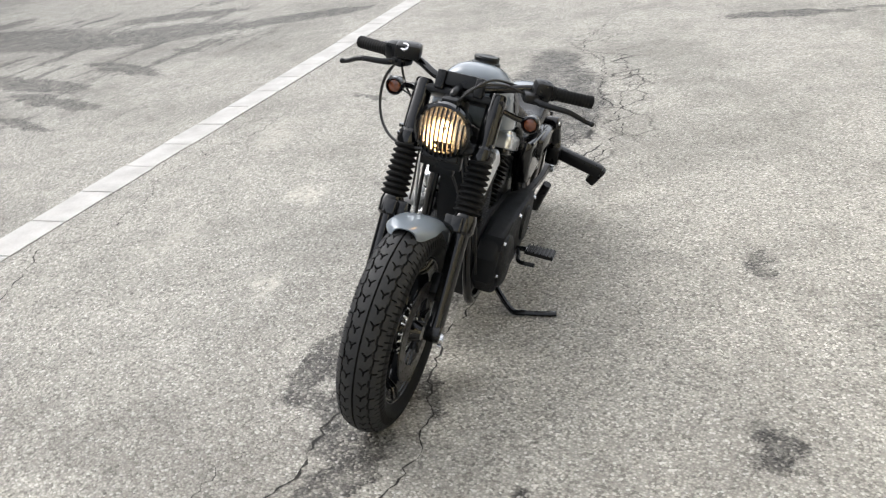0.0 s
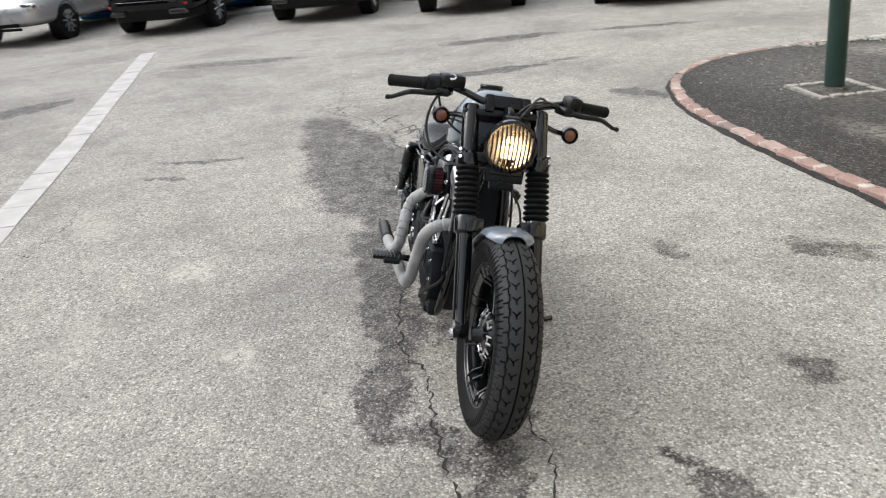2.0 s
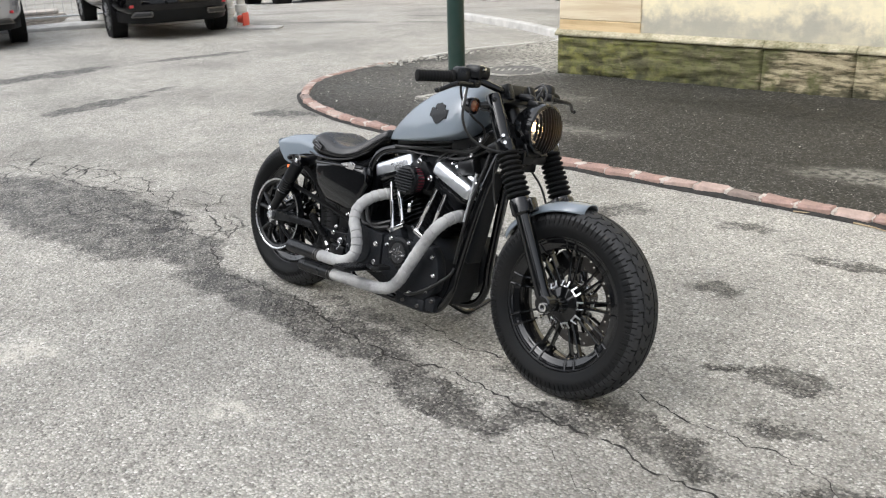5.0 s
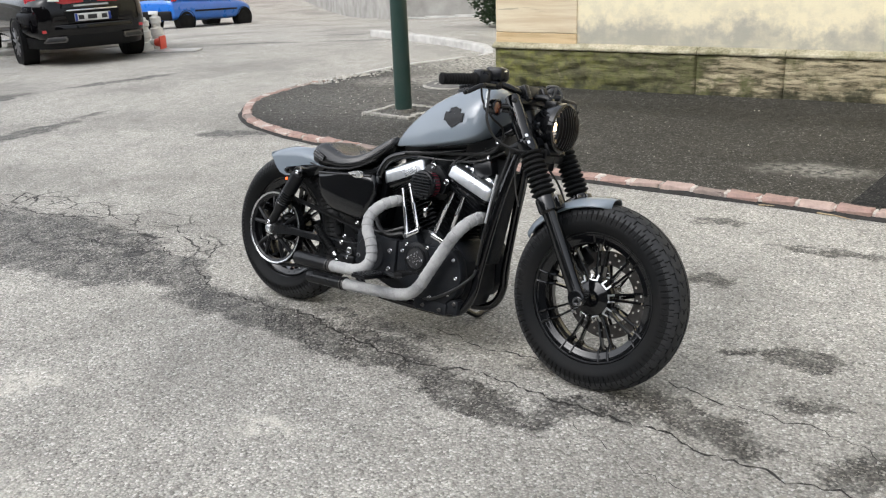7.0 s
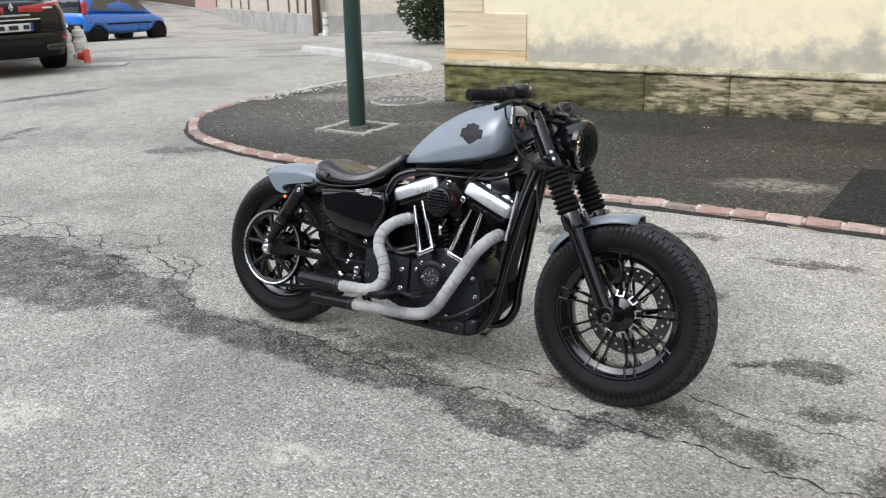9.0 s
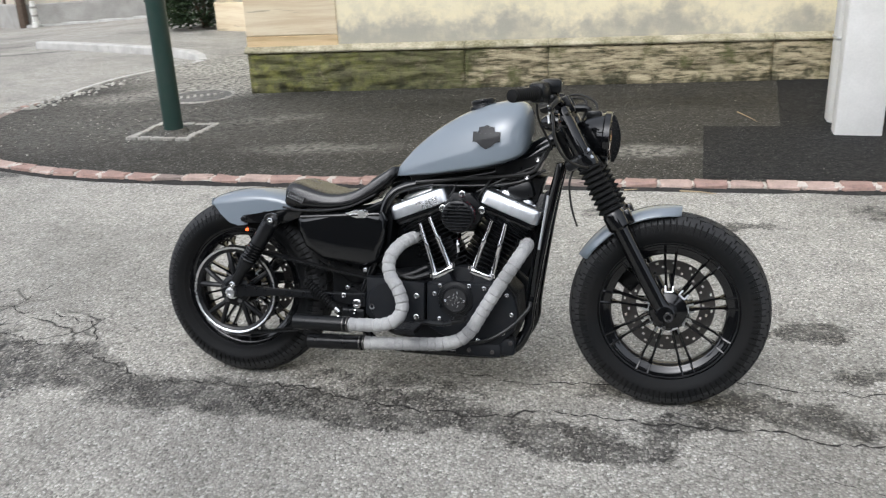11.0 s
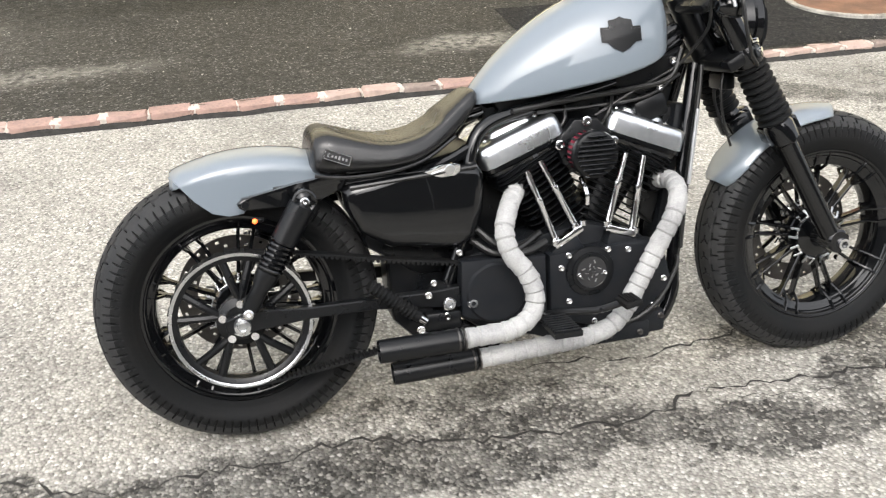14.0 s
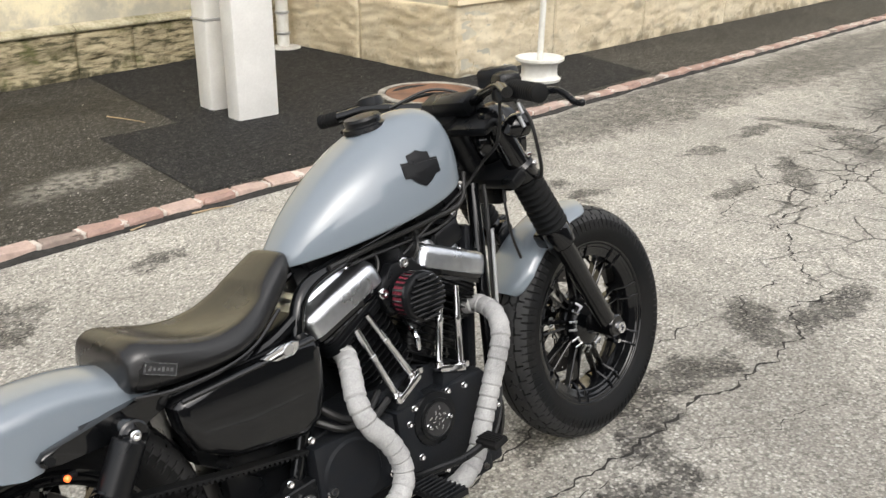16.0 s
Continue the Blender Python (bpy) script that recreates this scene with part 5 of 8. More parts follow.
def spokes(c, parent, out, turn):
    """Nine split spokes, each a pair of slim bars from the hub to the rim."""
    for k in range(9):
        th = 2 * math.pi * k / 9 + radians(turn)
        bm = B()
        for off in (-0.105, 0.105):
            a0, a1 = th + off * 1.25, th + off * 0.92
            p0 = Vector((math.cos(a0) * 0.066, 0, math.sin(a0) * 0.066))
            p1 = Vector((math.cos(a1) * 0.192, 0, math.sin(a1) * 0.192))
            d = (p1 - p0).normalized()
            n = Vector((-d.z, 0, d.x))
            rings = []
            for f, w, dep, yo in ((0, 0.0056, 0.022, 0.030), (0.25, 0.0042, 0.017, 0.024), (0.7, 0.0036, 0.014, 0.012), (1.0, 0.0046, 0.014, 0.006)):
                q = c + p0.lerp(p1, f)
                ring = []
                for sx, sy in ((-1, -1), (-0.5, -1.25), (0.5, -1.25), (1, -1), (1, 1), (0.5, 1.25), (-0.5, 1.25), (-1, 1)):
                    ring.append(q + n * (w * sx) + Vector((0, sy * dep * 0.6 + out * (yo - 0.012), 0)))
                rings.append(ring)
            loft(bm, rings)
            for s in (-1, 1):  # the bar runs on over the dish of the rim
                e0, e1 = Vector((math.cos(a1), 0, math.sin(a1))), Vector((math.cos(th + off * 0.84), 0, math.sin(th + off * 0.84)))
                tube(bm, [c + e0 * 0.172 + Vector((0, s * 0.010, 0)), c + e0 * 0.190 + Vector((0, s * 0.036, 0)), c + e1 * 0.200 + Vector((0, s * 0.042, 0)), c + e1 * 0.2245 + Vector((0, s * 0.049, 0))], 0.0042, 6, 2, smooth=False)
        sp = part("spoke", bm, M_GLOSS, parent)
        for side in (-1, 1):
            bm = B()
            yy = c.y + side * 0.041
            lean = Matrix.Rotation(-th, 4, "Y") @ Matrix.Rotation(radians(-side * 30), 4, "Z")
            for off in (-1, 1):
                a0 = th + off * 0.16
                q = c + Vector((math.cos(a0) * 0.074, 0, math.sin(a0) * 0.074))
                box(bm, (q.x, yy, q.z), (0.024, 0.004, 0.006), 0.001, lean, 1)
            q = c + Vector((math.cos(th) * 0.064, 0, math.sin(th) * 0.064))
            box(bm, (q.x, yy + side * 0.002, q.z), (0.006, 0.005, 0.028), 0.001, lean, 1)
            part("machined_edge", bm, M_ALU, sp, "bright machined spoke root")


def pierced_disc(c, y, r0, r1, thick, na=96, nr=7):
    """A flat ring with three staggered rows of holes right through it."""
    bm = B()
    vs = [[[bm.verts.new((c.x + (r0 + (r1 - r0) * j / nr) * math.cos(2 * math.pi * k / na), y + d, c.z + (r0 + (r1 - r0) * j / nr) * math.sin(2 * math.pi * k / na))) for k in range(na)] for j in range(nr + 1)] for d in (0, thick)]

    def solid(j, k):
        return 0 <= j < nr and (j, k % 6) not in ((1, 0), (3, 2), (5, 4))

    for j in range(nr):
        for k in range(na):
            if not solid(j, k):
                continue
            k1 = (k + 1) % na
            for lay in vs:
                bm.faces.new((lay[j][k], lay[j][k1], lay[j + 1][k1], lay[j + 1][k]))
            for (j2, k2), a, b in (((j - 1, k), (j, k), (j, k1)), ((j + 1, k), (j + 1, k), (j + 1, k1)), ((j, k - 1), (j, k), (j + 1, k)), ((j, k + 1), (j, k1), (j + 1, k1))):
                if not solid(j2, k2):
                    bm.faces.new((vs[0][a[0]][a[1]], vs[0][b[0]][b[1]], vs[1][b[0]][b[1]], vs[1][a[0]][a[1]]))
    return bm


def build_wheels():
    f = rim(FW, 0.052, "gloss black split-spoke front wheel", "front_wheel")
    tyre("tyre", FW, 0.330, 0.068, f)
    spokes(FW, f, 0.0, 10)
    part("hub", lathe(B(), FW + Vector((0, -0.085, 0)), (0, 1, 0), [(0, 0.0), (0, 0.022), (0.02, 0.024), (0.035, 0.03), (0.045, 0.06), (0.06, 0.07), (0.11, 0.07), (0.125, 0.06), (0.14, 0.035), (0.17, 0.022), (0.17, 0.0)], 40), M_GLOSS, f)
    # drilled brake disc on the left
    disc = part("brake_disc", pierced_disc(FW, 0.066, 0.106, 0.157, 0.005), M_STEEL, f, "drilled steel brake disc", smooth=False)
    for k in range(9):
        th = 2 * math.pi * k / 9
        q0 = FW + Vector((0.06 * math.cos(th), 0.067, 0.06 * math.sin(th)))
        q1 = FW + Vector((0.109 * math.cos(th + 0.15), 0.067, 0.109 * math.sin(th + 0.15)))
        part("disc_arm", rod(B(), q0, q1, 0.006, seg=6), M_GLOSS, disc)
    bm = B()
    box(bm, (1.40, 0.085, 0.42), (0.075, 0.05, 0.11), 0.015, Matrix.Rotation(radians(40), 4, "Y"))
    part("brake_caliper", bm, M_SATIN, bike, "black brake caliper")
    r = rim(RW, 0.058, "gloss black split-spoke rear wheel", "rear_wheel")
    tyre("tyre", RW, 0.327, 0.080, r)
    spokes(RW, r, 0.0, 0)
    part("hub", lathe(B(), RW + Vector((0, -0.10, 0)), (0, 1, 0), [(0, 0.0), (0, 0.03), (0.02, 0.045), (0.05, 0.065), (0.15, 0.065), (0.18, 0.04), (0.2, 0.02), (0.2, 0.0)], 40), M_GLOSS, r)
    part("brake_disc", pierced_disc(RW, 0.086, 0.098, 0.146, 0.005), M_STEEL, r, "drilled steel brake disc", smooth=False)
    # toothed belt pulley with a bright edge
    bm = B()
    seg = 140
    prof = ((0.156, -0.135), (0.160, -0.135), (0.160, -0.105), (0.138, -0.105), (0.138, -0.128), (0.145, -0.132))
    vs = []
    for rr, y in prof:
        vs.append(add_ring(bm, [(RW.x + (rr - (0.003 if (k // 2) % 2 and rr > 0.159 else 0)) * math.cos(2 * math.pi * k / seg), y, RW.z + (rr - (0.003 if (k // 2) % 2 and rr > 0.159 else 0)) * math.sin(2 * math.pi * k / seg)) for k in range(seg)]))
    for a, b in zip(vs, vs[1:] + vs[:1]):
        bridge(bm, a, b)
    pul = part("belt_pulley", bm, M_SATIN, r, "black toothed belt pulley with bright edge")
    bm = B()
    vs = [add_ring(bm, [(RW.x + rr * math.cos(2 * math.pi * k / 72), y, RW.z + rr * math.sin(2 * math.pi * k / 72)) for k in range(72)]) for rr, y in ((0.150, -0.1345), (0.1545, -0.137), (0.1575, -0.137), (0.1575, -0.134))]
    for a, b in zip(vs, vs[1:] + vs[:1]):
        bridge(bm, a, b)
    part("bright_ring", bm, M_ALU, pul, "bright turned edge")
    for k in range(5):
        th0 = 2 * math.pi * k / 5 + 0.3
        bm = B()
        for off in (-0.22, 0.22):
            q0 = RW + Vector((0.045 * math.cos(th0), -0.124, 0.045 * math.sin(th0)))
            q1 = RW + Vector((0.142 * math.cos(th0 + off), -0.119, 0.142 * math.sin(th0 + off)))
            q2 = q0.lerp(q1, 0.45) + Vector((0, -0.004, 0))
            tube(bm, [q0, q2, q1], 0.0095, 8, 3)
        part("pulley_arm", bm, M_SATIN, pul)
    bm = lathe(B(), RW + Vector((0, -0.142, 0)), (0, 1, 0), [(0, 0.0), (0, 0.04), (0.012, 0.056), (0.03, 0.056)], 32)
    part("pulley_hub", bm, M_SATIN, pul)
    for k in range(5):
        th = 2 * math.pi * k / 5 + 0.3
        q = RW + Vector((0.043 * math.cos(th), -0.146, 0.043 * math.sin(th)))
        part("pulley_bolt", lathe(B(), q, (0, 1, 0), [(0, 0.0), (0, 0.009), (0.008, 0.0105)], 12), M_CHROME, pul)
    # belt
    bm = B()
    top = [(-0.02, 0.483), (0.08, 0.470), (0.2, 0.450), (0.35, 0.42), (0.52, 0.393), (0.56, 0.37)]
    low = [(-0.02, 0.161), (0.08, 0.168), (0.2, 0.184), (0.35, 0.209), (0.52, 0.24)]
    for run in (top, low):
        c = [Vector((x, -0.119, z)) for x, z in run]
        rings = []
        for i, q in enumerate(c):
            t = (c[min(i + 1, len(c) - 1)] - c[max(0, i - 1)]).normalized()
            n = Vector((-t.z, 0, t.x)) * 0.0025
            rings.append([q + n + Vector((0, -0.014, 0)), q + n + Vector((0, 0.014, 0)), q - n + Vector((0, 0.014, 0)), q - n + Vector((0, -0.014, 0))])
        loft(bm, rings)
        for a, b in zip(c, c[1:]):
            n = int((b - a).length / 0.011)
            for k in range(n):
                q = a.lerp(b, k / n)
                box(bm, (q.x, q.y, q.z + (-0.005 if run is top else 0.005)), (0.006, 0.027, 0.006))
    part("drive_belt", bm, M_RUBBER, bike, "toothed black rubber drive belt", smooth=False)


build_wheels()


# fork line: a leg's axis at height z
def fork(z, y):
    return Vector((1.500 - 0.553 * (z - 0.341), y, z))


def build_fork():
    for s in (-1, 1):
        y = s * 0.118
        bm = B()
        tube(bm, [fork(0.70, y), fork(0.5, y), fork(0.385, y)], 0.0265, 20, 2, smooth=False)
        leg = part("fork_leg", bm, M_GLOSS, bike, "gloss black fork slider")
        bm = B()
        lathe(bm, FW + Vector((-0.01, s * 0.095, 0.008)), (0, s, 0), [(0, 0.0), (0, 0.031), (0.045, 0.031), (0.05, 0.026), (0.05, 0.0)], 24)
        tube(bm, [fork(0.40, y), fork(0.36, y), FW + Vector((-0.008, y, 0.012))], 0.0265, 16, 2, smooth=False)
        part("axle_lug", bm, M_GLOSS, leg)
        bm = lathe(B(), FW + Vector((0, s * 0.14, 0)), (0, s, 0), [(0, 0.017), (0.012, 0.0155), (0.012, 0.009), (0.004, 0.008), (0.004, 0.0)], 18)
        lathe(bm, FW + Vector((-0.012, s * 0.135, -0.035)), (0, s, 0), [(0, 0.007), (0.012, 0.006), (0.012, 0.0)], 12)
        part("axle_nut", bm, M_CHROME, leg, "chrome axle end")
        # ribbed boot
        bm = B()
        a, b = fork(0.655, y), fork(0.80, y)
        n = 9
        prof = []
        L = (b - a).length
        for k in range(n):
            u0 = L * k / n
            w = 0.043 - 0.004 * k / n
            prof += [(u0, w - 0.011), (u0 + L / n * 0.35, w), (u0 + L / n * 0.6, w), (u0 + L / n * 0.95, w - 0.011)]
        lathe(bm, a, b - a, prof, 28)
        part("fork_boot", bm, M_RUBBER, leg, "ribbed rubber fork boot")
        bm = B()
        lathe(bm, fork(0.60, y), b - a, [(0, 0.03), (0.008, 0.037), (0.05, 0.037), (0.062, 0.032)], 24)
        box(bm, (fork(0.625, y).x - 0.002, y - s * 0.035, 0.625), (0.06, 0.045, 0.045), 0.008, Matrix.Rotation(radians(-29), 4, "Y"))
        box(bm, (fork(0.64, y).x + 0.042, y - s * 0.012, 0.64), (0.03, 0.035, 0.05), 0.006, Matrix.Rotation(radians(-29), 4, "Y"))
        part("fork_brace", bm, M_GLOSS, leg)
        bm = B()
        lathe(bm, fork(0.795, y), b - a, [(0, 0.034), (0.01, 0.038), (0.04, 0.038), (0.05, 0.030), (0.205, 0.0285), (0.212, 0.025), (0.216, 0.0)], 26)
        part("fork_cover", bm, M_GLOSS, leg)
        for z in (0.83, 0.852):
            q = fork(z, y)
            bm = lathe(B(), q + Vector((0.023, s * 0.026, 0)), (0.5, s * 0.6, 0.2), [(0, 0.007), (0.01, 0.006), (0.01, 0.0)], 10)
            part("pinch_bolt", bm, M_CHROME, leg)
    bm = B()
    tilt = Matrix.Rotation(radians(-29), 4, "Y")
    q = fork(0.95, 0)
    box(bm, (q.x - 0.02, 0, q.z), (0.085, 0.29, 0.028), 0.012, tilt)
    part("upper_clamp", bm, M_SATIN, bike)
    bm = B()
    q = fork(0.815, 0)
    box(bm, (q.x - 0.02, 0, q.z), (0.095, 0.30, 0.035), 0.012, tilt)
    box(bm, (q.x + 0.035, 0, q.z - 0.005), (0.02, 0.11, 0.05), 0.005, tilt)
    part("lower_clamp", bm, M_SATIN, bike)
    bm = rod(B(), (1.205, 0, 0.80), (1.12, 0, 0.965), 0.032)
    part("steering_head", bm, M_SATIN, bike)
    # riser block on the upper clamp
    bm = B()
    box(bm, (1.145, 0, 0.995), (0.05, 0.15, 0.045), 0.008, tilt)
    box(bm, (1.165, 0.062, 0.992), (0.035, 0.03, 0.06), 0.006, tilt)
    box(bm, (1.165, -0.062, 0.995), (0.035, 0.03, 0.06), 0.006, tilt)
    part("bar_riser", bm, M_SATIN, bike)


build_fork()


def build_bars():
    bm = tube(B(), [(1.03, -0.30, 1.022), (1.075, -0.235, 1.035), (1.115, -0.15, 1.02), (1.15, -0.08, 1.0), (1.155, 0, 0.995), (1.15, 0.08, 0.993), (1.115, 0.15, 1.0), (1.075, 0.235, 1.008), (1.03, 0.30, 0.998)], 0.0125, 14)
    part("handlebar", bm, M_GLOSS, bike)
    for s in (-1, 1):
        # turned by the steering, the left side sits lower
        sag = 0.027 if s > 0 else 0.006
        a, b = Vector((1.088, s * 0.262, 1.032 - sag)), Vector((1.033, s * 0.388, 0.988 if s > 0 else 1.014))
        t = b - a
        prof = [(0, 0.014), (0.002, 0.023), (0.012, 0.023), (0.014, 0.0195)]
        L = t.length
        for k in range(10):
            u = 0.016 + (L - 0.03) * k / 10
            prof += [(u, 0.0188), (u + 0.003, 0.0198), (u + 0.007, 0.0198), (u + 0.0085, 0.0188)]
        prof += [(L - 0.012, 0.0205), (L - 0.003, 0.0195), (L, 0.013), (L, 0.0)]
        g = part("hand_grip", lathe(B(), a, t, prof, 22), M_RUBBER, bike, "ribbed black rubber hand grip")
        bm = B()
        c = Vector((1.098, s * 0.238, 1.036 - sag))
        rot = t.to_track_quat("X", "Z").to_matrix().to_4x4()
        box(bm, c, (0.060, 0.060, 0.066), 0.017, rot)
        box(bm, c + Vector((-0.02, 0, 0.012)), (0.022, 0.016, 0.022), 0.004, rot)
        box(bm, c + Vector((-0.022, 0, -0.01)), (0.018, 0.014, 0.014), 0.003, rot)
        part("switch_housing", bm, M_SATIN, bike)
        # lever
        tip = Vector((1.148, -0.398, 0.977)) if s < 0 else Vector((1.117, 0.408, 0.949))
        piv = Vector((1.135, s * 0.215, 1.018 - sag))
        mid1 = piv.lerp(tip, 0.25) + Vector((0.018, 0, 0.004))
        mid2 = piv.lerp(tip, 0.62) + Vector((0.02, 0, 0.014))
        bm = tube(B(), [piv, mid1, mid2, piv.lerp(tip, 0.9), tip], lambda u, L: 0.0105 - 0.0035 * u / L, 10, 6)
        bmesh.ops.create_uvsphere(bm, u_segments=10, v_segments=6, radius=0.0085, matrix=Matrix.Translation(tip))
        part("lever", bm, M_SATIN, bike, "black control lever with ball end")
        bm = B()
        box(bm, piv + Vector((-0.012, s * -0.005, 0)), (0.05, 0.06, 0.03), 0.01, rot)
        part("lever_bracket", bm, M_SATIN, bike)
    # brake fluid reservoir on the right
    bm = B()
    box(bm, (1.125, -0.190, 1.050), (0.066, 0.082, 0.048), 0.014, Matrix.Rotation(radians(12), 4, "Z"))
    res = part("brake_reservoir", bm, M_SATIN, bike, "black brake fluid reservoir with sight glass")
    part("sight_glass", lathe(B(), (1.15, -0.195, 1.063), (0.62, -0.05, 0.78), [(0, 0.014), (0.006, 0.014), (0.007, 0.0085), (0.004, 0.008), (0.004, 0.0)], 18), M_CHROME, res, "bright ring of the sight glass")
    # indicators
    for s in (-1, 1):
        c = Vector((1.148, -0.214, 0.938)) if s < 0 else Vector((1.156, 0.232, 0.918))
        bm = lathe(B(), c + Vector((-0.045, 0, 0)), (1, 0, 0), [(0, 0.0), (0, 0.012), (0.012, 0.022), (0.035, 0.0285), (0.054, 0.0285), (0.057, 0.024), (0.049, 0.0205)], 26)
        ts = part("turn_signal", bm, M_GLOSS, bike, "bullet indicator with amber lens")
        part("lens", lathe(B(), c + Vector((0.003, 0, 0)), (1, 0, 0), [(0, 0.0205), (0.005, 0.019), (0.008, 0.012), (0.009, 0.0)], 26), M_AMBER, ts, "amber lens")
        part("stalk", tube(B(), [c + Vector((-0.02, -s * 0.015, 0)), c + Vector((-0.012, -s * 0.05, 0.005)), fork(0.945, s * 0.13)], 0.009, 10, 4), M_GLOSS, ts)


build_bars()


def build_headlight():
    c, ax = Vector((1.302, 0.0, 0.888)), Vector((1, 0, -0.06)).normalized()
    bm = lathe(B(), c - ax * 0.12, ax, [(0, 0.0), (0, 0.022), (0.015, 0.045), (0.045, 0.068), (0.085, 0.079), (0.1, 0.083), (0.104, 0.088), (0.122, 0.088), (0.126, 0.08), (0.12, 0.0755), (0.112, 0.0745)], 44, False)
    h = part("headlight", bm, M_GLOSS, bike, "round black headlight with barred grille, lit")
    bowl = [(-0.086 + 0.082 * (r / 0.074) ** 2, r) for r in (0.0, 0.01, 0.02, 0.03, 0.04, 0.05, 0.06, 0.068, 0.074)]
    seg = 40
    bm = B()
    u, w = ax.orthogonal().normalized(), ax.cross(ax.orthogonal().normalized())
    vs = [add_ring(bm, [c + ax * d + (u * math.cos(2 * math.pi * k / seg) + w * math.sin(2 * math.pi * k / seg)) * max(r, 0.002) for k in range(seg)]) for d, r in bowl]
    for p, q in zip(vs, vs[1:]):
        bridge(bm, p, q)
    part("reflector_bowl", bm, M_BOWL, h, "silvered reflector bowl", smooth="all")
    bm = B()
    bmesh.ops.create_uvsphere(bm, u_segments=16, v_segments=10, radius=0.012, matrix=Matrix.Translation(c - ax * 0.058))
    part("bulb", bm, M_LAMP, h, "glowing warm bulb", smooth="all")
    part("bulb_shield", lathe(B(), c - ax * 0.042, ax, [(0, 0.006), (0.006, 0.006), (0.008, 0.0)], 16), M_SATIN, h)
    bm = lathe(B(), c - ax * 0.004, ax, [(0.0, 0.073), (0.009, 0.062), (0.016, 0.044), (0.020, 0.022), (0.021, 0.0)], 40, False)
    pane = part("lens", bm, M_CLEAR, h, "clear glass lens", smooth="all")
    pane.visible_shadow = False
    for i in range(-5, 6):
        y = i * 0.0134
        zz = math.sqrt(0.077 ** 2 - y * y)
        pts = []
        for k in range(9):
            z = zz * (-1 + k / 4)
            bulge = 0.014 + 0.020 * (1 - (y * y + z * z) / 0.077 ** 2)
            pts.append((c + ax * bulge + Vector((0, y, z))))
        bm = B()
        side = Vector((0, 0.0019, 0))
        loft(bm, [[p - side - ax * 0.007, p + side - ax * 0.007, p + side + ax * 0.004, p - side + ax * 0.004] for p in spline(pts, 2)])
        part("grille_bar", bm, M_SATIN, h)
    bm = B()
    tube(bm, [c - ax * 0.07 + Vector((0, 0, 0.07)), Vector((1.225, 0, 0.985)), Vector((1.17, 0, 0.985))], 0.013, 10, 4)
    box(bm, (1.25, 0, 0.965), (0.05, 0.05, 0.03), 0.008)
    part("lamp_bracket", bm, M_SATIN, bike)
    bm = B()
    box(bm, (1.265, 0, 0.785), (0.03, 0.13, 0.05), 0.006)
    box(bm, (1.245, 0.0, 0.75), (0.03, 0.08, 0.04), 0.006)
    part("horn_bracket", bm, M_SATIN, bike)


build_headlight()


def arc_fender(c, R, a0, a1, half, lip, thick, n, name, material, label, taper=None):
    """A curved mudguard following the tyre from angle a0 to a1, with a rounded cross-section and a rolled lip."""
    bm = B()
    rings = []
    for i in range(n + 1):
        f = i / n
        th = radians(a0 + (a1 - a0) * f)
        w = half * (taper(f) if taper else 1.0)
        er, et = Vector((math.cos(th), 0, math.sin(th))), None
        outer, inner = [], []
        m = 14
        for k in range(m + 1):
            v = -1 + 2 * k / m
            y = w * math.sin(v * 1.35) / math.sin(1.35)
            dr = -lip * (abs(v) ** 2.6)
            outer.append(c + er * (R + dr) + Vector((0, y, 0)))
            inner.append(c + er * (R + dr - thick) + Vector((0, y * 0.975, 0)))
        rings.append(outer + inner[::-1])
    loft(bm, rings)
    return part(name, bm, material, bike, label)


arc_fender(FW, 0.350, 85, 150, 0.078, 0.030, 0.004, 30, "front_fender", M_TANK, "short grey painted front mudguard", lambda f: 0.5 + 0.5 * min(1, f * 6, (1 - f) * 6) ** 0.5)


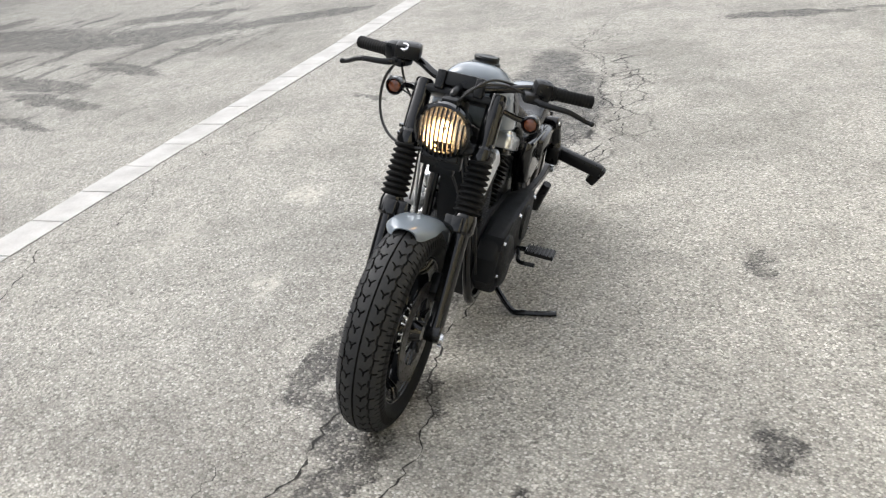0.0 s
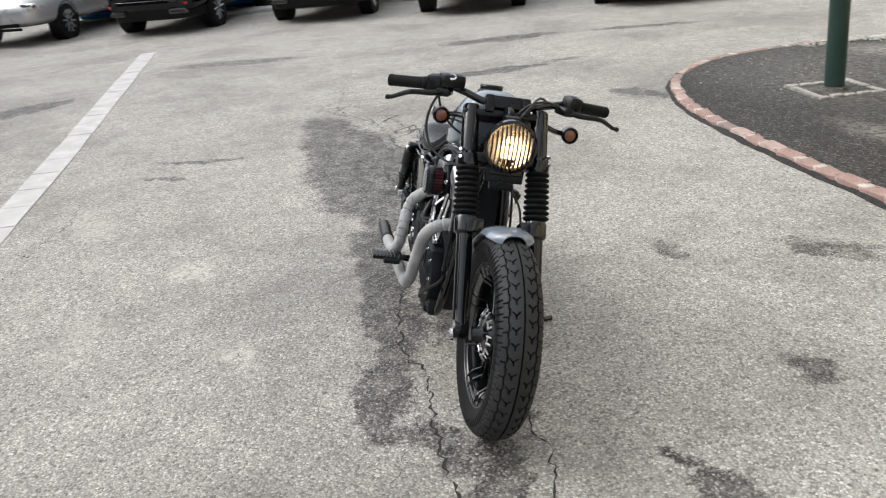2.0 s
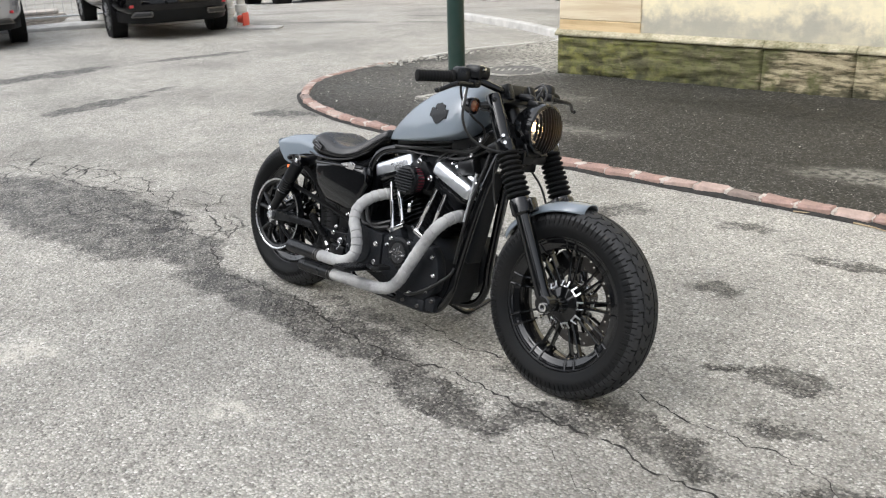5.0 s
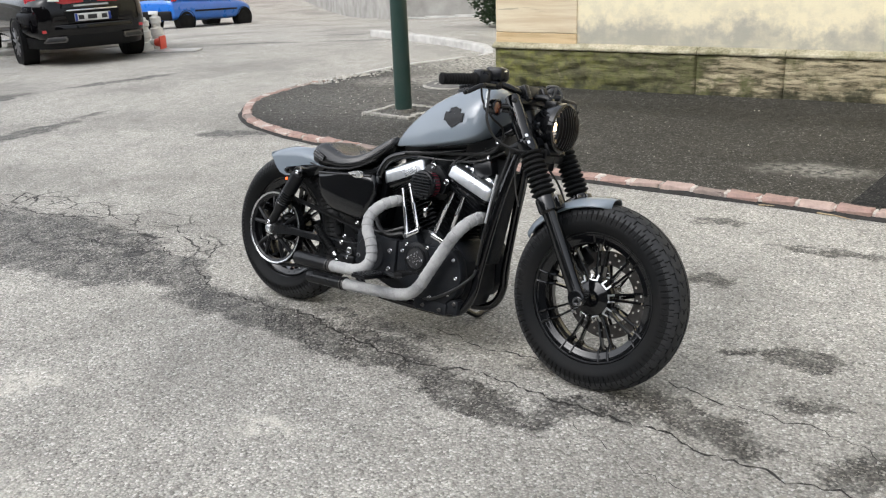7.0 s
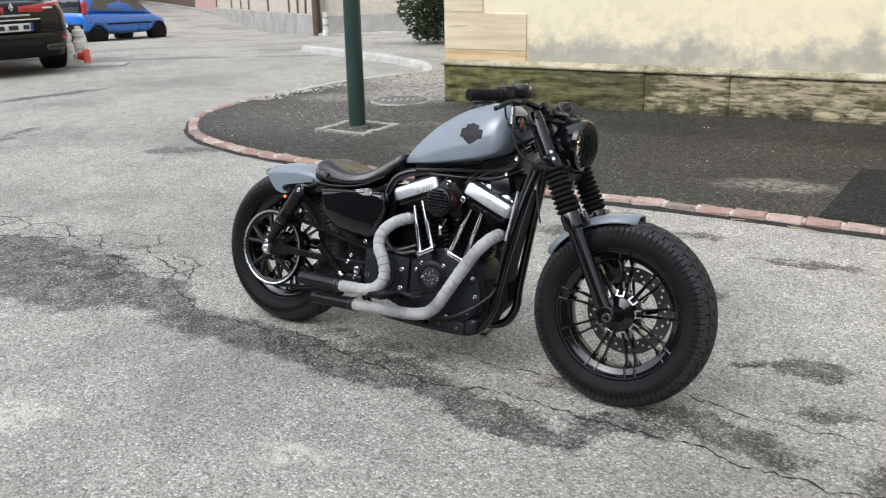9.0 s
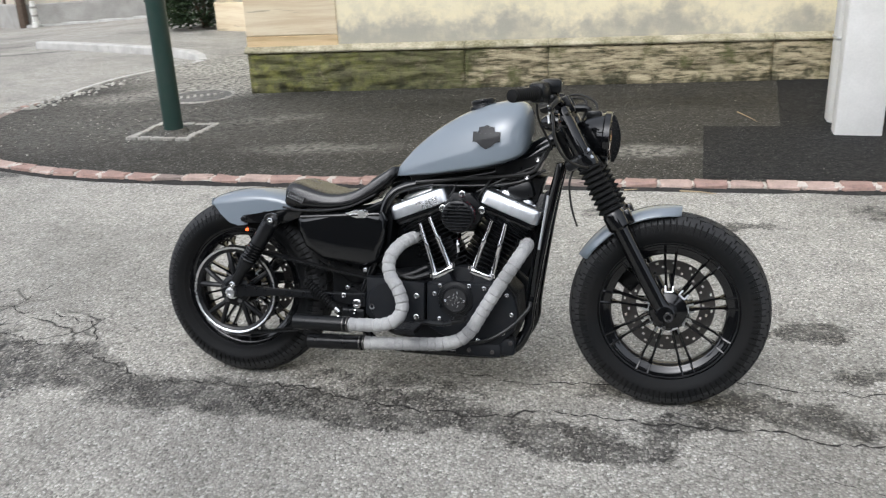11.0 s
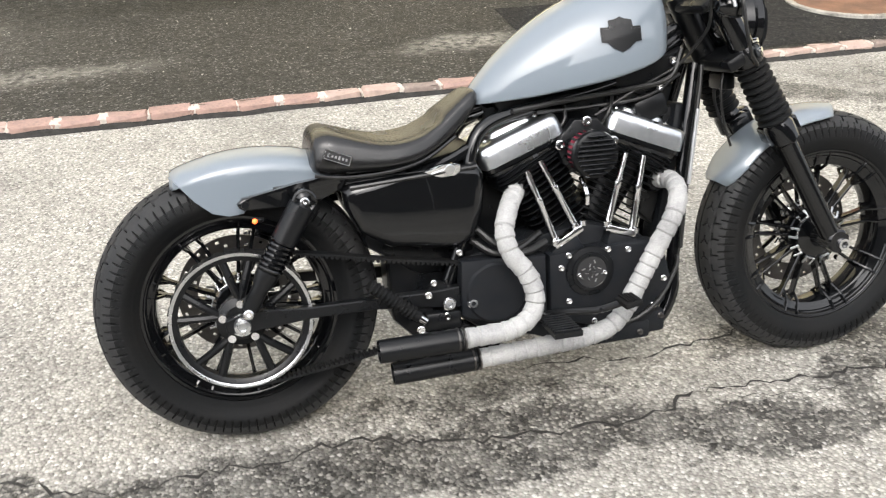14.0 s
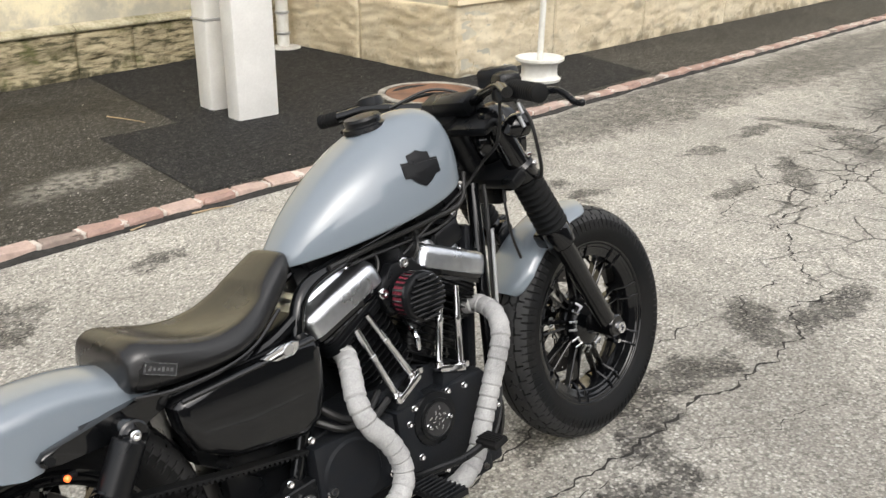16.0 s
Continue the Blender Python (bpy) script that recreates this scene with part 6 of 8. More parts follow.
def build_rear_fender():
    """Chopped rear mudguard: a rounded shell whose skirts reach down beside the tyre."""
    bm = B()
    rows = [(-0.120, 0.648, 0.645, 0.055), (-0.112, 0.654, 0.640, 0.080), (-0.095, 0.660, 0.622, 0.089), (-0.07, 0.668, 0.592, 0.093), (-0.035, 0.677, 0.562, 0.095), (0.0, 0.683, 0.553, 0.096), (0.03, 0.686, 0.556, 0.096), (0.055, 0.687, 0.585, 0.096),
            (0.10, 0.686, 0.590, 0.096), (0.15, 0.680, 0.590, 0.095), (0.20, 0.668, 0.590, 0.093), (0.25, 0.645, 0.585, 0.09)]
    rings = []
    for x, zt, zb, w in rows:
        outer, inner = [], []
        m = 18
        for k in range(m + 1):
            v = -1 + 2 * k / m
            a = abs(v)
            if a < 0.6:
                y, z = w * math.sin(a / 0.6 * math.pi / 2), None
                z = zt - 0.035 * (1 - math.cos(a / 0.6 * math.pi / 2))
            else:
                y = w
                z = max(zb, 0.0) + (zt - 0.035 - zb) * (1 - (a - 0.6) / 0.4)
            y = math.copysign(y, v)
            outer.append((x, y, z))
            inner.append((x + 0.002, y * 0.955, z - (0.004 if a < 0.6 else 0)))
        rings.append(outer + inner[::-1])
    loft(bm, rings)
    part("rear_fender", bm, M_TANK, bike, "bobbed grey painted rear mudguard")
    for s in (-1, 1):
        bm = B()
        ol = [(0.018, 0.582), (0.022, 0.572), (0.034, 0.566), (0.05, 0.567), (0.12, 0.574), (0.17, 0.562), (0.2, 0.575), (0.25, 0.592), (0.262, 0.62), (0.20, 0.622), (0.15, 0.616), (0.06, 0.598), (0.03, 0.594)]
        slab(bm, ol, s * 0.100, s * 0.122, 0.006)
        part("fender_strut", bm, M_GLOSS, bike, "gloss black mudguard strut")
        part("strut_bolt", lathe(B(), (0.036, s * 0.122, 0.58), (0, s, 0), [(0, 0.009), (0.006, 0.008), (0.006, 0.0)], 12), M_SATIN, bike)
    bm = B()
    box(bm, (0.06, -0.125, 0.545), (0.022, 0.012, 0.008), 0.002)
    mk = part("marker_holder", bm, M_SATIN, bike)
    bm = B()
    bmesh.ops.create_uvsphere(bm, u_segments=10, v_segments=6, radius=0.006, matrix=Matrix.Translation((0.052, -0.134, 0.545)))
    part("marker_light", bm, M_GLOW, mk, "small glowing orange marker light")


build_rear_fender()


def section_loft(rows, m, shape):
    """rows of (x, bottom, top, half width); shape gives (y, z) of unit cross-sections."""
    bm = B()
    pts = [Vector((r[1], r[2], r[3])) for r in rows]
    xs = [r[0] for r in rows]
    fine = spline([(x, p.x, p.y) for x, p in zip(xs, pts)], 5)
    wid = spline([(x, p.z, 0) for x, p in zip(xs, pts)], 5)
    rings = []
    for q, w in zip(fine, wid):
        rings.append([(q.x, w.y * y, q.y + (q.z - q.y) * z) for y, z in shape])
    loft(bm, rings)
    return bm


def build_tank():
    shape = []
    m = 36
    for k in range(m):
        a = 2 * math.pi * k / m - math.pi / 2
        y, z = math.cos(a), math.sin(a)
        y = math.copysign(abs(y) ** 0.72, y)
        z2 = 0.5 + 0.5 * math.copysign(abs(z) ** (0.85 if z > 0 else 0.55), z)
        if z > 0:
            y *= 1 - 0.06 * z ** 2
        shape.append((y, 0.09 + (z2 - 0.5) * 1.82 if z > 0 else 0.09 + (z2 - 0.5) * 0.18))
    rows = [(0.572, 0.748, 0.760, 0.02), (0.580, 0.745, 0.775, 0.042), (0.605, 0.745, 0.806, 0.062), (0.65, 0.748, 0.853, 0.082), (0.72, 0.754, 0.909, 0.104), (0.80, 0.765, 0.957, 0.124), (0.88, 0.778, 0.991, 0.136),
            (0.95, 0.795, 1.008, 0.140), (1.0, 0.812, 1.010, 0.134), (1.03, 0.832, 0.998, 0.118), (1.046, 0.862, 0.972, 0.088), (1.050, 0.89, 0.945, 0.05)]
    bm = section_loft(rows, m, shape)
    skin = BVHTree.FromBMesh(bm)
    t = part("fuel_tank", bm, M_TANK, bike, "teardrop fuel tank in glossy grey paint", smooth="all")
    bm = lathe(B(), (0.878, 0.0, 0.982), (-0.16, 0, 1), [(0, 0.05), (0.010, 0.048), (0.013, 0.042), (0.016, 0.041), (0.024, 0.043), (0.030, 0.040), (0.032, 0.03), (0.032, 0.0)], 36)
    part("fuel_cap", bm, M_SATIN, t, "black fuel cap")
    # badge: a shield crossed by a bar
    for s in (-1, 1):
        shield = [(-0.030, 0.034), (-0.012, 0.037), (0.0, 0.042), (0.012, 0.037), (0.030, 0.034), (0.031, 0.018), (0.053, 0.018), (0.053, -0.018), (0.037, -0.020), (0.020, -0.034), (0.0, -0.044), (-0.020, -0.034), (-0.037, -0.020), (-0.053, -0.018), (-0.053, 0.018), (-0.031, 0.018)]
        plate = [(-0.049, 0.013), (0.049, 0.013), (0.049, -0.013), (-0.049, -0.013)]
        em = None
        for ol, lift in ((shield, 0.0032), (plate, 0.0045)):
            bm = slab(B(), ol, -lift, lift, 0.0)
            bmesh.ops.triangulate(bm, faces=bm.faces[:])
            bmesh.ops.subdivide_edges(bm, edges=bm.edges[:], cuts=4, use_grid_fill=True)
            for v in bm.verts:
                x, z = 0.911 + v.co.x * 0.88, 0.888 + v.co.z * 0.92
                hit = skin.ray_cast(Vector((x, s * 0.4, z)), Vector((0, -s, 0)))[0]
                v.co = Vector((x, hit.y + v.co.y, z))
            em = part("emblem" if em is None else "emblem_bar", bm, M_SATIN, t if em is None else em, "black shield-shaped emblem" if em is None else "", smooth=False)


build_tank()


def build_seat():
    m = 28
    shape = []
    for k in range(m):
        a = 2 * math.pi * k / m - math.pi / 2
        y, z = math.cos(a), math.sin(a)
        y = math.copysign(abs(y) ** 0.5, y)
        z = math.copysign(abs(z) ** 0.62, z)
        shape.append((y * (1 - 0.06 * (z > 0)), 0.5 + 0.5 * z))
    rows = [(0.184, 0.640, 0.668, 0.09), (0.192, 0.628, 0.703, 0.12), (0.205, 0.622, 0.718, 0.132), (0.23, 0.618, 0.722, 0.138), (0.262, 0.617, 0.714, 0.14), (0.30, 0.618, 0.702, 0.142), (0.35, 0.62, 0.690, 0.142), (0.40, 0.626, 0.690, 0.138),
            (0.45, 0.638, 0.704, 0.124), (0.50, 0.664, 0.737, 0.104), (0.54, 0.695, 0.765, 0.088), (0.565, 0.722, 0.780, 0.078), (0.58, 0.742, 0.782, 0.066), (0.588, 0.758, 0.775, 0.045)]
    bm = section_loft(rows, m, shape)
    for v in bm.verts:
        # dished middle, raised edges, and a rear corner that climbs
        if v.co.z > 0.66 and abs(v.co.y) < 0.1 and v.co.x < 0.5:
            v.co.z -= 0.014 * (1 - (v.co.y / 0.1) ** 2) * max(0.0, min(1, (v.co.x - 0.22) / 0.08))
    s = part("seat", bm, M_LEATHER, bike, "low solo seat in padded black leather", smooth="all")
    bm = B()
    box(bm, (0, 0, 0), (0.074, 0.003, 0.027), 0.001, seg=1)
    tag = part("maker_tag", bm, M_TAG, s, "small sewn tag with a pale border", m=pose(0.242, -0.1415, 0.668, -4, 22, 0) @ Matrix.Scale(0.84, 4))
    bm = B()
    for z in (-0.012, 0.012):
        box(bm, (0, -0.0022, z), (0.070, 0.0012, 0.0014))
    for x in (-0.0345, 0.0345):
        box(bm, (x, -0.0022, 0), (0.0014, 0.0012, 0.024))
    part("tag_border", bm, M_ALU, tag)
    bm = B()
    for k in range(6):
        box(bm, (-0.024 + k * 0.0096, -0.002, 0.0), (0.0055, 0.0015, 0.010 if k in (0, 3) else 0.007))
    part("tag_bars", bm, M_ALU, tag)
    bm = tube(B(), [(0.19, -0.132, 0.63), (0.26, -0.142, 0.622), (0.36, -0.141, 0.626), (0.44, -0.124, 0.642), (0.52, -0.094, 0.683)], 0.004, 6)
    part("piping", bm, M_LEATHER, s)


build_seat()


def build_frame():
    bm = B()
    for s in (-1, 1):
        tube(bm, [(1.15, s * 0.03, 0.80), (1.12, s * 0.055, 0.66), (1.092, s * 0.075, 0.49), (1.068, s * 0.09, 0.32), (1.062, s * 0.10, 0.25), (1.03, s * 0.105, 0.185), (0.97, s * 0.105, 0.155), (0.85, s * 0.105, 0.148), (0.6, s * 0.10, 0.15), (0.5, s * 0.10, 0.18), (0.46, s * 0.10, 0.3)], 0.0165, 12, 6)
        tube(bm, [(1.11, s * 0.02, 0.86), (0.95, s * 0.04, 0.775), (0.75, s * 0.055, 0.735), (0.62, s * 0.075, 0.71), (0.565, s * 0.09, 0.67), (0.54, s * 0.1, 0.58), (0.525, s * 0.105, 0.46), (0.47, s * 0.105, 0.32)], 0.0165, 12, 6)
        tube(bm, [(0.57, s * 0.09, 0.66), (0.45, s * 0.1, 0.615), (0.25, s * 0.1, 0.605), (0.1, s * 0.098, 0.595)], 0.014, 10, 5)
    tube(bm, [(1.12, 0, 0.88), (0.95, 0, 0.80), (0.7, 0, 0.755), (0.55, 0, 0.72)], 0.026, 12, 5)
    part("frame", bm, M_GLOSS, bike, "gloss black tubular steel frame")
    bm = B()
    slab(bm, [(1.10, 0.845), (1.07, 0.77), (1.05, 0.735), (1.0, 0.735), (0.93, 0.76), (0.93, 0.79), (1.02, 0.81)], -0.06, 0.06, 0.006)
    part("neck_gusset", bm, M_SATIN, bike)
    for x, y, z in ((1.075, -0.064, 0.815), (1.04, -0.064, 0.755)):
        part("frame_bolt", lathe(B(), (x, y + 0.002, z), (0, -1, 0), [(0, 0.011), (0.008, 0.010), (0.008, 0.005), (0.005, 0.0)], 14), M_CHROME, bike)
    for s in (-1, 1):
        bm = B()
        rings = []
        for x, zc, h in ((-0.035, 0.32, 0.014), (0.0, 0.322, 0.024), (0.05, 0.326, 0.022), (0.15, 0.328, 0.013), (0.3, 0.324, 0.013), (0.42, 0.318, 0.018), (0.5, 0.316, 0.026)):
            y0, y1 = s * (0.135 if x < 0.2 else 0.115), s * (0.158 if x < 0.2 else 0.145)
            rings.append([(x, y0, zc - h), (x, y1, zc - h), (x, y1, zc + h), (x, y0, zc + h)])
        loft(bm, rings)
        bmesh.ops.bevel(bm, geom=bm.edges[:], offset=0.003, segments=1, affect="EDGES")
        sw = part("swingarm", bm, M_SATIN, bike, "black steel swingarm")
        part("axle_nut", lathe(B(), (0, s * 0.152, 0.32), (0, s, 0), [(0, 0.026), (0.004, 0.026), (0.005, 0.019), (0.02, 0.018), (0.022, 0.010), (0.014, 0.009), (0.014, 0.0)], 20), M_ALU, sw, "bright axle nut")
        # shock
        a, b = Vector((0.016, s * 0.168, 0.352)), Vector((0.16, s * 0.160, 0.585))
        t = (b - a).normalized()
        L = (b - a).length
        sh = part("shock_absorber", lathe(B(), a, t, [(0, 0.012), (0.01, 0.0185), (0.06, 0.0185), (0.085, 0.026), (0.1, 0.027), (0.105, 0.02), (0.17, 0.02), (0.172, 0.0285), (0.262, 0.0285), (0.27, 0.016), (L, 0.012)], 24), M_SATIN, bike, "black rear shock absorber")
        bm = B()
        turns, pts = 6.5, []
        for k in range(int(turns * 12) + 1):
            th = 2 * math.pi * k / 12
            u = t.orthogonal().normalized()
            w = t.cross(u)
            pts.append(a + t * (0.1 + 0.075 * k / (turns * 12)) + (u * math.cos(th) + w * math.sin(th)) * 0.026)
        tube(bm, pts, 0.0045, 7, 1, smooth=False)
        part("coil_spring", bm, M_GLOSS, sh)
        for q, r in ((b, 0.0105), (a, 0.0115)):
            part("mount_bolt", lathe(B(), q + Vector((0, s * 0.006, 0)), (0, s, 0), [(0, r), (0.014, r), (0.017, r - 0.003), (0.017, 0.004), (0.013, 0.0)], 18), M_CHROME, sh, "chrome mount bolt")
        part("mount_boss", lathe(B(), b + Vector((0, s * -0.06, 0)), (0, s, 0), [(0, 0.02), (0.062, 0.027), (0.072, 0.027), (0.075, 0.023), (0.07, 0.013)], 20), M_GLOSS, sh)
    bm = tube(B(), [(0.47, -0.11, 0.29), (0.47, 0.11, 0.29)], 0.03, 14)
    part("swingarm_pivot", bm, M_SATIN, bike)


build_frame()


def bolt(parent, x, y, z, r=0.008, s=-1, material=None):
    part("bolt", lathe(B(), (x, y, z), (0, s, 0), [(0, r * 1.25), (0.003, r * 1.25), (0.004, r), (0.009, r * 0.95), (0.009, r * 0.5), (0.006, r * 0.45), (0.006, 0.0)], 12), material or M_CHROME, parent)


def fin_ring(c, ax, lx, ly, r, n=5):
    """A rounded rectangle square to the axis ax."""
    t = Vector(ax).normalized()
    e1 = Vector((t.z, 0, -t.x))
    e2 = Vector((0, 1, 0))
    out = []
    for cx, cy, a0 in ((1, 1, 0), (-1, 1, 90), (-1, -1, 180), (1, -1, 270)):
        for k in range(n):
            a = radians(a0 + 90 * k / (n - 1))
            out.append(Vector(c) + e1 * (cx * (lx - r) + r * math.cos(a)) + e2 * (cy * (ly - r) + r * math.sin(a)))
    return out


def build_engine():
    # crankcase and right-hand covers
    bm = B()
    slab(bm, [(0.50, 0.40), (0.49, 0.26), (0.56, 0.21), (0.72, 0.17), (0.90, 0.155), (1.0, 0.175), (1.03, 0.25), (1.02, 0.36), (0.96, 0.42), (0.83, 0.45), (0.70, 0.43)], -0.105, 0.10, 0.02)
    case = part("crankcase", bm, M_CASE, bike, "black crinkle-finish crankcase")
    bm = B()
    slab(bm, [(0.503, 0.402), (0.500, 0.268), (0.525, 0.252), (0.60, 0.245), (0.712, 0.243), (0.712, 0.392), (0.60, 0.399)], -0.150, -0.10, 0.010)
    sc = part("sprocket_cover", bm, M_CASE, bike, "black sprocket cover")
    part("cover_bulge", lathe(B(), (0.585, -0.148, 0.318), (0, -1, 0), [(0, 0.075), (0.008, 0.068), (0.010, 0.0)], 36), M_CASE, sc)
    for x, z in ((0.527, 0.30), (0.684, 0.345), (0.684, 0.272)):
        bolt(sc, x, -0.150, z, 0.008 if x > 0.6 else 0.011)
    bm = B()
    slab(bm, [(0.718, 0.392), (0.718, 0.246), (0.76, 0.218), (0.86, 0.19), (0.97, 0.19), (1.02, 0.24), (1.035, 0.30), (1.02, 0.36), (0.985, 0.40), (0.93, 0.405), (0.87, 0.398), (0.77, 0.394)], -0.150, -0.10, 0.012)
    gc = part("gear_cover", bm, M_CASE, bike, "black ribbed cam gear cover")
    for x, z in ((0.766, 0.386), (0.747, 0.357), (0.765, 0.272), (0.866, 0.390), (0.918, 0.384), (0.995, 0.365), (1.012, 0.30), (0.985, 0.235), (0.90, 0.205), (0.83, 0.214)):
        bolt(gc, x, -0.150, z, 0.0058)
    tc = part("timer_cover", lathe(B(), (0.820, -0.148, 0.342), (0, -1, 0), [(0, 0.062), (0.006, 0.060), (0.009, 0.048), (0.013, 0.047), (0.014, 0.040), (0.0125, 0.038), (0.0125, 0.0)], 40), M_SATIN, gc, "round engraved timer cover")
    part("disc_face", lathe(B(), (0.820, -0.1605, 0.342), (0, -1, 0), [(0, 0.038), (0.0015, 0.0375), (0.0015, 0.0)], 36), M_TAG, tc, "grey engraved disc")
    bm = B()
    for k in range(14):
        a, r = k * 2.4, 0.006 + 0.0018 * k
        box(bm, (0.82 + r * math.cos(a), -0.1625, 0.342 + r * math.sin(a)), (0.009, 0.0008, 0.003), 0, Matrix.Rotation(a, 4, "Y"))
    part("engraving", bm, M_ALU, tc)
    for s in (-1, 1):
        bolt(tc, 0.82 + s * 0.032, -0.162, 0.342 - 0.004, 0.004)
    # oil pump and lower clutter
    bm = B()
    box(bm, (0.90, -0.125, 0.172), (0.16, 0.05, 0.05), 0.012)
    box(bm, (0.99, -0.115, 0.185), (0.07, 0.05, 0.06), 0.012)
    part("oil_pump", bm, M_CASE, bike)
    for x, z in ((0.87, 0.17), (0.95, 0.168), (1.01, 0.2)):
        bolt(bike, x, -0.150 if x < 0.98 else -0.14, z, 0.006, -1, M_STEEL)
    # primary cover on the left
    bm = B()
    slab(bm, [(0.46, 0.40), (0.45, 0.30), (0.50, 0.24), (0.62, 0.22), (0.85, 0.19), (0.98, 0.2), (1.04, 0.27), (1.04, 0.36), (0.98, 0.42), (0.85, 0.43), (0.6, 0.42)], 0.10, 0.185, 0.022, 3)
    pc = part("primary_cover", bm, M_CASE, bike, "black primary drive cover")
    for x, z in ((0.50, 0.39), (0.52, 0.26), (0.70, 0.23), (0.9, 0.21), (1.02, 0.3), (0.97, 0.40), (0.75, 0.415)):
        bolt(pc, x, 0.185, z, 0.008, 1)
    lathe_c = lathe(B(), (0.62, 0.183, 0.33), (0, 1, 0), [(0, 0.07), (0.012, 0.066), (0.014, 0.0)], 36)
    part("clutch_cover", lathe_c, M_CASE, pc)
    part("alternator_cover", lathe(B(), (0.93, 0.18, 0.315), (0, 1, 0), [(0, 0.098), (0.014, 0.094), (0.022, 0.08), (0.026, 0.05), (0.026, 0.0)], 36), M_CASE, pc)
    for k in range(7):
        part("rib", box(B(), (0.99 - 0.012 * k, 0.15, 0.405 - 0.004 * k), (0.006, 0.07, 0.05), 0.002, Matrix.Rotation(radians(-35), 4, "Y"), 1), M_CASE, pc)
    # cylinders with fins, heads and rocker boxes
    for nm, base, top, rock in (("rear_cylinder", Vector((0.795, 0, 0.43)), Vector((0.687, 0, 0.622)), 28), ("front_cylinder", Vector((0.875, 0, 0.43)), Vector((0.985, 0, 0.622)), -26)):
        t = (top - base).normalized()
        L = (top - base).length
        bm = B()
        loft(bm, [fin_ring(base, t, 0.052, 0.058, 0.05), fin_ring(top, t, 0.06, 0.07, 0.05)])
        cyl = part(nm, bm, M_SATIN, bike, "black finned engine cylinder")
        n = 13
        for k in range(n):
            f = (k + 0.6) / (n + 0.4)
            q = base + t * (L * f)
            gx, gy = 0.068 + 0.014 * f, 0.082 + 0.016 * f
            rings = []
            for d, sh in ((-0.0022, 0.0), (-0.001, 0.003), (0.001, 0.003), (0.0022, 0.0)):
                rings.append(fin_ring(q + t * d, t, gx + sh, gy + sh, 0.03))
            bm = B()
            loft(bm, rings)
            part("fin", bm, M_SATIN, cyl)
        # head
        bm = B()
        q = top - t * 0.036
        for k in range(4):
            f = q + t * 0.010 * k
            rings = [fin_ring(f + t * d, t, 0.092 + sh, 0.1 + sh, 0.03) for d, sh in ((-0.0022, 0), (0, 0.004), (0.0028, 0))]
            loft(bm, rings)
        loft(bm, [fin_ring(q - t * 0.005, t, 0.085, 0.09, 0.03), fin_ring(q + t * 0.04, t, 0.088, 0.095, 0.03)])
        part("cylinder_head", bm, M_SATIN, cyl)
        lean = radians(21) * (1 if t.x > 0 else -1)
        t = Vector((math.sin(lean), 0, math.cos(lean)))
        q = top + t * 0.002 + Vector((-0.006 if lean > 0 else 0.0, 0, 0))
        bm = B()
        loft(bm, [fin_ring(q - t * 0.012, t, 0.100, 0.102, 0.02), fin_ring(q - t * 0.004, t, 0.103, 0.105, 0.02), fin_ring(q - t * 0.003, t, 0.099, 0.101, 0.02), fin_ring(q - t * 0.001, t, 0.099, 0.101, 0.02), fin_ring(q, t, 0.104, 0.106, 0.02), fin_ring(q + t * 0.011, t, 0.104, 0.106, 0.02)])
        part("rocker_base", bm, M_GLOSS, cyl, "gloss black lower rocker housing")
        q = q + t * 0.009
        bm = B()
        loft(bm, [fin_ring(q + t * d, t, lx, ly, 0.020) for d, lx, ly in ((0, 0.103, 0.106), (0.003, 0.106, 0.108), (0.030, 0.1055, 0.107), (0.045, 0.104, 0.104), (0.050, 0.101, 0.100), (0.053, 0.095, 0.093), (0.054, 0.080, 0.080))])
        rb = part("rocker_cover", bm, M_ROCK, bike, "polished aluminium rocker cover")
        bm = B()
        e1 = Vector((t.z, 0, -t.x))
        loft(bm, [fin_ring(q + t * 0.048 + Vector((0, 0.02, 0)), t, 0.066, 0.078, 0.02), fin_ring(q + t * 0.064 + Vector((0, 0.02, 0)), t, 0.062, 0.072, 0.02), fin_ring(q + t * 0.067 + Vector((0, 0.02, 0)), t, 0.055, 0.065, 0.02)])
        part("rocker_top", bm, M_ROCK, rb)
        for sx in (-0.07, 0.0, 0.07):
            p = q + t * 0.055 + e1 * sx + Vector((0, -0.045, 0))
            part("rocker_bolt", lathe(B(), p - t * 0.01, t, [(0, 0.008), (0.012, 0.008), (0.013, 0.006), (0.018, 0.0)], 10), M_CHROME, rb)
    # pushrod tubes
    for a, b in (((0.745, -0.128, 0.415), (0.683, -0.108, 0.590)), ((0.796, -0.128, 0.445), (0.716, -0.108, 0.612)), ((0.873, -0.128, 0.438), (0.931, -0.108, 0.610)), ((0.938, -0.128, 0.418), (0.978, -0.108, 0.600))):
        a, b = Vector(a), Vector(b)
        L = (b - a).length
        part("pushrod_tube", lathe(B(), a, b - a, [(0, 0.011), (0.012, 0.011), (0.014, 0.0085), (L * 0.55, 0.0085), (L * 0.56, 0.0095), (L * 0.62, 0.0095), (L * 0.63, 0.0075), (L, 0.0075)], 16), M_CHROME, bike, "chrome pushrod tube")
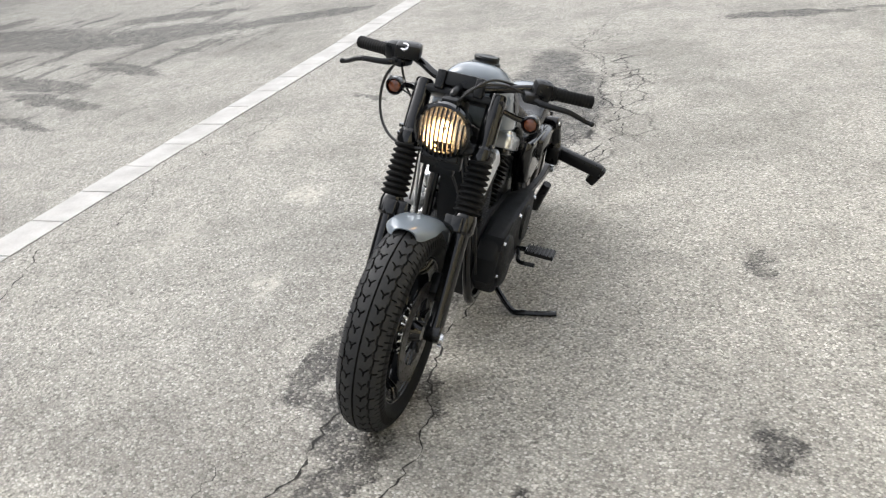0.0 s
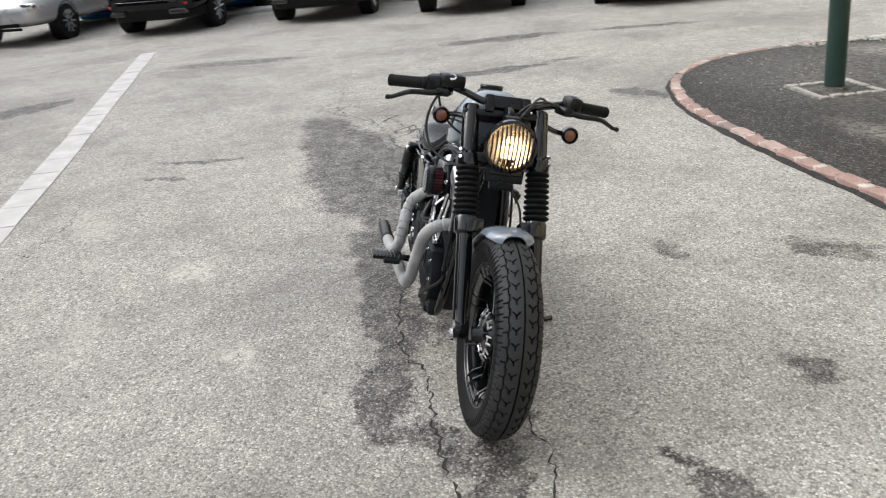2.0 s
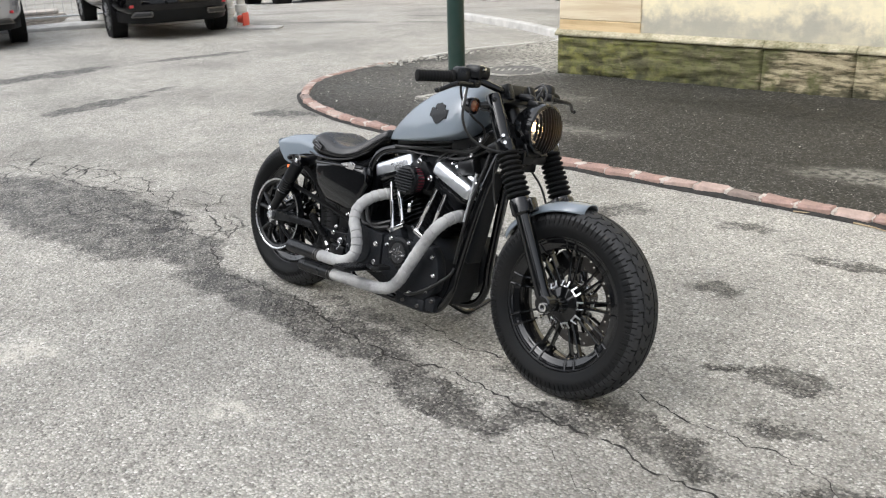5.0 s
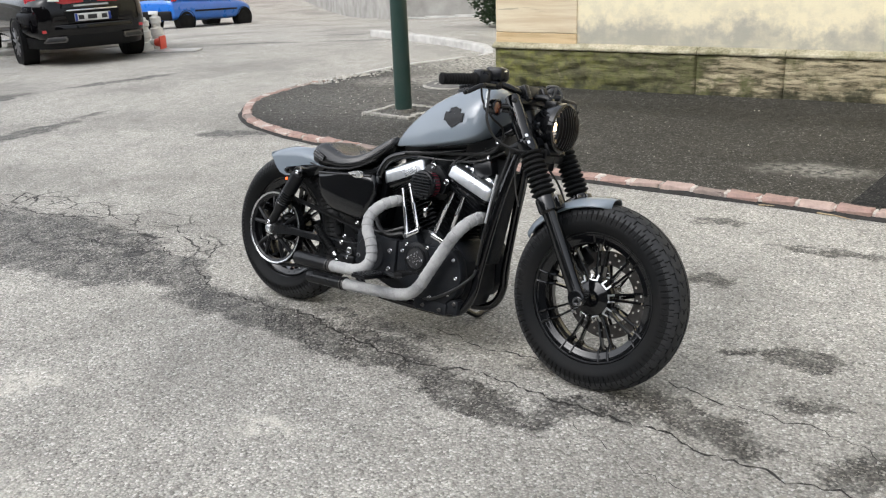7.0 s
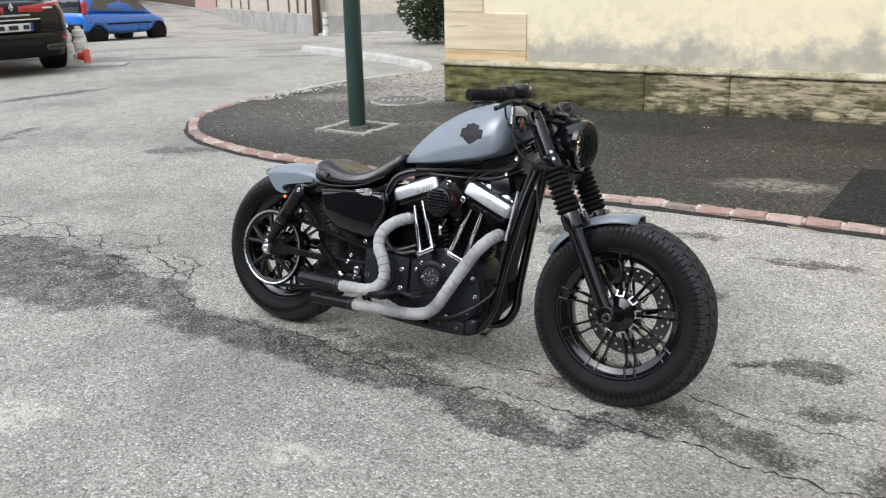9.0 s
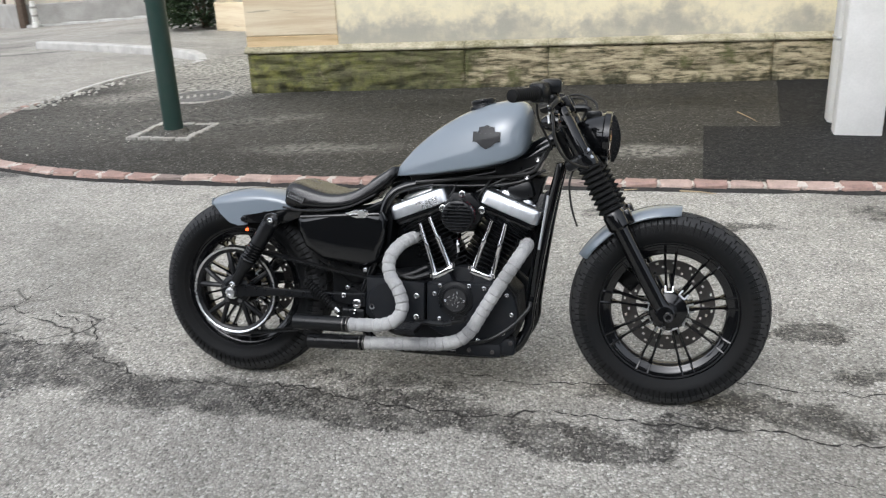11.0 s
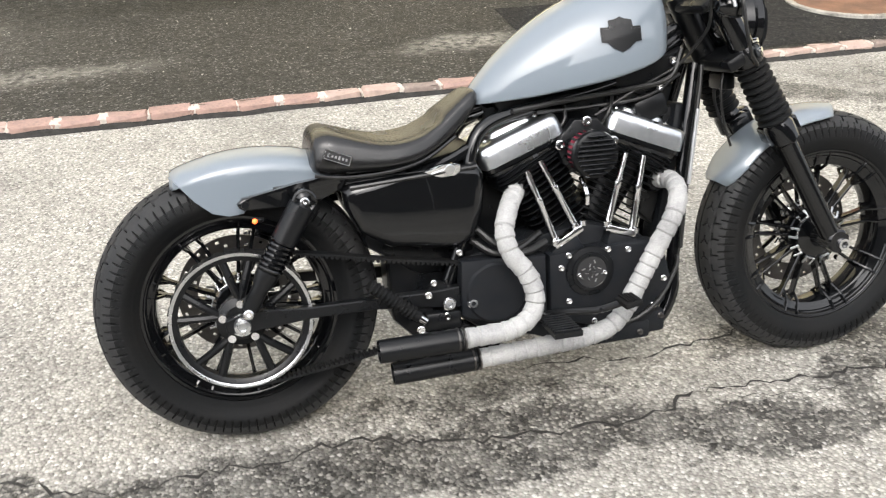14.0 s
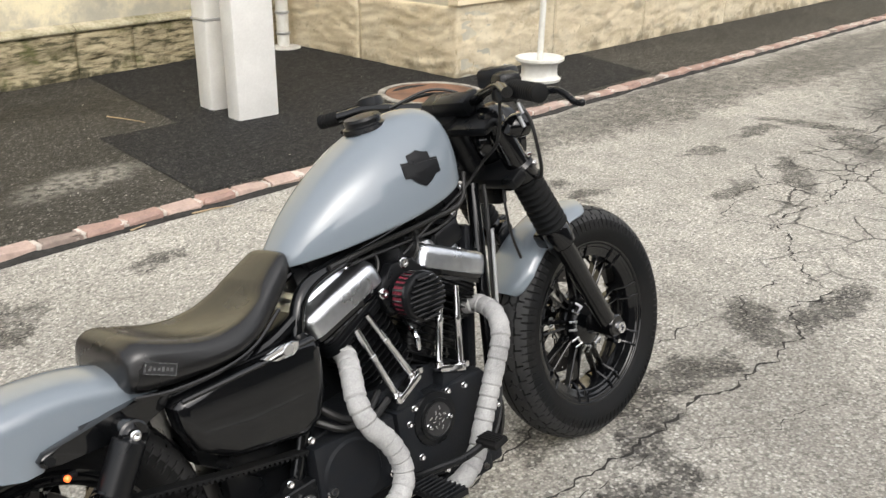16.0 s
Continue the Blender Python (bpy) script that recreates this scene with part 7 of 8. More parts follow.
    for x, z, deg in ((0.772, 0.428, -30), (0.906, 0.428, 18)):
        bm = B()
        box(bm, (x, -0.128, z), (0.082, 0.03, 0.018), 0.005, Matrix.Rotation(radians(deg), 4, "Y"))
        tb = part("tappet_block", bm, M_CHROME, bike, "chrome tappet block")
        for sx in (-0.042, 0.042):
            q = Vector((x + sx * math.cos(radians(deg)), -0.14, z - sx * math.sin(radians(deg)) + 0.004))
            part("tappet_bolt", lathe(B(), q, (0, 0, 1), [(0, 0.007), (0.012, 0.007), (0.014, 0.0)], 10), M_CHROME, tb)
        bm = B()
        box(bm, (x, -0.115, z - 0.035), (0.075, 0.05, 0.05), 0.008, Matrix.Rotation(radians(deg), 4, "Y"))
        part("tappet_guide", bm, M_CASE, tb)
    # air cleaner: red gauze drum behind a slotted black dome
    c = Vector((0.828, -0.105, 0.625))
    bm = lathe(B(), c, (0, -1, 0), [(0, 0.03), (0.02, 0.045), (0.024, 0.0)], 30)
    af = part("air_cleaner", bm, M_SATIN, bike, "round air cleaner with red gauze and slotted black cover")
    part("gauze", lathe(B(), c + Vector((0, -0.022, 0)), (0, -1, 0), [(0, 0.051)] + [(0.002 + 0.0035 * k, 0.051 - 0.002 * (k % 2)) for k in range(9)] + [(0.034, 0.0)], 60), M_REDF, af, "red gauze filter drum")
    for k in range(26):
        a = 2 * math.pi * k / 26
        q = c + Vector((0.0515 * math.cos(a), -0.039, 0.0515 * math.sin(a)))
        part("cage_rib", box(B(), q, (0.004, 0.036, 0.0058), 0.001, Matrix.Rotation(-a, 4, "Y"), 1), M_SATIN, af)
    bm = lathe(B(), c + Vector((0, -0.056, 0)), (0, -1, 0), [(0, 0.055), (0.008, 0.056), (0.016, 0.053), (0.019, 0.046), (0.021, 0.0)], 44)
    part("front_plate", bm, M_SATIN, af)
    for k in range(-4, 5):
        z = k * 0.0108
        w = math.sqrt(0.049 ** 2 - z * z)
        part("cover_fin", box(B(), (c.x, c.y - 0.0795, c.z + z), (2 * w, 0.009, 0.0052), 0.0015, seg=1), M_GLOSS, af)
    bm = B()
    slab(bm, [(0.765, 0.66), (0.755, 0.64), (0.775, 0.595), (0.885, 0.595), (0.905, 0.64), (0.892, 0.66), (0.86, 0.70), (0.80, 0.70)], -0.115, -0.085, 0.005)
    bp = part("cleaner_bracket", bm, M_SATIN, bike)
    for x, z in ((0.763, 0.645), (0.897, 0.643), (0.83, 0.695)):
        bolt(bp, x, -0.115, z, 0.0095)
    bm = tube(B(), [(0.82, -0.1, 0.56), (0.822, -0.13, 0.53), (0.823, -0.13, 0.50)], 0.006, 8)
    part("breather_bolt", bm, M_CHROME, bike)
    bm = B()
    box(bm, (0.83, 0.0, 0.61), (0.09, 0.11, 0.1), 0.02)
    rod(bm, (0.83, -0.05, 0.625), (0.83, -0.11, 0.625), 0.028)
    part("throttle_body", bm, M_SATIN, bike)


build_engine()


def wrapped(pts, r, name, label):
    """A pipe bound with overlapping turns of heat wrap."""
    def rad(u, L):
        k = (u / 0.028) % 1.0
        return r + 0.0022 * k - (0.0014 if k < 0.14 else 0)

    c = spline([Vector(p) for p in pts], 40)
    fine = resample(c, 0.0045)
    bm = B()
    tube(bm, fine, rad, 20, 1, smooth=False)
    # slant the turns a little
    return part(name, bm, M_WRAP, bike, label)


def build_exhaust():
    e = wrapped([(1.035, -0.055, 0.528), (1.052, -0.10, 0.532), (1.045, -0.155, 0.515), (1.018, -0.19, 0.470), (0.968, -0.197, 0.390), (0.915, -0.20, 0.300), (0.885, -0.203, 0.250), (0.845, -0.206, 0.215), (0.78, -0.208, 0.198), (0.70, -0.21, 0.193), (0.60, -0.211, 0.188), (0.505, -0.211, 0.184)], 0.0215, "front_exhaust_pipe", "exhaust pipe bound in pale grey heat wrap")
    part("muffler", lathe(B(), (0.515, -0.211, 0.184), (-1, 0, -0.03), [(0, 0.0225), (0.004, 0.026), (0.19, 0.0265), (0.198, 0.0255), (0.198, 0.0235), (0.03, 0.022), (0.03, 0.0)], 28), M_SATIN, e, "short matt black muffler")
    for u in (0.0, 0.014):
        part("clamp_ring", lathe(B(), (0.522 - u, -0.211, 0.1845 - 0.03 * u), (-1, 0, -0.03), [(0, 0.024), (0.002, 0.0275), (0.005, 0.0275), (0.007, 0.024)], 24), M_STEEL, e)
    e = wrapped([(0.672, -0.05, 0.540), (0.652, -0.10, 0.537), (0.622, -0.15, 0.516), (0.599, -0.188, 0.474), (0.606, -0.208, 0.425), (0.638, -0.218, 0.378), (0.655, -0.225, 0.325), (0.64, -0.235, 0.282), (0.595, -0.246, 0.260), (0.53, -0.252, 0.256), (0.46, -0.255, 0.255)], 0.0215, "rear_exhaust_pipe", "exhaust pipe bound in pale grey heat wrap")
    part("muffler", lathe(B(), (0.47, -0.255, 0.255), (-1, -0.008, -0.01), [(0, 0.0225), (0.004, 0.026), (0.18, 0.0265), (0.188, 0.0255), (0.188, 0.0235), (0.03, 0.022), (0.03, 0.0)], 28), M_SATIN, e, "short matt black muffler")
    for u in (0.0, 0.014):
        part("clamp_ring", lathe(B(), (0.478 - u, -0.255, 0.255), (-1, 0, -0.01), [(0, 0.024), (0.002, 0.0275), (0.005, 0.0275), (0.007, 0.024)], 24), M_STEEL, e)
    for x, z, y in ((1.03, 0.525, -0.06), (0.672, 0.540, -0.06)):
        part("exhaust_flange", lathe(B(), (x, y + 0.02, z), (0.1 if x > 1 else -0.1, -1, 0.05), [(0, 0.03), (0.02, 0.03), (0.03, 0.026)], 20), M_SATIN, bike)


build_exhaust()


def build_side_parts():
    # battery cover, right; oil tank, left
    ol = [(0.262, 0.606), (0.245, 0.590), (0.250, 0.550), (0.275, 0.495), (0.345, 0.452), (0.50, 0.432), (0.545, 0.455), (0.566, 0.52), (0.570, 0.60), (0.556, 0.626), (0.42, 0.615)]
    for s in (-1, 1):
        bm = B()
        slab(bm, ol, s * 0.085, s * 0.154, 0.026, 4)
        c = part("side_cover", bm, M_GLOSS, bike, "gloss black side cover")
        bm = B()
        tube(bm, [(0.262, s * 0.149, 0.600), (0.40, s * 0.152, 0.610), (0.55, s * 0.150, 0.621)], 0.0055, 8, 4)
        part("cover_rail", bm, M_GLOSS, c)
        if s < 0:
            bm = B()
            wing = [(-0.048, 0.008), (-0.02, 0.010), (0.0, 0.017), (0.025, 0.016), (0.038, 0.010), (0.036, -0.004), (0.022, -0.015), (0.004, -0.017), (-0.018, -0.008), (-0.036, 0.0)]
            slab(bm, wing, -0.005, 0.003, 0.002)
            b = part("winged_badge", bm, M_CHROME, c, "chrome winged badge", m=pose(0.475, -0.1515, 0.617, 12, -4, 0))
            bm = B()
            lathe(bm, (0.012, -0.004, 0.004), (0, -1, 0), [(0, 0.013), (0.004, 0.011), (0.005, 0.0)], 18)
            box(bm, (-0.014, -0.0055, 0.003), (0.035, 0.003, 0.004), 0.001, Matrix.Rotation(radians(-8), 4, "Y"), 1)
            part("badge_boss", bm, M_ALU, b)
    # rear brake cylinder, linkage and spring between swingarm and case
    bm = tube(B(), [(0.285, -0.166, 0.380), (0.395, -0.166, 0.288)], 0.013, 12)
    sp = part("damper_sleeve", bm, M_RUBBER, bike, "ribbed black rubber sleeve")
    bm = B()
    a, b = Vector((0.290, -0.166, 0.376)), Vector((0.378, -0.166, 0.302))
    for k in range(12):
        q = a.lerp(b, k / 11)
        lathe(bm, q, b - a, [(0, 0.0145), (0.0025, 0.0175), (0.005, 0.0145)], 14)
    part("sleeve_bellows", bm, M_RUBBER, sp)
    part("link_end", rod(B(), (0.388, -0.166, 0.294), (0.410, -0.166, 0.275), 0.009), M_CHROME, bike)
    bm = B()
    box(bm, (0.455, -0.13, 0.265), (0.085, 0.05, 0.045), 0.008)
    box(bm, (0.41, -0.12, 0.30), (0.05, 0.035, 0.03), 0.006)
    lathe(bm, (0.45, -0.12, 0.33), (0, -1, 0), [(0, 0.026), (0.015, 0.026), (0.018, 0.0)], 20)
    part("brake_cylinder", bm, M_SATIN, bike, "rear brake cylinder")
    for x, z, r in ((0.470, 0.305, 0.013), (0.422, 0.332, 0.007), (0.436, 0.36, 0.006), (0.5, 0.425, 0.006), (0.40, 0.25, 0.008), (0.463, 0.275, 0.008)):
        bolt(bike, x, -0.15, z, r)
    # foot controls
    bm = B()
    rod(bm, (0.69, -0.15, 0.245), (0.695, -0.215, 0.258), 0.012)
    part("peg_mount", bm, M_SATIN, bike)
    for s in (-1, 1):
        y0, y1 = s * 0.225, s * 0.335
        bm = B()
        loft(bm, [[(0.668, y0, 0.252), (0.722, y0, 0.252), (0.722, y0, 0.266), (0.668, y0, 0.266)], [(0.660, y1, 0.255), (0.726, y1, 0.255), (0.726, y1, 0.268), (0.660, y1, 0.268)]])
        peg = part("footpeg", bm, M_SATIN, bike, "serrated black footpeg", smooth=False)
        for k in range(8):
            y = y0 + (y1 - y0) * (k + 0.5) / 8
            part("rib", box(B(), (0.694, y, 0.268), (0.062, 0.005, 0.010), 0.001, seg=1), M_SATIN, peg)
        bm = rod(B(), (0.694, s * 0.16, 0.25), (0.694, s * 0.23, 0.259), 0.010)
        part("peg_arm", bm, M_GLOSS, peg)
        bolt(peg, 0.694, s * 0.226, 0.259, 0.008, s)
    bm = tube(B(), [(0.695, -0.19, 0.262), (0.74, -0.225, 0.274), (0.80, -0.245, 0.276), (0.85, -0.262, 0.292)], lambda u, L: 0.0085, 10)
    pd = part("brake_pedal", bm, M_SATIN, bike, "black rear brake pedal")
    bm = B()
    box(bm, (0.862, -0.278, 0.300), (0.042, 0.06, 0.014), 0.003, Matrix.Rotation(radians(-12), 4, "Y"))
    for k in range(5):
        box(bm, (0.848 + k * 0.007, -0.278, 0.309), (0.003, 0.055, 0.004))
    part("pedal_pad", bm, M_RUBBER, pd)
    bm = tube(B(), [(0.70, 0.195, 0.25), (0.76, 0.21, 0.265), (0.85, 0.23, 0.285), (0.86, 0.29, 0.29)], 0.008, 10)
    part("shift_lever", bm, M_SATIN, bike)
    # side stand, on the ground to the left
    bm = tube(B(), [(0.76, 0.10, 0.16), (0.81, 0.17, 0.115), (0.85, 0.24, 0.075), (0.852, 0.29, 0.08)], 0.011, 12, 4)
    st = part("side_stand", bm, M_GLOSS, bike, "black steel side stand swung out")
    bm = B()
    tube(bm, [(0.852, 0.27, 0.078), (0.845, 0.33, 0.087), (0.834, 0.405, 0.104)], 0.010, 10, 4)
    part("stand_foot", bm, M_GLOSS, st)
    bm = tube(B(), [(0.68, 0.10, 0.16), (0.60, 0.16, 0.22)], 0.007, 8)
    part("stand_spring", bm, M_STEEL, st)
    # number plate carried at the left rear, edge on
    bm = B()
    box(bm, (0.06, 0.28, 0.405), (0.05, 0.22, 0.055), 0.012, Matrix.Rotation(radians(-13), 4, "X"))
    box(bm, (0.05, 0.365, 0.36), (0.055, 0.045, 0.09), 0.01, Matrix.Rotation(radians(-30), 4, "X"))
    box(bm, (0.08, 0.17, 0.42), (0.07, 0.06, 0.08), 0.012)
    part("plate_bracket", bm, M_SATIN, bike, "black side-mounted plate bracket")
    bm = B()
    box(bm, (0.33, 0.14, 0.56), (0.20, 0.07, 0.09), 0.02)
    part("oil_tank", bm, M_GLOSS, bike)
    bm = rod(B(), (0.27, 0.16, 0.24), (0.30, 0.20, 0.37), 0.021, 0.018)
    part("passenger_peg", bm, M_SATIN, bike)


build_side_parts()


def build_cables():
    runs = [
        ("brake_hose", [(1.115, -0.215, 1.02), (1.14, -0.25, 0.96), (1.15, -0.258, 0.89), (1.18, -0.235, 0.83), (1.23, -0.18, 0.80), (1.265, -0.11, 0.80), (1.27, -0.02, 0.80), (1.24, 0.03, 0.74)], 0.0045),
        ("throttle_cable", [(1.085, -0.225, 1.015), (1.09, -0.21, 0.955), (1.11, -0.17, 0.90), (1.12, -0.11, 0.86), (1.08, -0.07, 0.80), (0.98, -0.07, 0.755), (0.87, -0.07, 0.70)], 0.004),
        ("clutch_cable", [(1.12, 0.2, 0.995), (1.17, 0.13, 1.022), (1.215, 0.06, 1.012), (1.215, 0.02, 0.96), (1.17, 0.04, 0.86), (1.11, 0.09, 0.6), (1.05, 0.12, 0.3)], 0.0045),
        ("brake_line", [(1.24, 0.03, 0.74), (1.27, 0.07, 0.68), (1.31, 0.08, 0.60), (1.38, 0.085, 0.48)], 0.004),
        ("wiring_loom", [(1.10, -0.06, 0.84), (1.06, -0.075, 0.775), (0.95, -0.07, 0.755), (0.80, -0.075, 0.742), (0.66, -0.085, 0.728)], 0.007),
        ("wiring_loom", [(1.10, -0.05, 0.78), (1.0, -0.07, 0.735), (0.85, -0.06, 0.72), (0.72, -0.08, 0.72)], 0.005),
        ("ignition_lead", [(0.92, -0.06, 0.75), (0.90, -0.09, 0.715), (0.88, -0.085, 0.68)], 0.0045),
        ("ignition_lead", [(0.80, -0.05, 0.74), (0.79, -0.08, 0.70), (0.77, -0.08, 0.67)], 0.0045),
        ("oil_hose", [(0.55, -0.10, 0.47), (0.60, -0.13, 0.425), (0.66, -0.14, 0.405), (0.72, -0.125, 0.42)], 0.009),
        ("oil_hose", [(0.54, -0.11, 0.44), (0.59, -0.14, 0.41), (0.65, -0.135, 0.415), (0.71, -0.11, 0.44)], 0.008),
        ("oil_hose", [(0.86, -0.14, 0.19), (0.93, -0.165, 0.21), (1.0, -0.155, 0.25), (1.06, -0.12, 0.31), (1.07, -0.11, 0.34)], 0.006),
        ("frame_cable", [(1.145, -0.075, 0.80), (1.135, -0.085, 0.74), (1.11, -0.10, 0.62), (1.09, -0.11, 0.50), (1.075, -0.115, 0.36)], 0.006),
        ("dangling_lead", [(1.20, -0.09, 0.80), (1.185, -0.10, 0.74), (1.195, -0.10, 0.66), (1.215, -0.10, 0.60)], 0.0035),
        ("clutch_loop", [(1.09, 0.16, 1.005), (1.18, 0.10, 1.034), (1.25, 0.05, 1.005), (1.255, 0.01, 0.95)], 0.004),
        ("signal_wire", [(1.14, -0.2, 0.93), (1.17, -0.15, 0.925), (1.2, -0.1, 0.90), (1.22, -0.03, 0.88)], 0.003),
    ]
    for name, pts, r in runs:
        part(name, tube(B(), pts, r, 8, 7), M_CABLE, bike)
    bm = rod(B(), (1.118, -0.112, 0.70), (1.093, -0.118, 0.52), 0.0045)
    part("chrome_stay", bm, M_ZINC, bike, "chrome strip on the down tube")
    for z, x in ((0.96, 1.14), (0.93, 1.13)):
        part("cable_ferrule", rod(B(), (1.125, -0.238, z + 0.03), (1.13, -0.245, z + 0.005), 0.0042), M_ZINC, bike)
    bm = B()
    box(bm, (1.02, -0.03, 0.705), (0.085, 0.08, 0.06), 0.012, Matrix.Rotation(radians(-18), 4, "Y"))
    part("coil_box", bm, M_SATIN, bike)
    bm = B()
    box(bm, (1.085, 0, 0.53), (0.03, 0.08, 0.36), 0.010, Matrix.Rotation(radians(9), 4, "Y"))
    part("regulator", bm, M_CASE, bike, "black finned regulator on the down tubes")


    # dark electrics packed under the seat and tank
    bm = B()
    slab(bm, [(0.26, 0.60), (0.30, 0.44), (0.42, 0.36), (0.55, 0.36), (0.58, 0.60), (0.56, 0.66), (0.45, 0.62)], -0.08, 0.08, 0.012)
    part("battery_box", bm, M_SATIN, bike, "black battery box under the seat")
    bm = B()
    slab(bm, [(0.62, 0.755), (0.64, 0.722), (0.80, 0.715), (1.0, 0.725), (1.06, 0.79), (0.9, 0.79)], -0.05, 0.05, 0.008)
    part("tank_tunnel", bm, M_SATIN, bike)
    # ignition coil, horn bracket and hoses that fill the space between tank, cylinders and neck
    bm = B()
    slab(bm, [(0.60, 0.745), (0.62, 0.66), (0.70, 0.64), (0.80, 0.66), (0.88, 0.66), (0.97, 0.64), (1.07, 0.66), (1.10, 0.76), (1.0, 0.76)], -0.03, 0.045, 0.012)
    part("coil_cover", bm, M_SATIN, bike, "black coil cover under the tank")
    bm = B()
    slab(bm, [(1.03, 0.70), (1.02, 0.56), (1.0, 0.44), (1.05, 0.40), (1.085, 0.52), (1.12, 0.70)], -0.02, 0.05, 0.012)
    part("oil_filter_bracket", bm, M_SATIN, bike)
    bm = B()
    slab(bm, [(0.50, 0.60), (0.48, 0.40), (0.56, 0.37), (0.70, 0.40), (0.74, 0.46), (0.64, 0.56), (0.58, 0.62)], 0.0, 0.085, 0.012)
    part("starter_cover", bm, M_SATIN, bike, "black starter motor cover")
    bm = B()
    slab(bm, [(0.345, 0.46), (0.352, 0.25), (0.40, 0.2), (0.50, 0.2), (0.52, 0.44)], -0.07, 0.07, 0.012)
    part("inner_guard", bm, M_SATIN, bike)


build_cables()


# ---- parked cars and roadworks ----
def car_ring(x, z0, z1, w, n=28, e=0.42, tumble=0.0):
    out = []
    for k in range(n):
        a = 2 * math.pi * k / n
        c, s = math.cos(a), math.sin(a)
        y = math.copysign(abs(c) ** e, c) * w
        z = (z0 + z1) / 2 + math.copysign(abs(s) ** e, s) * (z1 - z0) / 2
        f = (z - z0) / (z1 - z0)
        out.append((x, y * (1 - tumble * f), z))
    return out


def car_wheel(c, side, R, material, alloy, parent):
    bm = lathe(B(), (c[0], c[1] - side * 0.2, c[2]), (0, side, 0), [(0, 0.2), (0, R - 0.04), (0.012, R - 0.008), (0.03, R), (0.17, R), (0.188, R - 0.008), (0.2, R - 0.04), (0.2, R * 0.68), (0.19, R * 0.66)], 36)
    w = part("wheel", bm, M_RUBBER, parent, "car wheel with black tyre")
    bm = lathe(B(), (c[0], c[1] - 0.03 * side, c[2]), (0, side, 0), [(0, R * 0.66), (0.028, R * 0.66), (0.03, R * 0.62), (0.012, R * 0.58), (0.0, 0.0)] if alloy else [(0, R * 0.66), (0.026, R * 0.64), (0.03, R * 0.5), (0.02, R * 0.3), (0.03, 0.05), (0.03, 0.0)], 36)
    part("rim", bm, M_TRIM if alloy else material, w)
    if alloy:
        for k in range(10):
            bm = B()
            a = 2 * math.pi * k / 10
            q0 = Vector((c[0] + 0.04 * math.cos(a), c[1] - side * 0.004, c[2] + 0.04 * math.sin(a)))
            q1 = Vector((c[0] + R * 0.64 * math.cos(a + 0.12), c[1] - side * 0.004, c[2] + R * 0.64 * math.sin(a + 0.12)))
            tube(bm, [q0, q1], 0.014, 6)
            part("rim_spoke", bm, material, w)


def car(m, label, paint, stations, cabin, W, wb, R, rear_x, alloy=True, hatch=True, group="parked cars"):
    """x ahead from the middle of the car; stations and cabin are rows of (x, bottom, top, half width)."""
    c = thing("car", m, label, "car", group)
    fine = spline([(x, a, b) for x, a, b, w in stations], 4)
    wid = spline([(x, w, 0) for x, a, b, w in stations], 4)
    bm = B()
    loft(bm, [car_ring(q.x, q.y, q.z, w.y, 30, 0.45, 0.05) for q, w in zip(fine, wid)])
    part("body", bm, paint, c, smooth="all")
    fine = spline([(x, a, b) for x, a, b, w in cabin], 4)
    wid = spline([(x, w, 0) for x, a, b, w in cabin], 4)
    bm = B()
    loft(bm, [car_ring(q.x, q.y, max(q.z, q.y + 0.02), w.y, 26, 0.5, 0.18) for q, w in zip(fine, wid)])
    cab = part("cabin", bm, paint, c, smooth="all")
    zb, zt = cabin[1][1], max(r[2] for r in cabin)
    x0, x1 = cabin[0][0], cabin[-1][0]
    hw = max(r[3] for r in cabin)
    for s in (-1, 1):
        split = x0 + (x1 - x0) * 0.5
        for a, b, c0, c1 in ((x0 + 0.34, split - 0.04, x0 + 0.50, split - 0.04), (split + 0.04, x1 - 0.42, split + 0.04, x1 - 0.86)):
            lo, hi = zb + 0.10, zt - 0.08
            bm = B()
            f0 = 1 - 0.18 * 0.35
            f1 = 1 - 0.18 * 0.80
            ring = [(a, s * (hw * f0 + 0.004), lo + 0.05), (b, s * (hw * f0 + 0.004), lo), (c1, s * (hw * f1 + 0.004), hi), (c0, s * (hw * f1 + 0.004), hi)]
            inn = [(x, y - s * 0.03, z) for x, y, z in ring]
            loft(bm, [inn, ring])
            part("window", bm, M_GLASSD, cab, "dark side window")
    for sx, x in ((1, rear_x), (1, rear_x + wb)):
        for s in (-1, 1):
            bm = lathe(B(), (x, s * (W - 0.23), R), (0, s, 0), [(0, 0.0), (0, R + 0.03), (0.232, R + 0.03), (0.234, R + 0.018), (0.2, R + 0.012), (0.2, 0.0)], 36)
            part("wheel_arch", bm, M_TRIM, c)
            car_wheel((x, s * W, R), s, R, M_ALLOY if alloy else M_TRIM, alloy, c)
    return c


def bumper_ring(xr, y, W, z0, z1, back, fat):
    """One section across a bumper that sweeps forward round the corners."""
    d = 0.42 * (abs(y) / W) ** 6 + 0.04 * (y / W) ** 2
    x = xr + d - back
    return [(x + 0.25, y, z0), (x + 0.02, y, z0), (x, y, z0 + 0.03), (x - fat, y, (z0 + z1) / 2), (x, y, z1 - 0.02), (x + 0.04, y, z1), (x + 0.25, y, z1)]


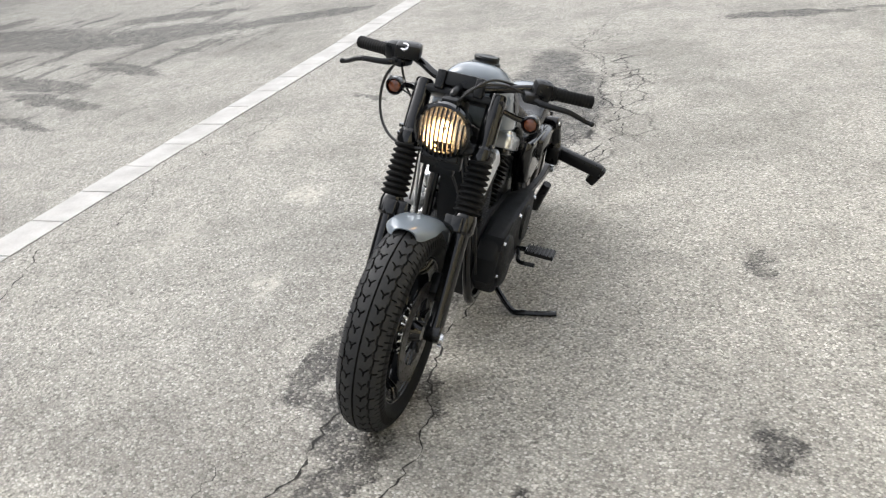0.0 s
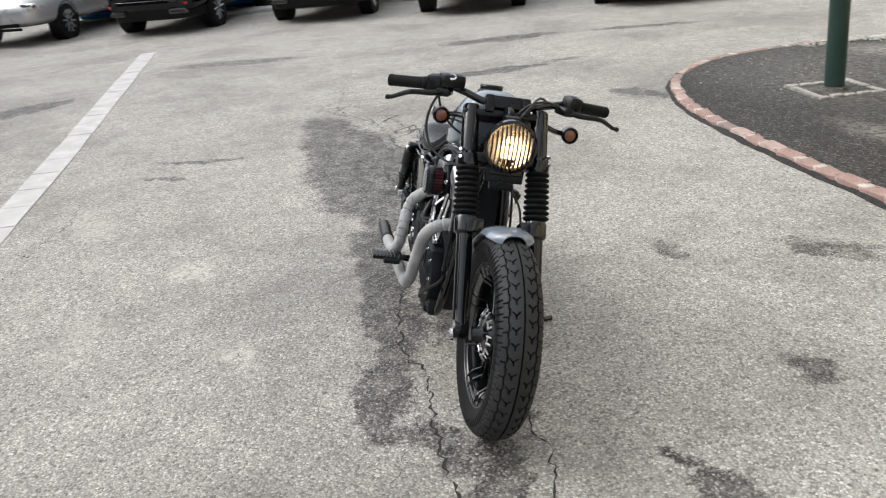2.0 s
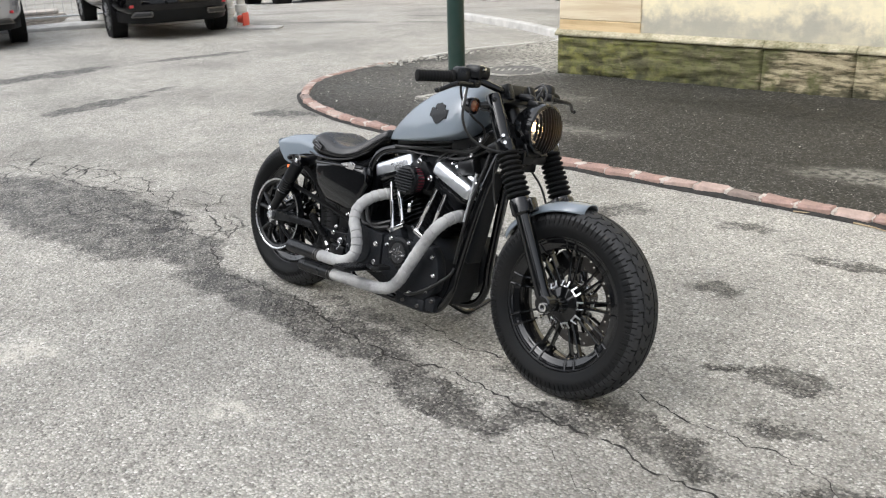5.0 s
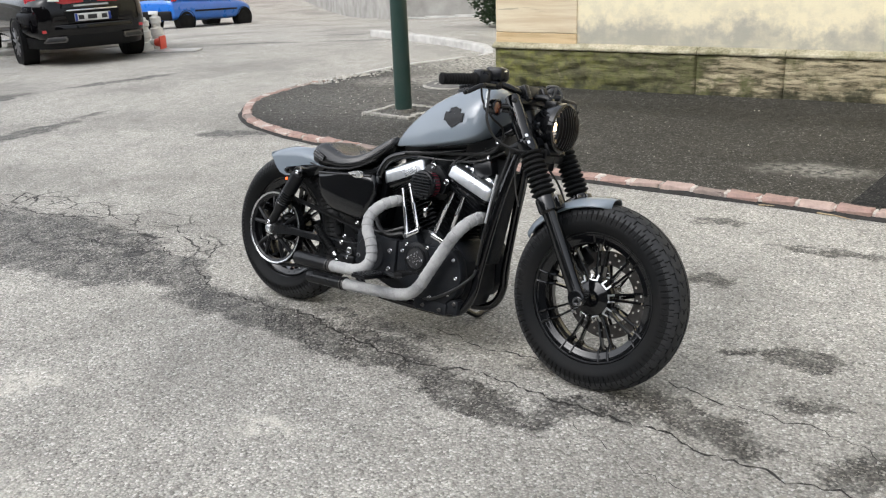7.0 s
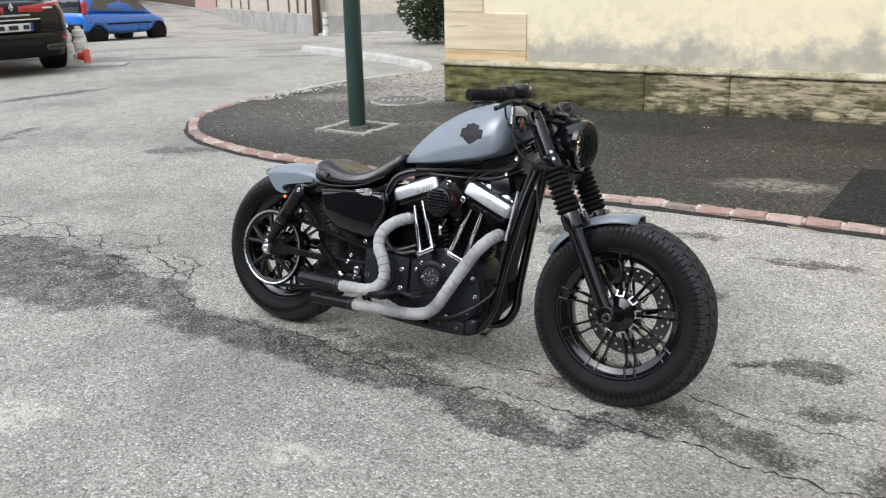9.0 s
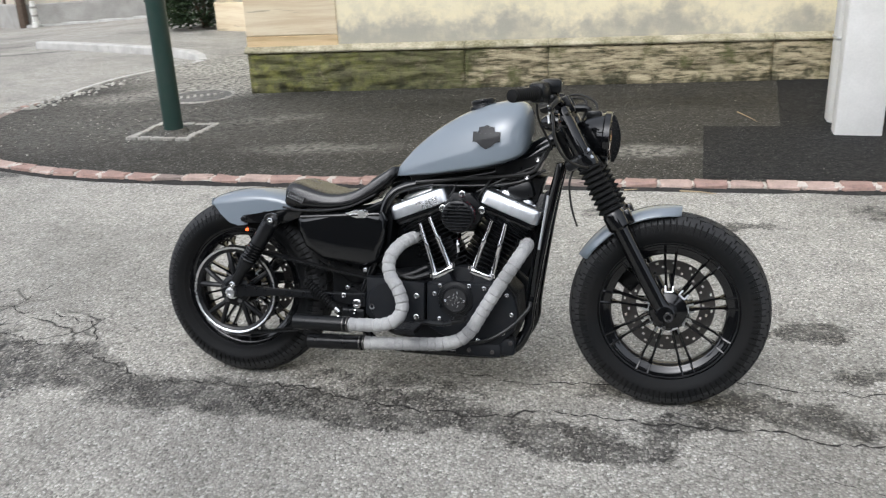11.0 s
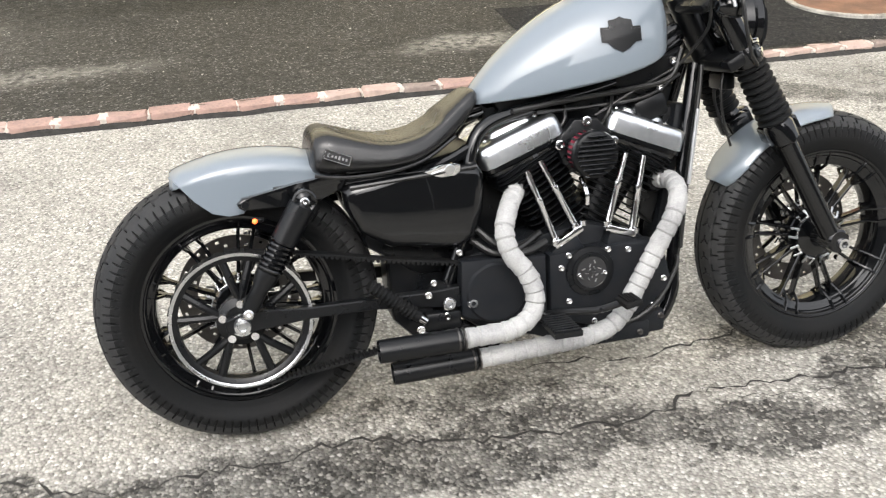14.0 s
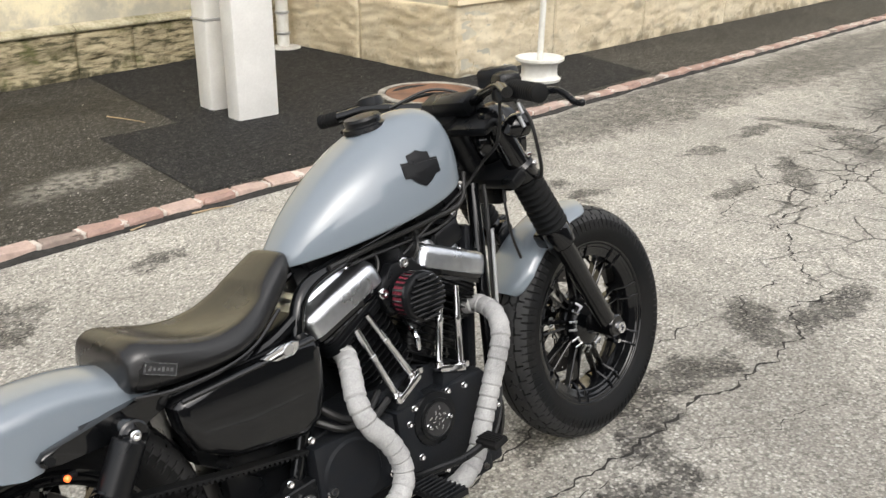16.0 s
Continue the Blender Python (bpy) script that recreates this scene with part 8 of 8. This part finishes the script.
def rear_details(c, xr, W, paint, lamp_w=1.0):
    """Tail lamps, a painted bumper over a dark valance, exhaust trims and a plate with bars for its characters."""
    ys = [W * math.sin(math.pi / 2 * k / 12) for k in range(-12, 13)]
    bm = B()
    loft(bm, [bumper_ring(xr, y, W, 0.45, 0.63, 0.055, 0.02) for y in ys])
    bmp = part("rear_bumper", bm, paint, c, "glossy painted rear bumper")
    bm = B()
    loft(bm, [bumper_ring(xr, y, W * 0.97, 0.27, 0.47, 0.035, 0.01) for y in ys])
    part("valance", bm, M_TRIM, bmp, "matt black lower valance")
    bm = B()
    tube(bm, [(xr + 0.42 * (abs(y) / W) ** 6 + 0.04 * (y / W) ** 2 - 0.066, y, 0.60) for y in ys[2:-2]], 0.006, 6, smooth=False)
    part("bumper_crease", bm, M_GLOSS, bmp)
    for s in (-1, 1):
        prof = []
        for k in range(9):
            f = k / 8
            y = s * (W - 0.02 - (0.60 * lamp_w) * (1 - f))
            x = xr + 0.42 * (abs(y) / W) ** 6 + 0.04 * (y / W) ** 2 - 0.012
            z0, z1 = 0.90 - 0.03 * f, 1.0 + 0.05 * f
            prof.append([(x + 0.08, y, z0), (x, y, z0 + 0.012), (x - 0.012, y, (z0 + z1) / 2), (x, y, z1 - 0.012), (x + 0.08, y, z1)])
        bm = B()
        loft(bm, prof)
        tl = part("tail_light", bm, M_REDL, c, "red tail light")
        bm = B()
        y0, y1 = s * (W - 0.40), s * (W - 0.14)
        tube(bm, [(xr + 0.42 * (abs(y) / W) ** 6 + 0.04 * (y / W) ** 2 - 0.026, y, 0.955) for y in (y0, y0 * 0.5 + y1 * 0.5, y1)], 0.013, 8, 4)
        part("lamp_strip", bm, M_PLATE, tl)
        y = s * (W - 0.27)
        x = xr + 0.42 * (abs(y) / W) ** 6 + 0.04 * (y / W) ** 2
        for nm, off, sx, sz, mt in (("exhaust_trim", -0.05, 0.34, 0.085, M_STEEL), ("exhaust_opening", -0.062, 0.28, 0.05, M_INK)):
            bm = B()
            slab(bm, [(-sx / 2, -sz * 0.35), (-sx * 0.42, -sz / 2), (sx * 0.42, -sz / 2), (sx / 2, -sz * 0.1), (sx * 0.46, sz / 2), (-sx * 0.3, sz / 2)], -0.012, 0.012, 0.006)
            part(nm, bm, mt, bmp, m=pose(x + off - 0.005, y, 0.405, 0, 0, s * -90 - s * 14) @ Matrix.Diagonal((1, 1, 1, 1)))
        bm = B()
        y = s * (W - 0.2)
        x = xr + 0.42 * (abs(y) / W) ** 6 + 0.04 * (y / W) ** 2
        box(bm, (0, 0, 0), (0.03, 0.2, 0.045), 0.008)
        part("reflector", bm, M_REDL, bmp, "red reflector", m=pose(x - 0.058, y, 0.53, 0, 0, s * 18))
    bm = B()
    slab(bm, [(-0.36, -0.09), (0.36, -0.09), (0.40, 0.075), (-0.40, 0.075)], -0.015, 0.015, 0.01)
    part("plate_recess", bm, M_TRIM, c, m=pose(xr - 0.008, 0, 0.725, 0, 0, 90))
    bm = B()
    box(bm, (xr - 0.035, 0, 0.705), (0.014, 0.52, 0.11), 0.004)
    p = part("number_plate", bm, M_PLATE, c, "white number plate with dark bars")
    for s in (-1, 1):
        bm = B()
        box(bm, (xr - 0.0435, s * 0.24, 0.705), (0.004, 0.035, 0.105))
        part("plate_end", bm, M_PBLUE, p)
    for y, w in ((0.17, 0.08), (0.01, 0.13), (-0.165, 0.08)):
        bm = B()
        box(bm, (xr - 0.0435, y, 0.705), (0.004, w, 0.062))
        part("plate_bar", bm, M_INK, p)
    bm = B()
    box(bm, (xr - 0.03, 0, 0.81), (0.03, 0.74, 0.024), 0.008)
    part("chrome_strip", bm, M_CHROME, c)
    bm = B()
    slab(bm, [(-0.035, 0), (0, 0.06), (0.035, 0), (0, -0.06)], -0.006, 0.006, 0.003)
    part("badge", bm, M_CHROME, c, m=pose(xr - 0.025, 0, 0.985, 0, 0, 90))
    bm = B()
    box(bm, (xr - 0.024, 0, 0.872), (0.006, 0.50, 0.026), 0.002, seg=1)
    part("model_bar", bm, M_ZINC, c)


BIG = [(-2.41, 0.46, 0.86, 0.60), (-2.36, 0.36, 1.02, 0.72), (-2.2, 0.34, 1.06, 0.83), (-1.9, 0.33, 1.06, 0.895), (-1.4, 0.32, 1.04, 0.93), (0.0, 0.27, 1.0, 0.935), (1.4, 0.30, 0.96, 0.93), (2.1, 0.32, 0.86, 0.88), (2.36, 0.38, 0.72, 0.76), (2.42, 0.44, 0.64, 0.62)]
BIG_CAB = [(-2.1, 0.96, 1.0, 0.6), (-1.75, 0.96, 1.2, 0.72), (-1.2, 0.96, 1.40, 0.78), (-0.4, 0.96, 1.46, 0.80), (0.3, 0.96, 1.42, 0.80), (0.9, 0.94, 1.16, 0.76), (1.3, 0.90, 0.96, 0.66)]
SMALL = [(-1.68, 0.42, 0.80, 0.60), (-1.64, 0.32, 0.90, 0.74), (-1.5, 0.30, 0.92, 0.80), (-0.6, 0.26, 0.90, 0.815), (0.5, 0.26, 0.87, 0.815), (1.1, 0.28, 0.84, 0.80), (1.5, 0.30, 0.72, 0.72), (1.68, 0.36, 0.58, 0.56)]
SMALL_CAB = [(-1.64, 0.82, 0.9, 0.60), (-1.5, 0.82, 1.22, 0.70), (-1.1, 0.82, 1.42, 0.755), (-0.3, 0.82, 1.43, 0.77), (0.3, 0.80, 1.36, 0.77), (0.85, 0.78, 1.06, 0.75), (1.2, 0.74, 0.84, 0.66)]
YAW = 164


def park(axle, yaw, x_axle):
    """The pose of a car whose axle at x_axle lies over the given point."""
    a, k = radians(yaw), 0.9
    x, y = axle[0] - math.cos(a) * x_axle * k, axle[1] - math.sin(a) * x_axle * k
    return pose(x, y, terrain(axle[0], axle[1]), 0, 0, yaw) @ Matrix.Scale(k, 4)


c = car(park((-9.25, 4.48), YAW, -1.42), "black saloon car parked nose away from the street", M_CBLACK, BIG, BIG_CAB, 0.915, 2.81, 0.335, -1.42)
rear_details(c, -2.40, 0.84, M_CBLACK, 1.2)
c = car(park((-10.45, 2.0), YAW, -1.42), "pale silver car parked in the row of cars", M_CSILV, BIG, BIG_CAB, 0.915, 2.81, 0.335, -1.42)
rear_details(c, -2.40, 0.84, M_CSILV, 0.8)
c = car(park((-11.4, -0.3), YAW, -1.42), "dark grey car parked in the row of cars", M_CDARK, BIG, BIG_CAB, 0.915, 2.81, 0.335, -1.42)
rear_details(c, -2.40, 0.84, M_CDARK, 0.8)
c = car(park((-11.85, -2.85), YAW, -1.42), "black car with bright alloy wheels parked in the row", M_CBLACK, BIG, BIG_CAB, 0.915, 2.81, 0.335, -1.42)
rear_details(c, -2.40, 0.84, M_CBLACK, 0.8)


def front_details(c, xf, W):
    bm = B()
    box(bm, (xf - 0.02, 0, 0.42), (0.05, 1.1, 0.14), 0.03)
    part("grille", bm, M_TRIM, c, "dark front grille")
    for s in (-1, 1):
        bm = B()
        box(bm, (xf - 0.12, s * (W - 0.18), 0.68), (0.16, 0.26, 0.12), 0.04)
        part("front_lamp", bm, M_CHROME, c)
    bm = B()
    box(bm, (xf + 0.02, 0, 0.32), (0.02, 1.2, 0.05), 0.015)
    part("front_lip", bm, M_TRIM, c)


c = car(park((-12.25, -5.35), YAW + 180, 1.39), "silver car parked nose towards the street", M_CSILV, BIG, BIG_CAB, 0.915, 2.81, 0.325, -1.42)
front_details(c, 2.40, 0.9)
blue = car(pose(-20.45, 15.0, terrain(-19.8, 14.6) - 0.12, -1.5, 2.6, 96), "small blue hatchback with black trim parked across the side street", M_CBLUE, SMALL, SMALL_CAB, 0.80, 2.34, 0.285, -1.17, alloy=False)
for s in (-1, 1):
    bm = B()
    box(bm, (0.0, s * 0.812, 0.56), (1.7, 0.02, 0.05), 0.008)
    part("rubbing_strip", bm, M_TRIM, blue)
    bm = B()
    box(bm, (-1.54, s * 0.715, 1.02), (0.16, 0.10, 0.36), 0.03)
    part("tail_light", bm, M_REDL, blue, "upright red tail light")
bm = B()
box(bm, (-1.60, 0, 1.06), (0.10, 1.24, 0.40), 0.03)
part("tailgate_glass", bm, M_GLASSD, blue)
bm = B()
box(bm, (-1.67, 0, 0.45), (0.10, 1.4, 0.26), 0.04)
part("rear_bumper", bm, M_TRIM, blue)
bm = B()
box(bm, (-1.73, 0, 0.55), (0.012, 0.4, 0.10), 0.003)
part("number_plate", bm, M_PLATE, blue, "white number plate")


def build_cone(m, label):
    d = thing("traffic_cone", m, label, "traffic cone", "roadwork cones")
    bm = B()
    box(bm, (0, 0, 0.015), (0.3, 0.3, 0.03), 0.008)
    part("base", bm, M_CONE, d)
    part("cone", lathe(B(), (0, 0, 0.03), (0, 0, 1), [(0, 0.115), (0.14, 0.09), (0.40, 0.035), (0.46, 0.03), (0.46, 0.0)], 24), M_CONE, d)
    part("sleeve", lathe(B(), (0, 0, 0.2), (0, 0, 1), [(0, 0.084), (0.001, 0.086), (0.13, 0.058), (0.131, 0.05)], 24), M_WHITE, d, "white reflective sleeve")
    return d


build_cone(pose(-8.66, 5.46, terrain(-8.66, 5.46) + 0.06 + 0.08, 90, 0, -62) @ Matrix.Scale(0.62, 4), "orange and white traffic cone lying on its side")
build_cone(pose(-14.5, -7.9, 0.15, 90, 0, 70), "orange traffic cone lying on its side by the cars")


def build_works():
    for x, y, k in ((-8.90, 5.33, 0.62), (-9.02, 5.62, 0.66), (-12.3, -7.4, 1.0)):
        d = thing("warning_post", pose(x, y, terrain(x, y)) @ Matrix.Scale(k, 4), "white plastic warning post on a pale slab", "warning post", "roadwork posts")
        part("post", lathe(B(), (0, 0, 0.03), (0, 0, 1), [(0, 0.16), (0.2, 0.15), (0.22, 0.12), (0.3, 0.115), (0.32, 0.14), (0.46, 0.135), (0.48, 0.1), (0.56, 0.1), (0.58, 0.125), (0.7, 0.12), (0.72, 0.07), (0.78, 0.06), (0.78, 0.0)], 20), M_WHITE, d)
        bm = B()
        box(bm, (0, 0, 0.02), (0.36, 0.34, 0.05), 0.01)
        part("foot_slab", bm, M_GRANITE, d)
    bm = B()
    box(bm, (0, 0, 0.012), (0.75, 0.34, 0.026), 0.008)
    tagged(part("stone_slab", bm, M_GRANITE, m=pose(-8.55, 5.55, terrain(-8.55, 5.55), 0, 0, 35)), "pale stone slab lying beside the cones", "slab")
    rng = random.Random(31)
    for x, y, sx, sy, a in ((-10.9, 5.2, 1.6, 0.5, 20), (-11.6, 3.6, 2.2, 0.6, 15), (-12.9, 1.2, 2.0, 0.6, 10), (-13.4, -1.2, 1.8, 0.5, 20)):
        bm = B()
        box(bm, (0, 0, 0.03), (sx, sy, 0.07), 0.012)
        tagged(part("stone_slab", bm, M_GRANITE, m=pose(x, y, terrain(x, y), 0, 0, a + 60)), "pale stone slab lying on the ground behind the cars", "slab", "pale slabs")
    for x, y, w, mt, lb in ((-14.9, -1.5, 2.2, M_BLUEP, "blue plastic conduit pipes lying behind the cars"), (-15.2, -4.2, 1.8, M_BLUEP, "blue plastic conduit pipes lying behind the cars"), (-15.3, -3.0, 1.5, M_CONE, "orange plastic conduit pipes lying behind the cars"),
                            (-14.4, 1.2, 1.6, M_BLUEP, "blue plastic conduit pipes lying behind the cars"), (-14.6, 0.2, 1.1, M_CONE, "orange plastic conduit pipes lying behind the cars")):
        d = thing("pipe_bundle", pose(x, y, terrain(x, y), 0, 0, 76 + rng.uniform(-8, 8)), lb, "pipes", "conduit bundles")
        for dx, dz in ((-0.2, 0.09), (0.0, 0.09), (0.2, 0.09), (-0.1, 0.25), (0.1, 0.25)):
            ln = w / 2 * rng.uniform(0.85, 1.1)
            part("pipe", rod(B(), (-ln, dx, dz), (ln, dx, dz), 0.085), mt, d)
    for k, (x, y) in enumerate(((-15.4, 2.6), (-13.6, 3.6), (-14.6, -0.6))):
        d = thing("plank_stack", pose(x, y, terrain(x, y), 0, 0, 74 + 8 * k), "stack of pale sawn planks on the ground", "planks", "plank stacks")
        for i in range(4):
            for j in range(2):
                bm = B()
                box(bm, (rng.uniform(-.1, .1), (j - 0.5) * 0.24, 0.03 + i * 0.055), (2.2, 0.21, 0.045), 0.004)
                part("plank", bm, M_KERBW, d)
    d = thing("site_fence", pose(-13.2, 3.6, terrain(-13.2, 3.6), 0, 0, 74), "galvanised mesh fence panel on feet", "fence")
    for x in (-1.7, 1.7):
        part("fence_post", rod(B(), (x, 0, 0.0), (x, 0, 2.0), 0.022), M_ZINC, d)
        bm = B()
        box(bm, (x, 0, 0.05), (0.24, 0.6, 0.12), 0.02)
        part("fence_foot", bm, M_GREYC, d)
    for z in (0.12, 1.05, 1.95):
        part("fence_rail", rod(B(), (-1.7, 0, z), (1.7, 0, z), 0.018), M_ZINC, d)
    for k in range(22):
        part("fence_wire", rod(B(), (-1.55 + k * 0.148, 0, 0.12), (-1.55 + k * 0.148, 0, 1.95), 0.0035, seg=6), M_ZINC, d)


build_works()

# plain walls closing the place past the cars and, unseen and dark for tank reflections, behind the walk
for k, (x0, x1, y, h) in enumerate(((-45, -9, -18, 8.5), (-9, -1.5, -16.5, 11.0), (-1.5, 4, -17, 7.5), (4, 10, -16.5, 12.0), (10, 34, -17, 9.5))):
    bm = B()
    wall_box(bm, Vector((x1, y, 0)), Vector((x0, y, 0)), 0.4, -1.0, h)
    tagged(part("wall_opposite", bm, M_DARKWALL, smooth=False), "plain unseen dark wall across the street, added for reflections", "wall", kind="structure")
bm = B()
wall_box(bm, Vector((-38, -30, 0)), Vector((-38, 40, 0)), 0.4, -4.0, 4.5, 0)
tagged(part("wall_end", bm, M_GREYC, smooth=False), "plain wall beyond the parked cars", "wall", kind="structure")
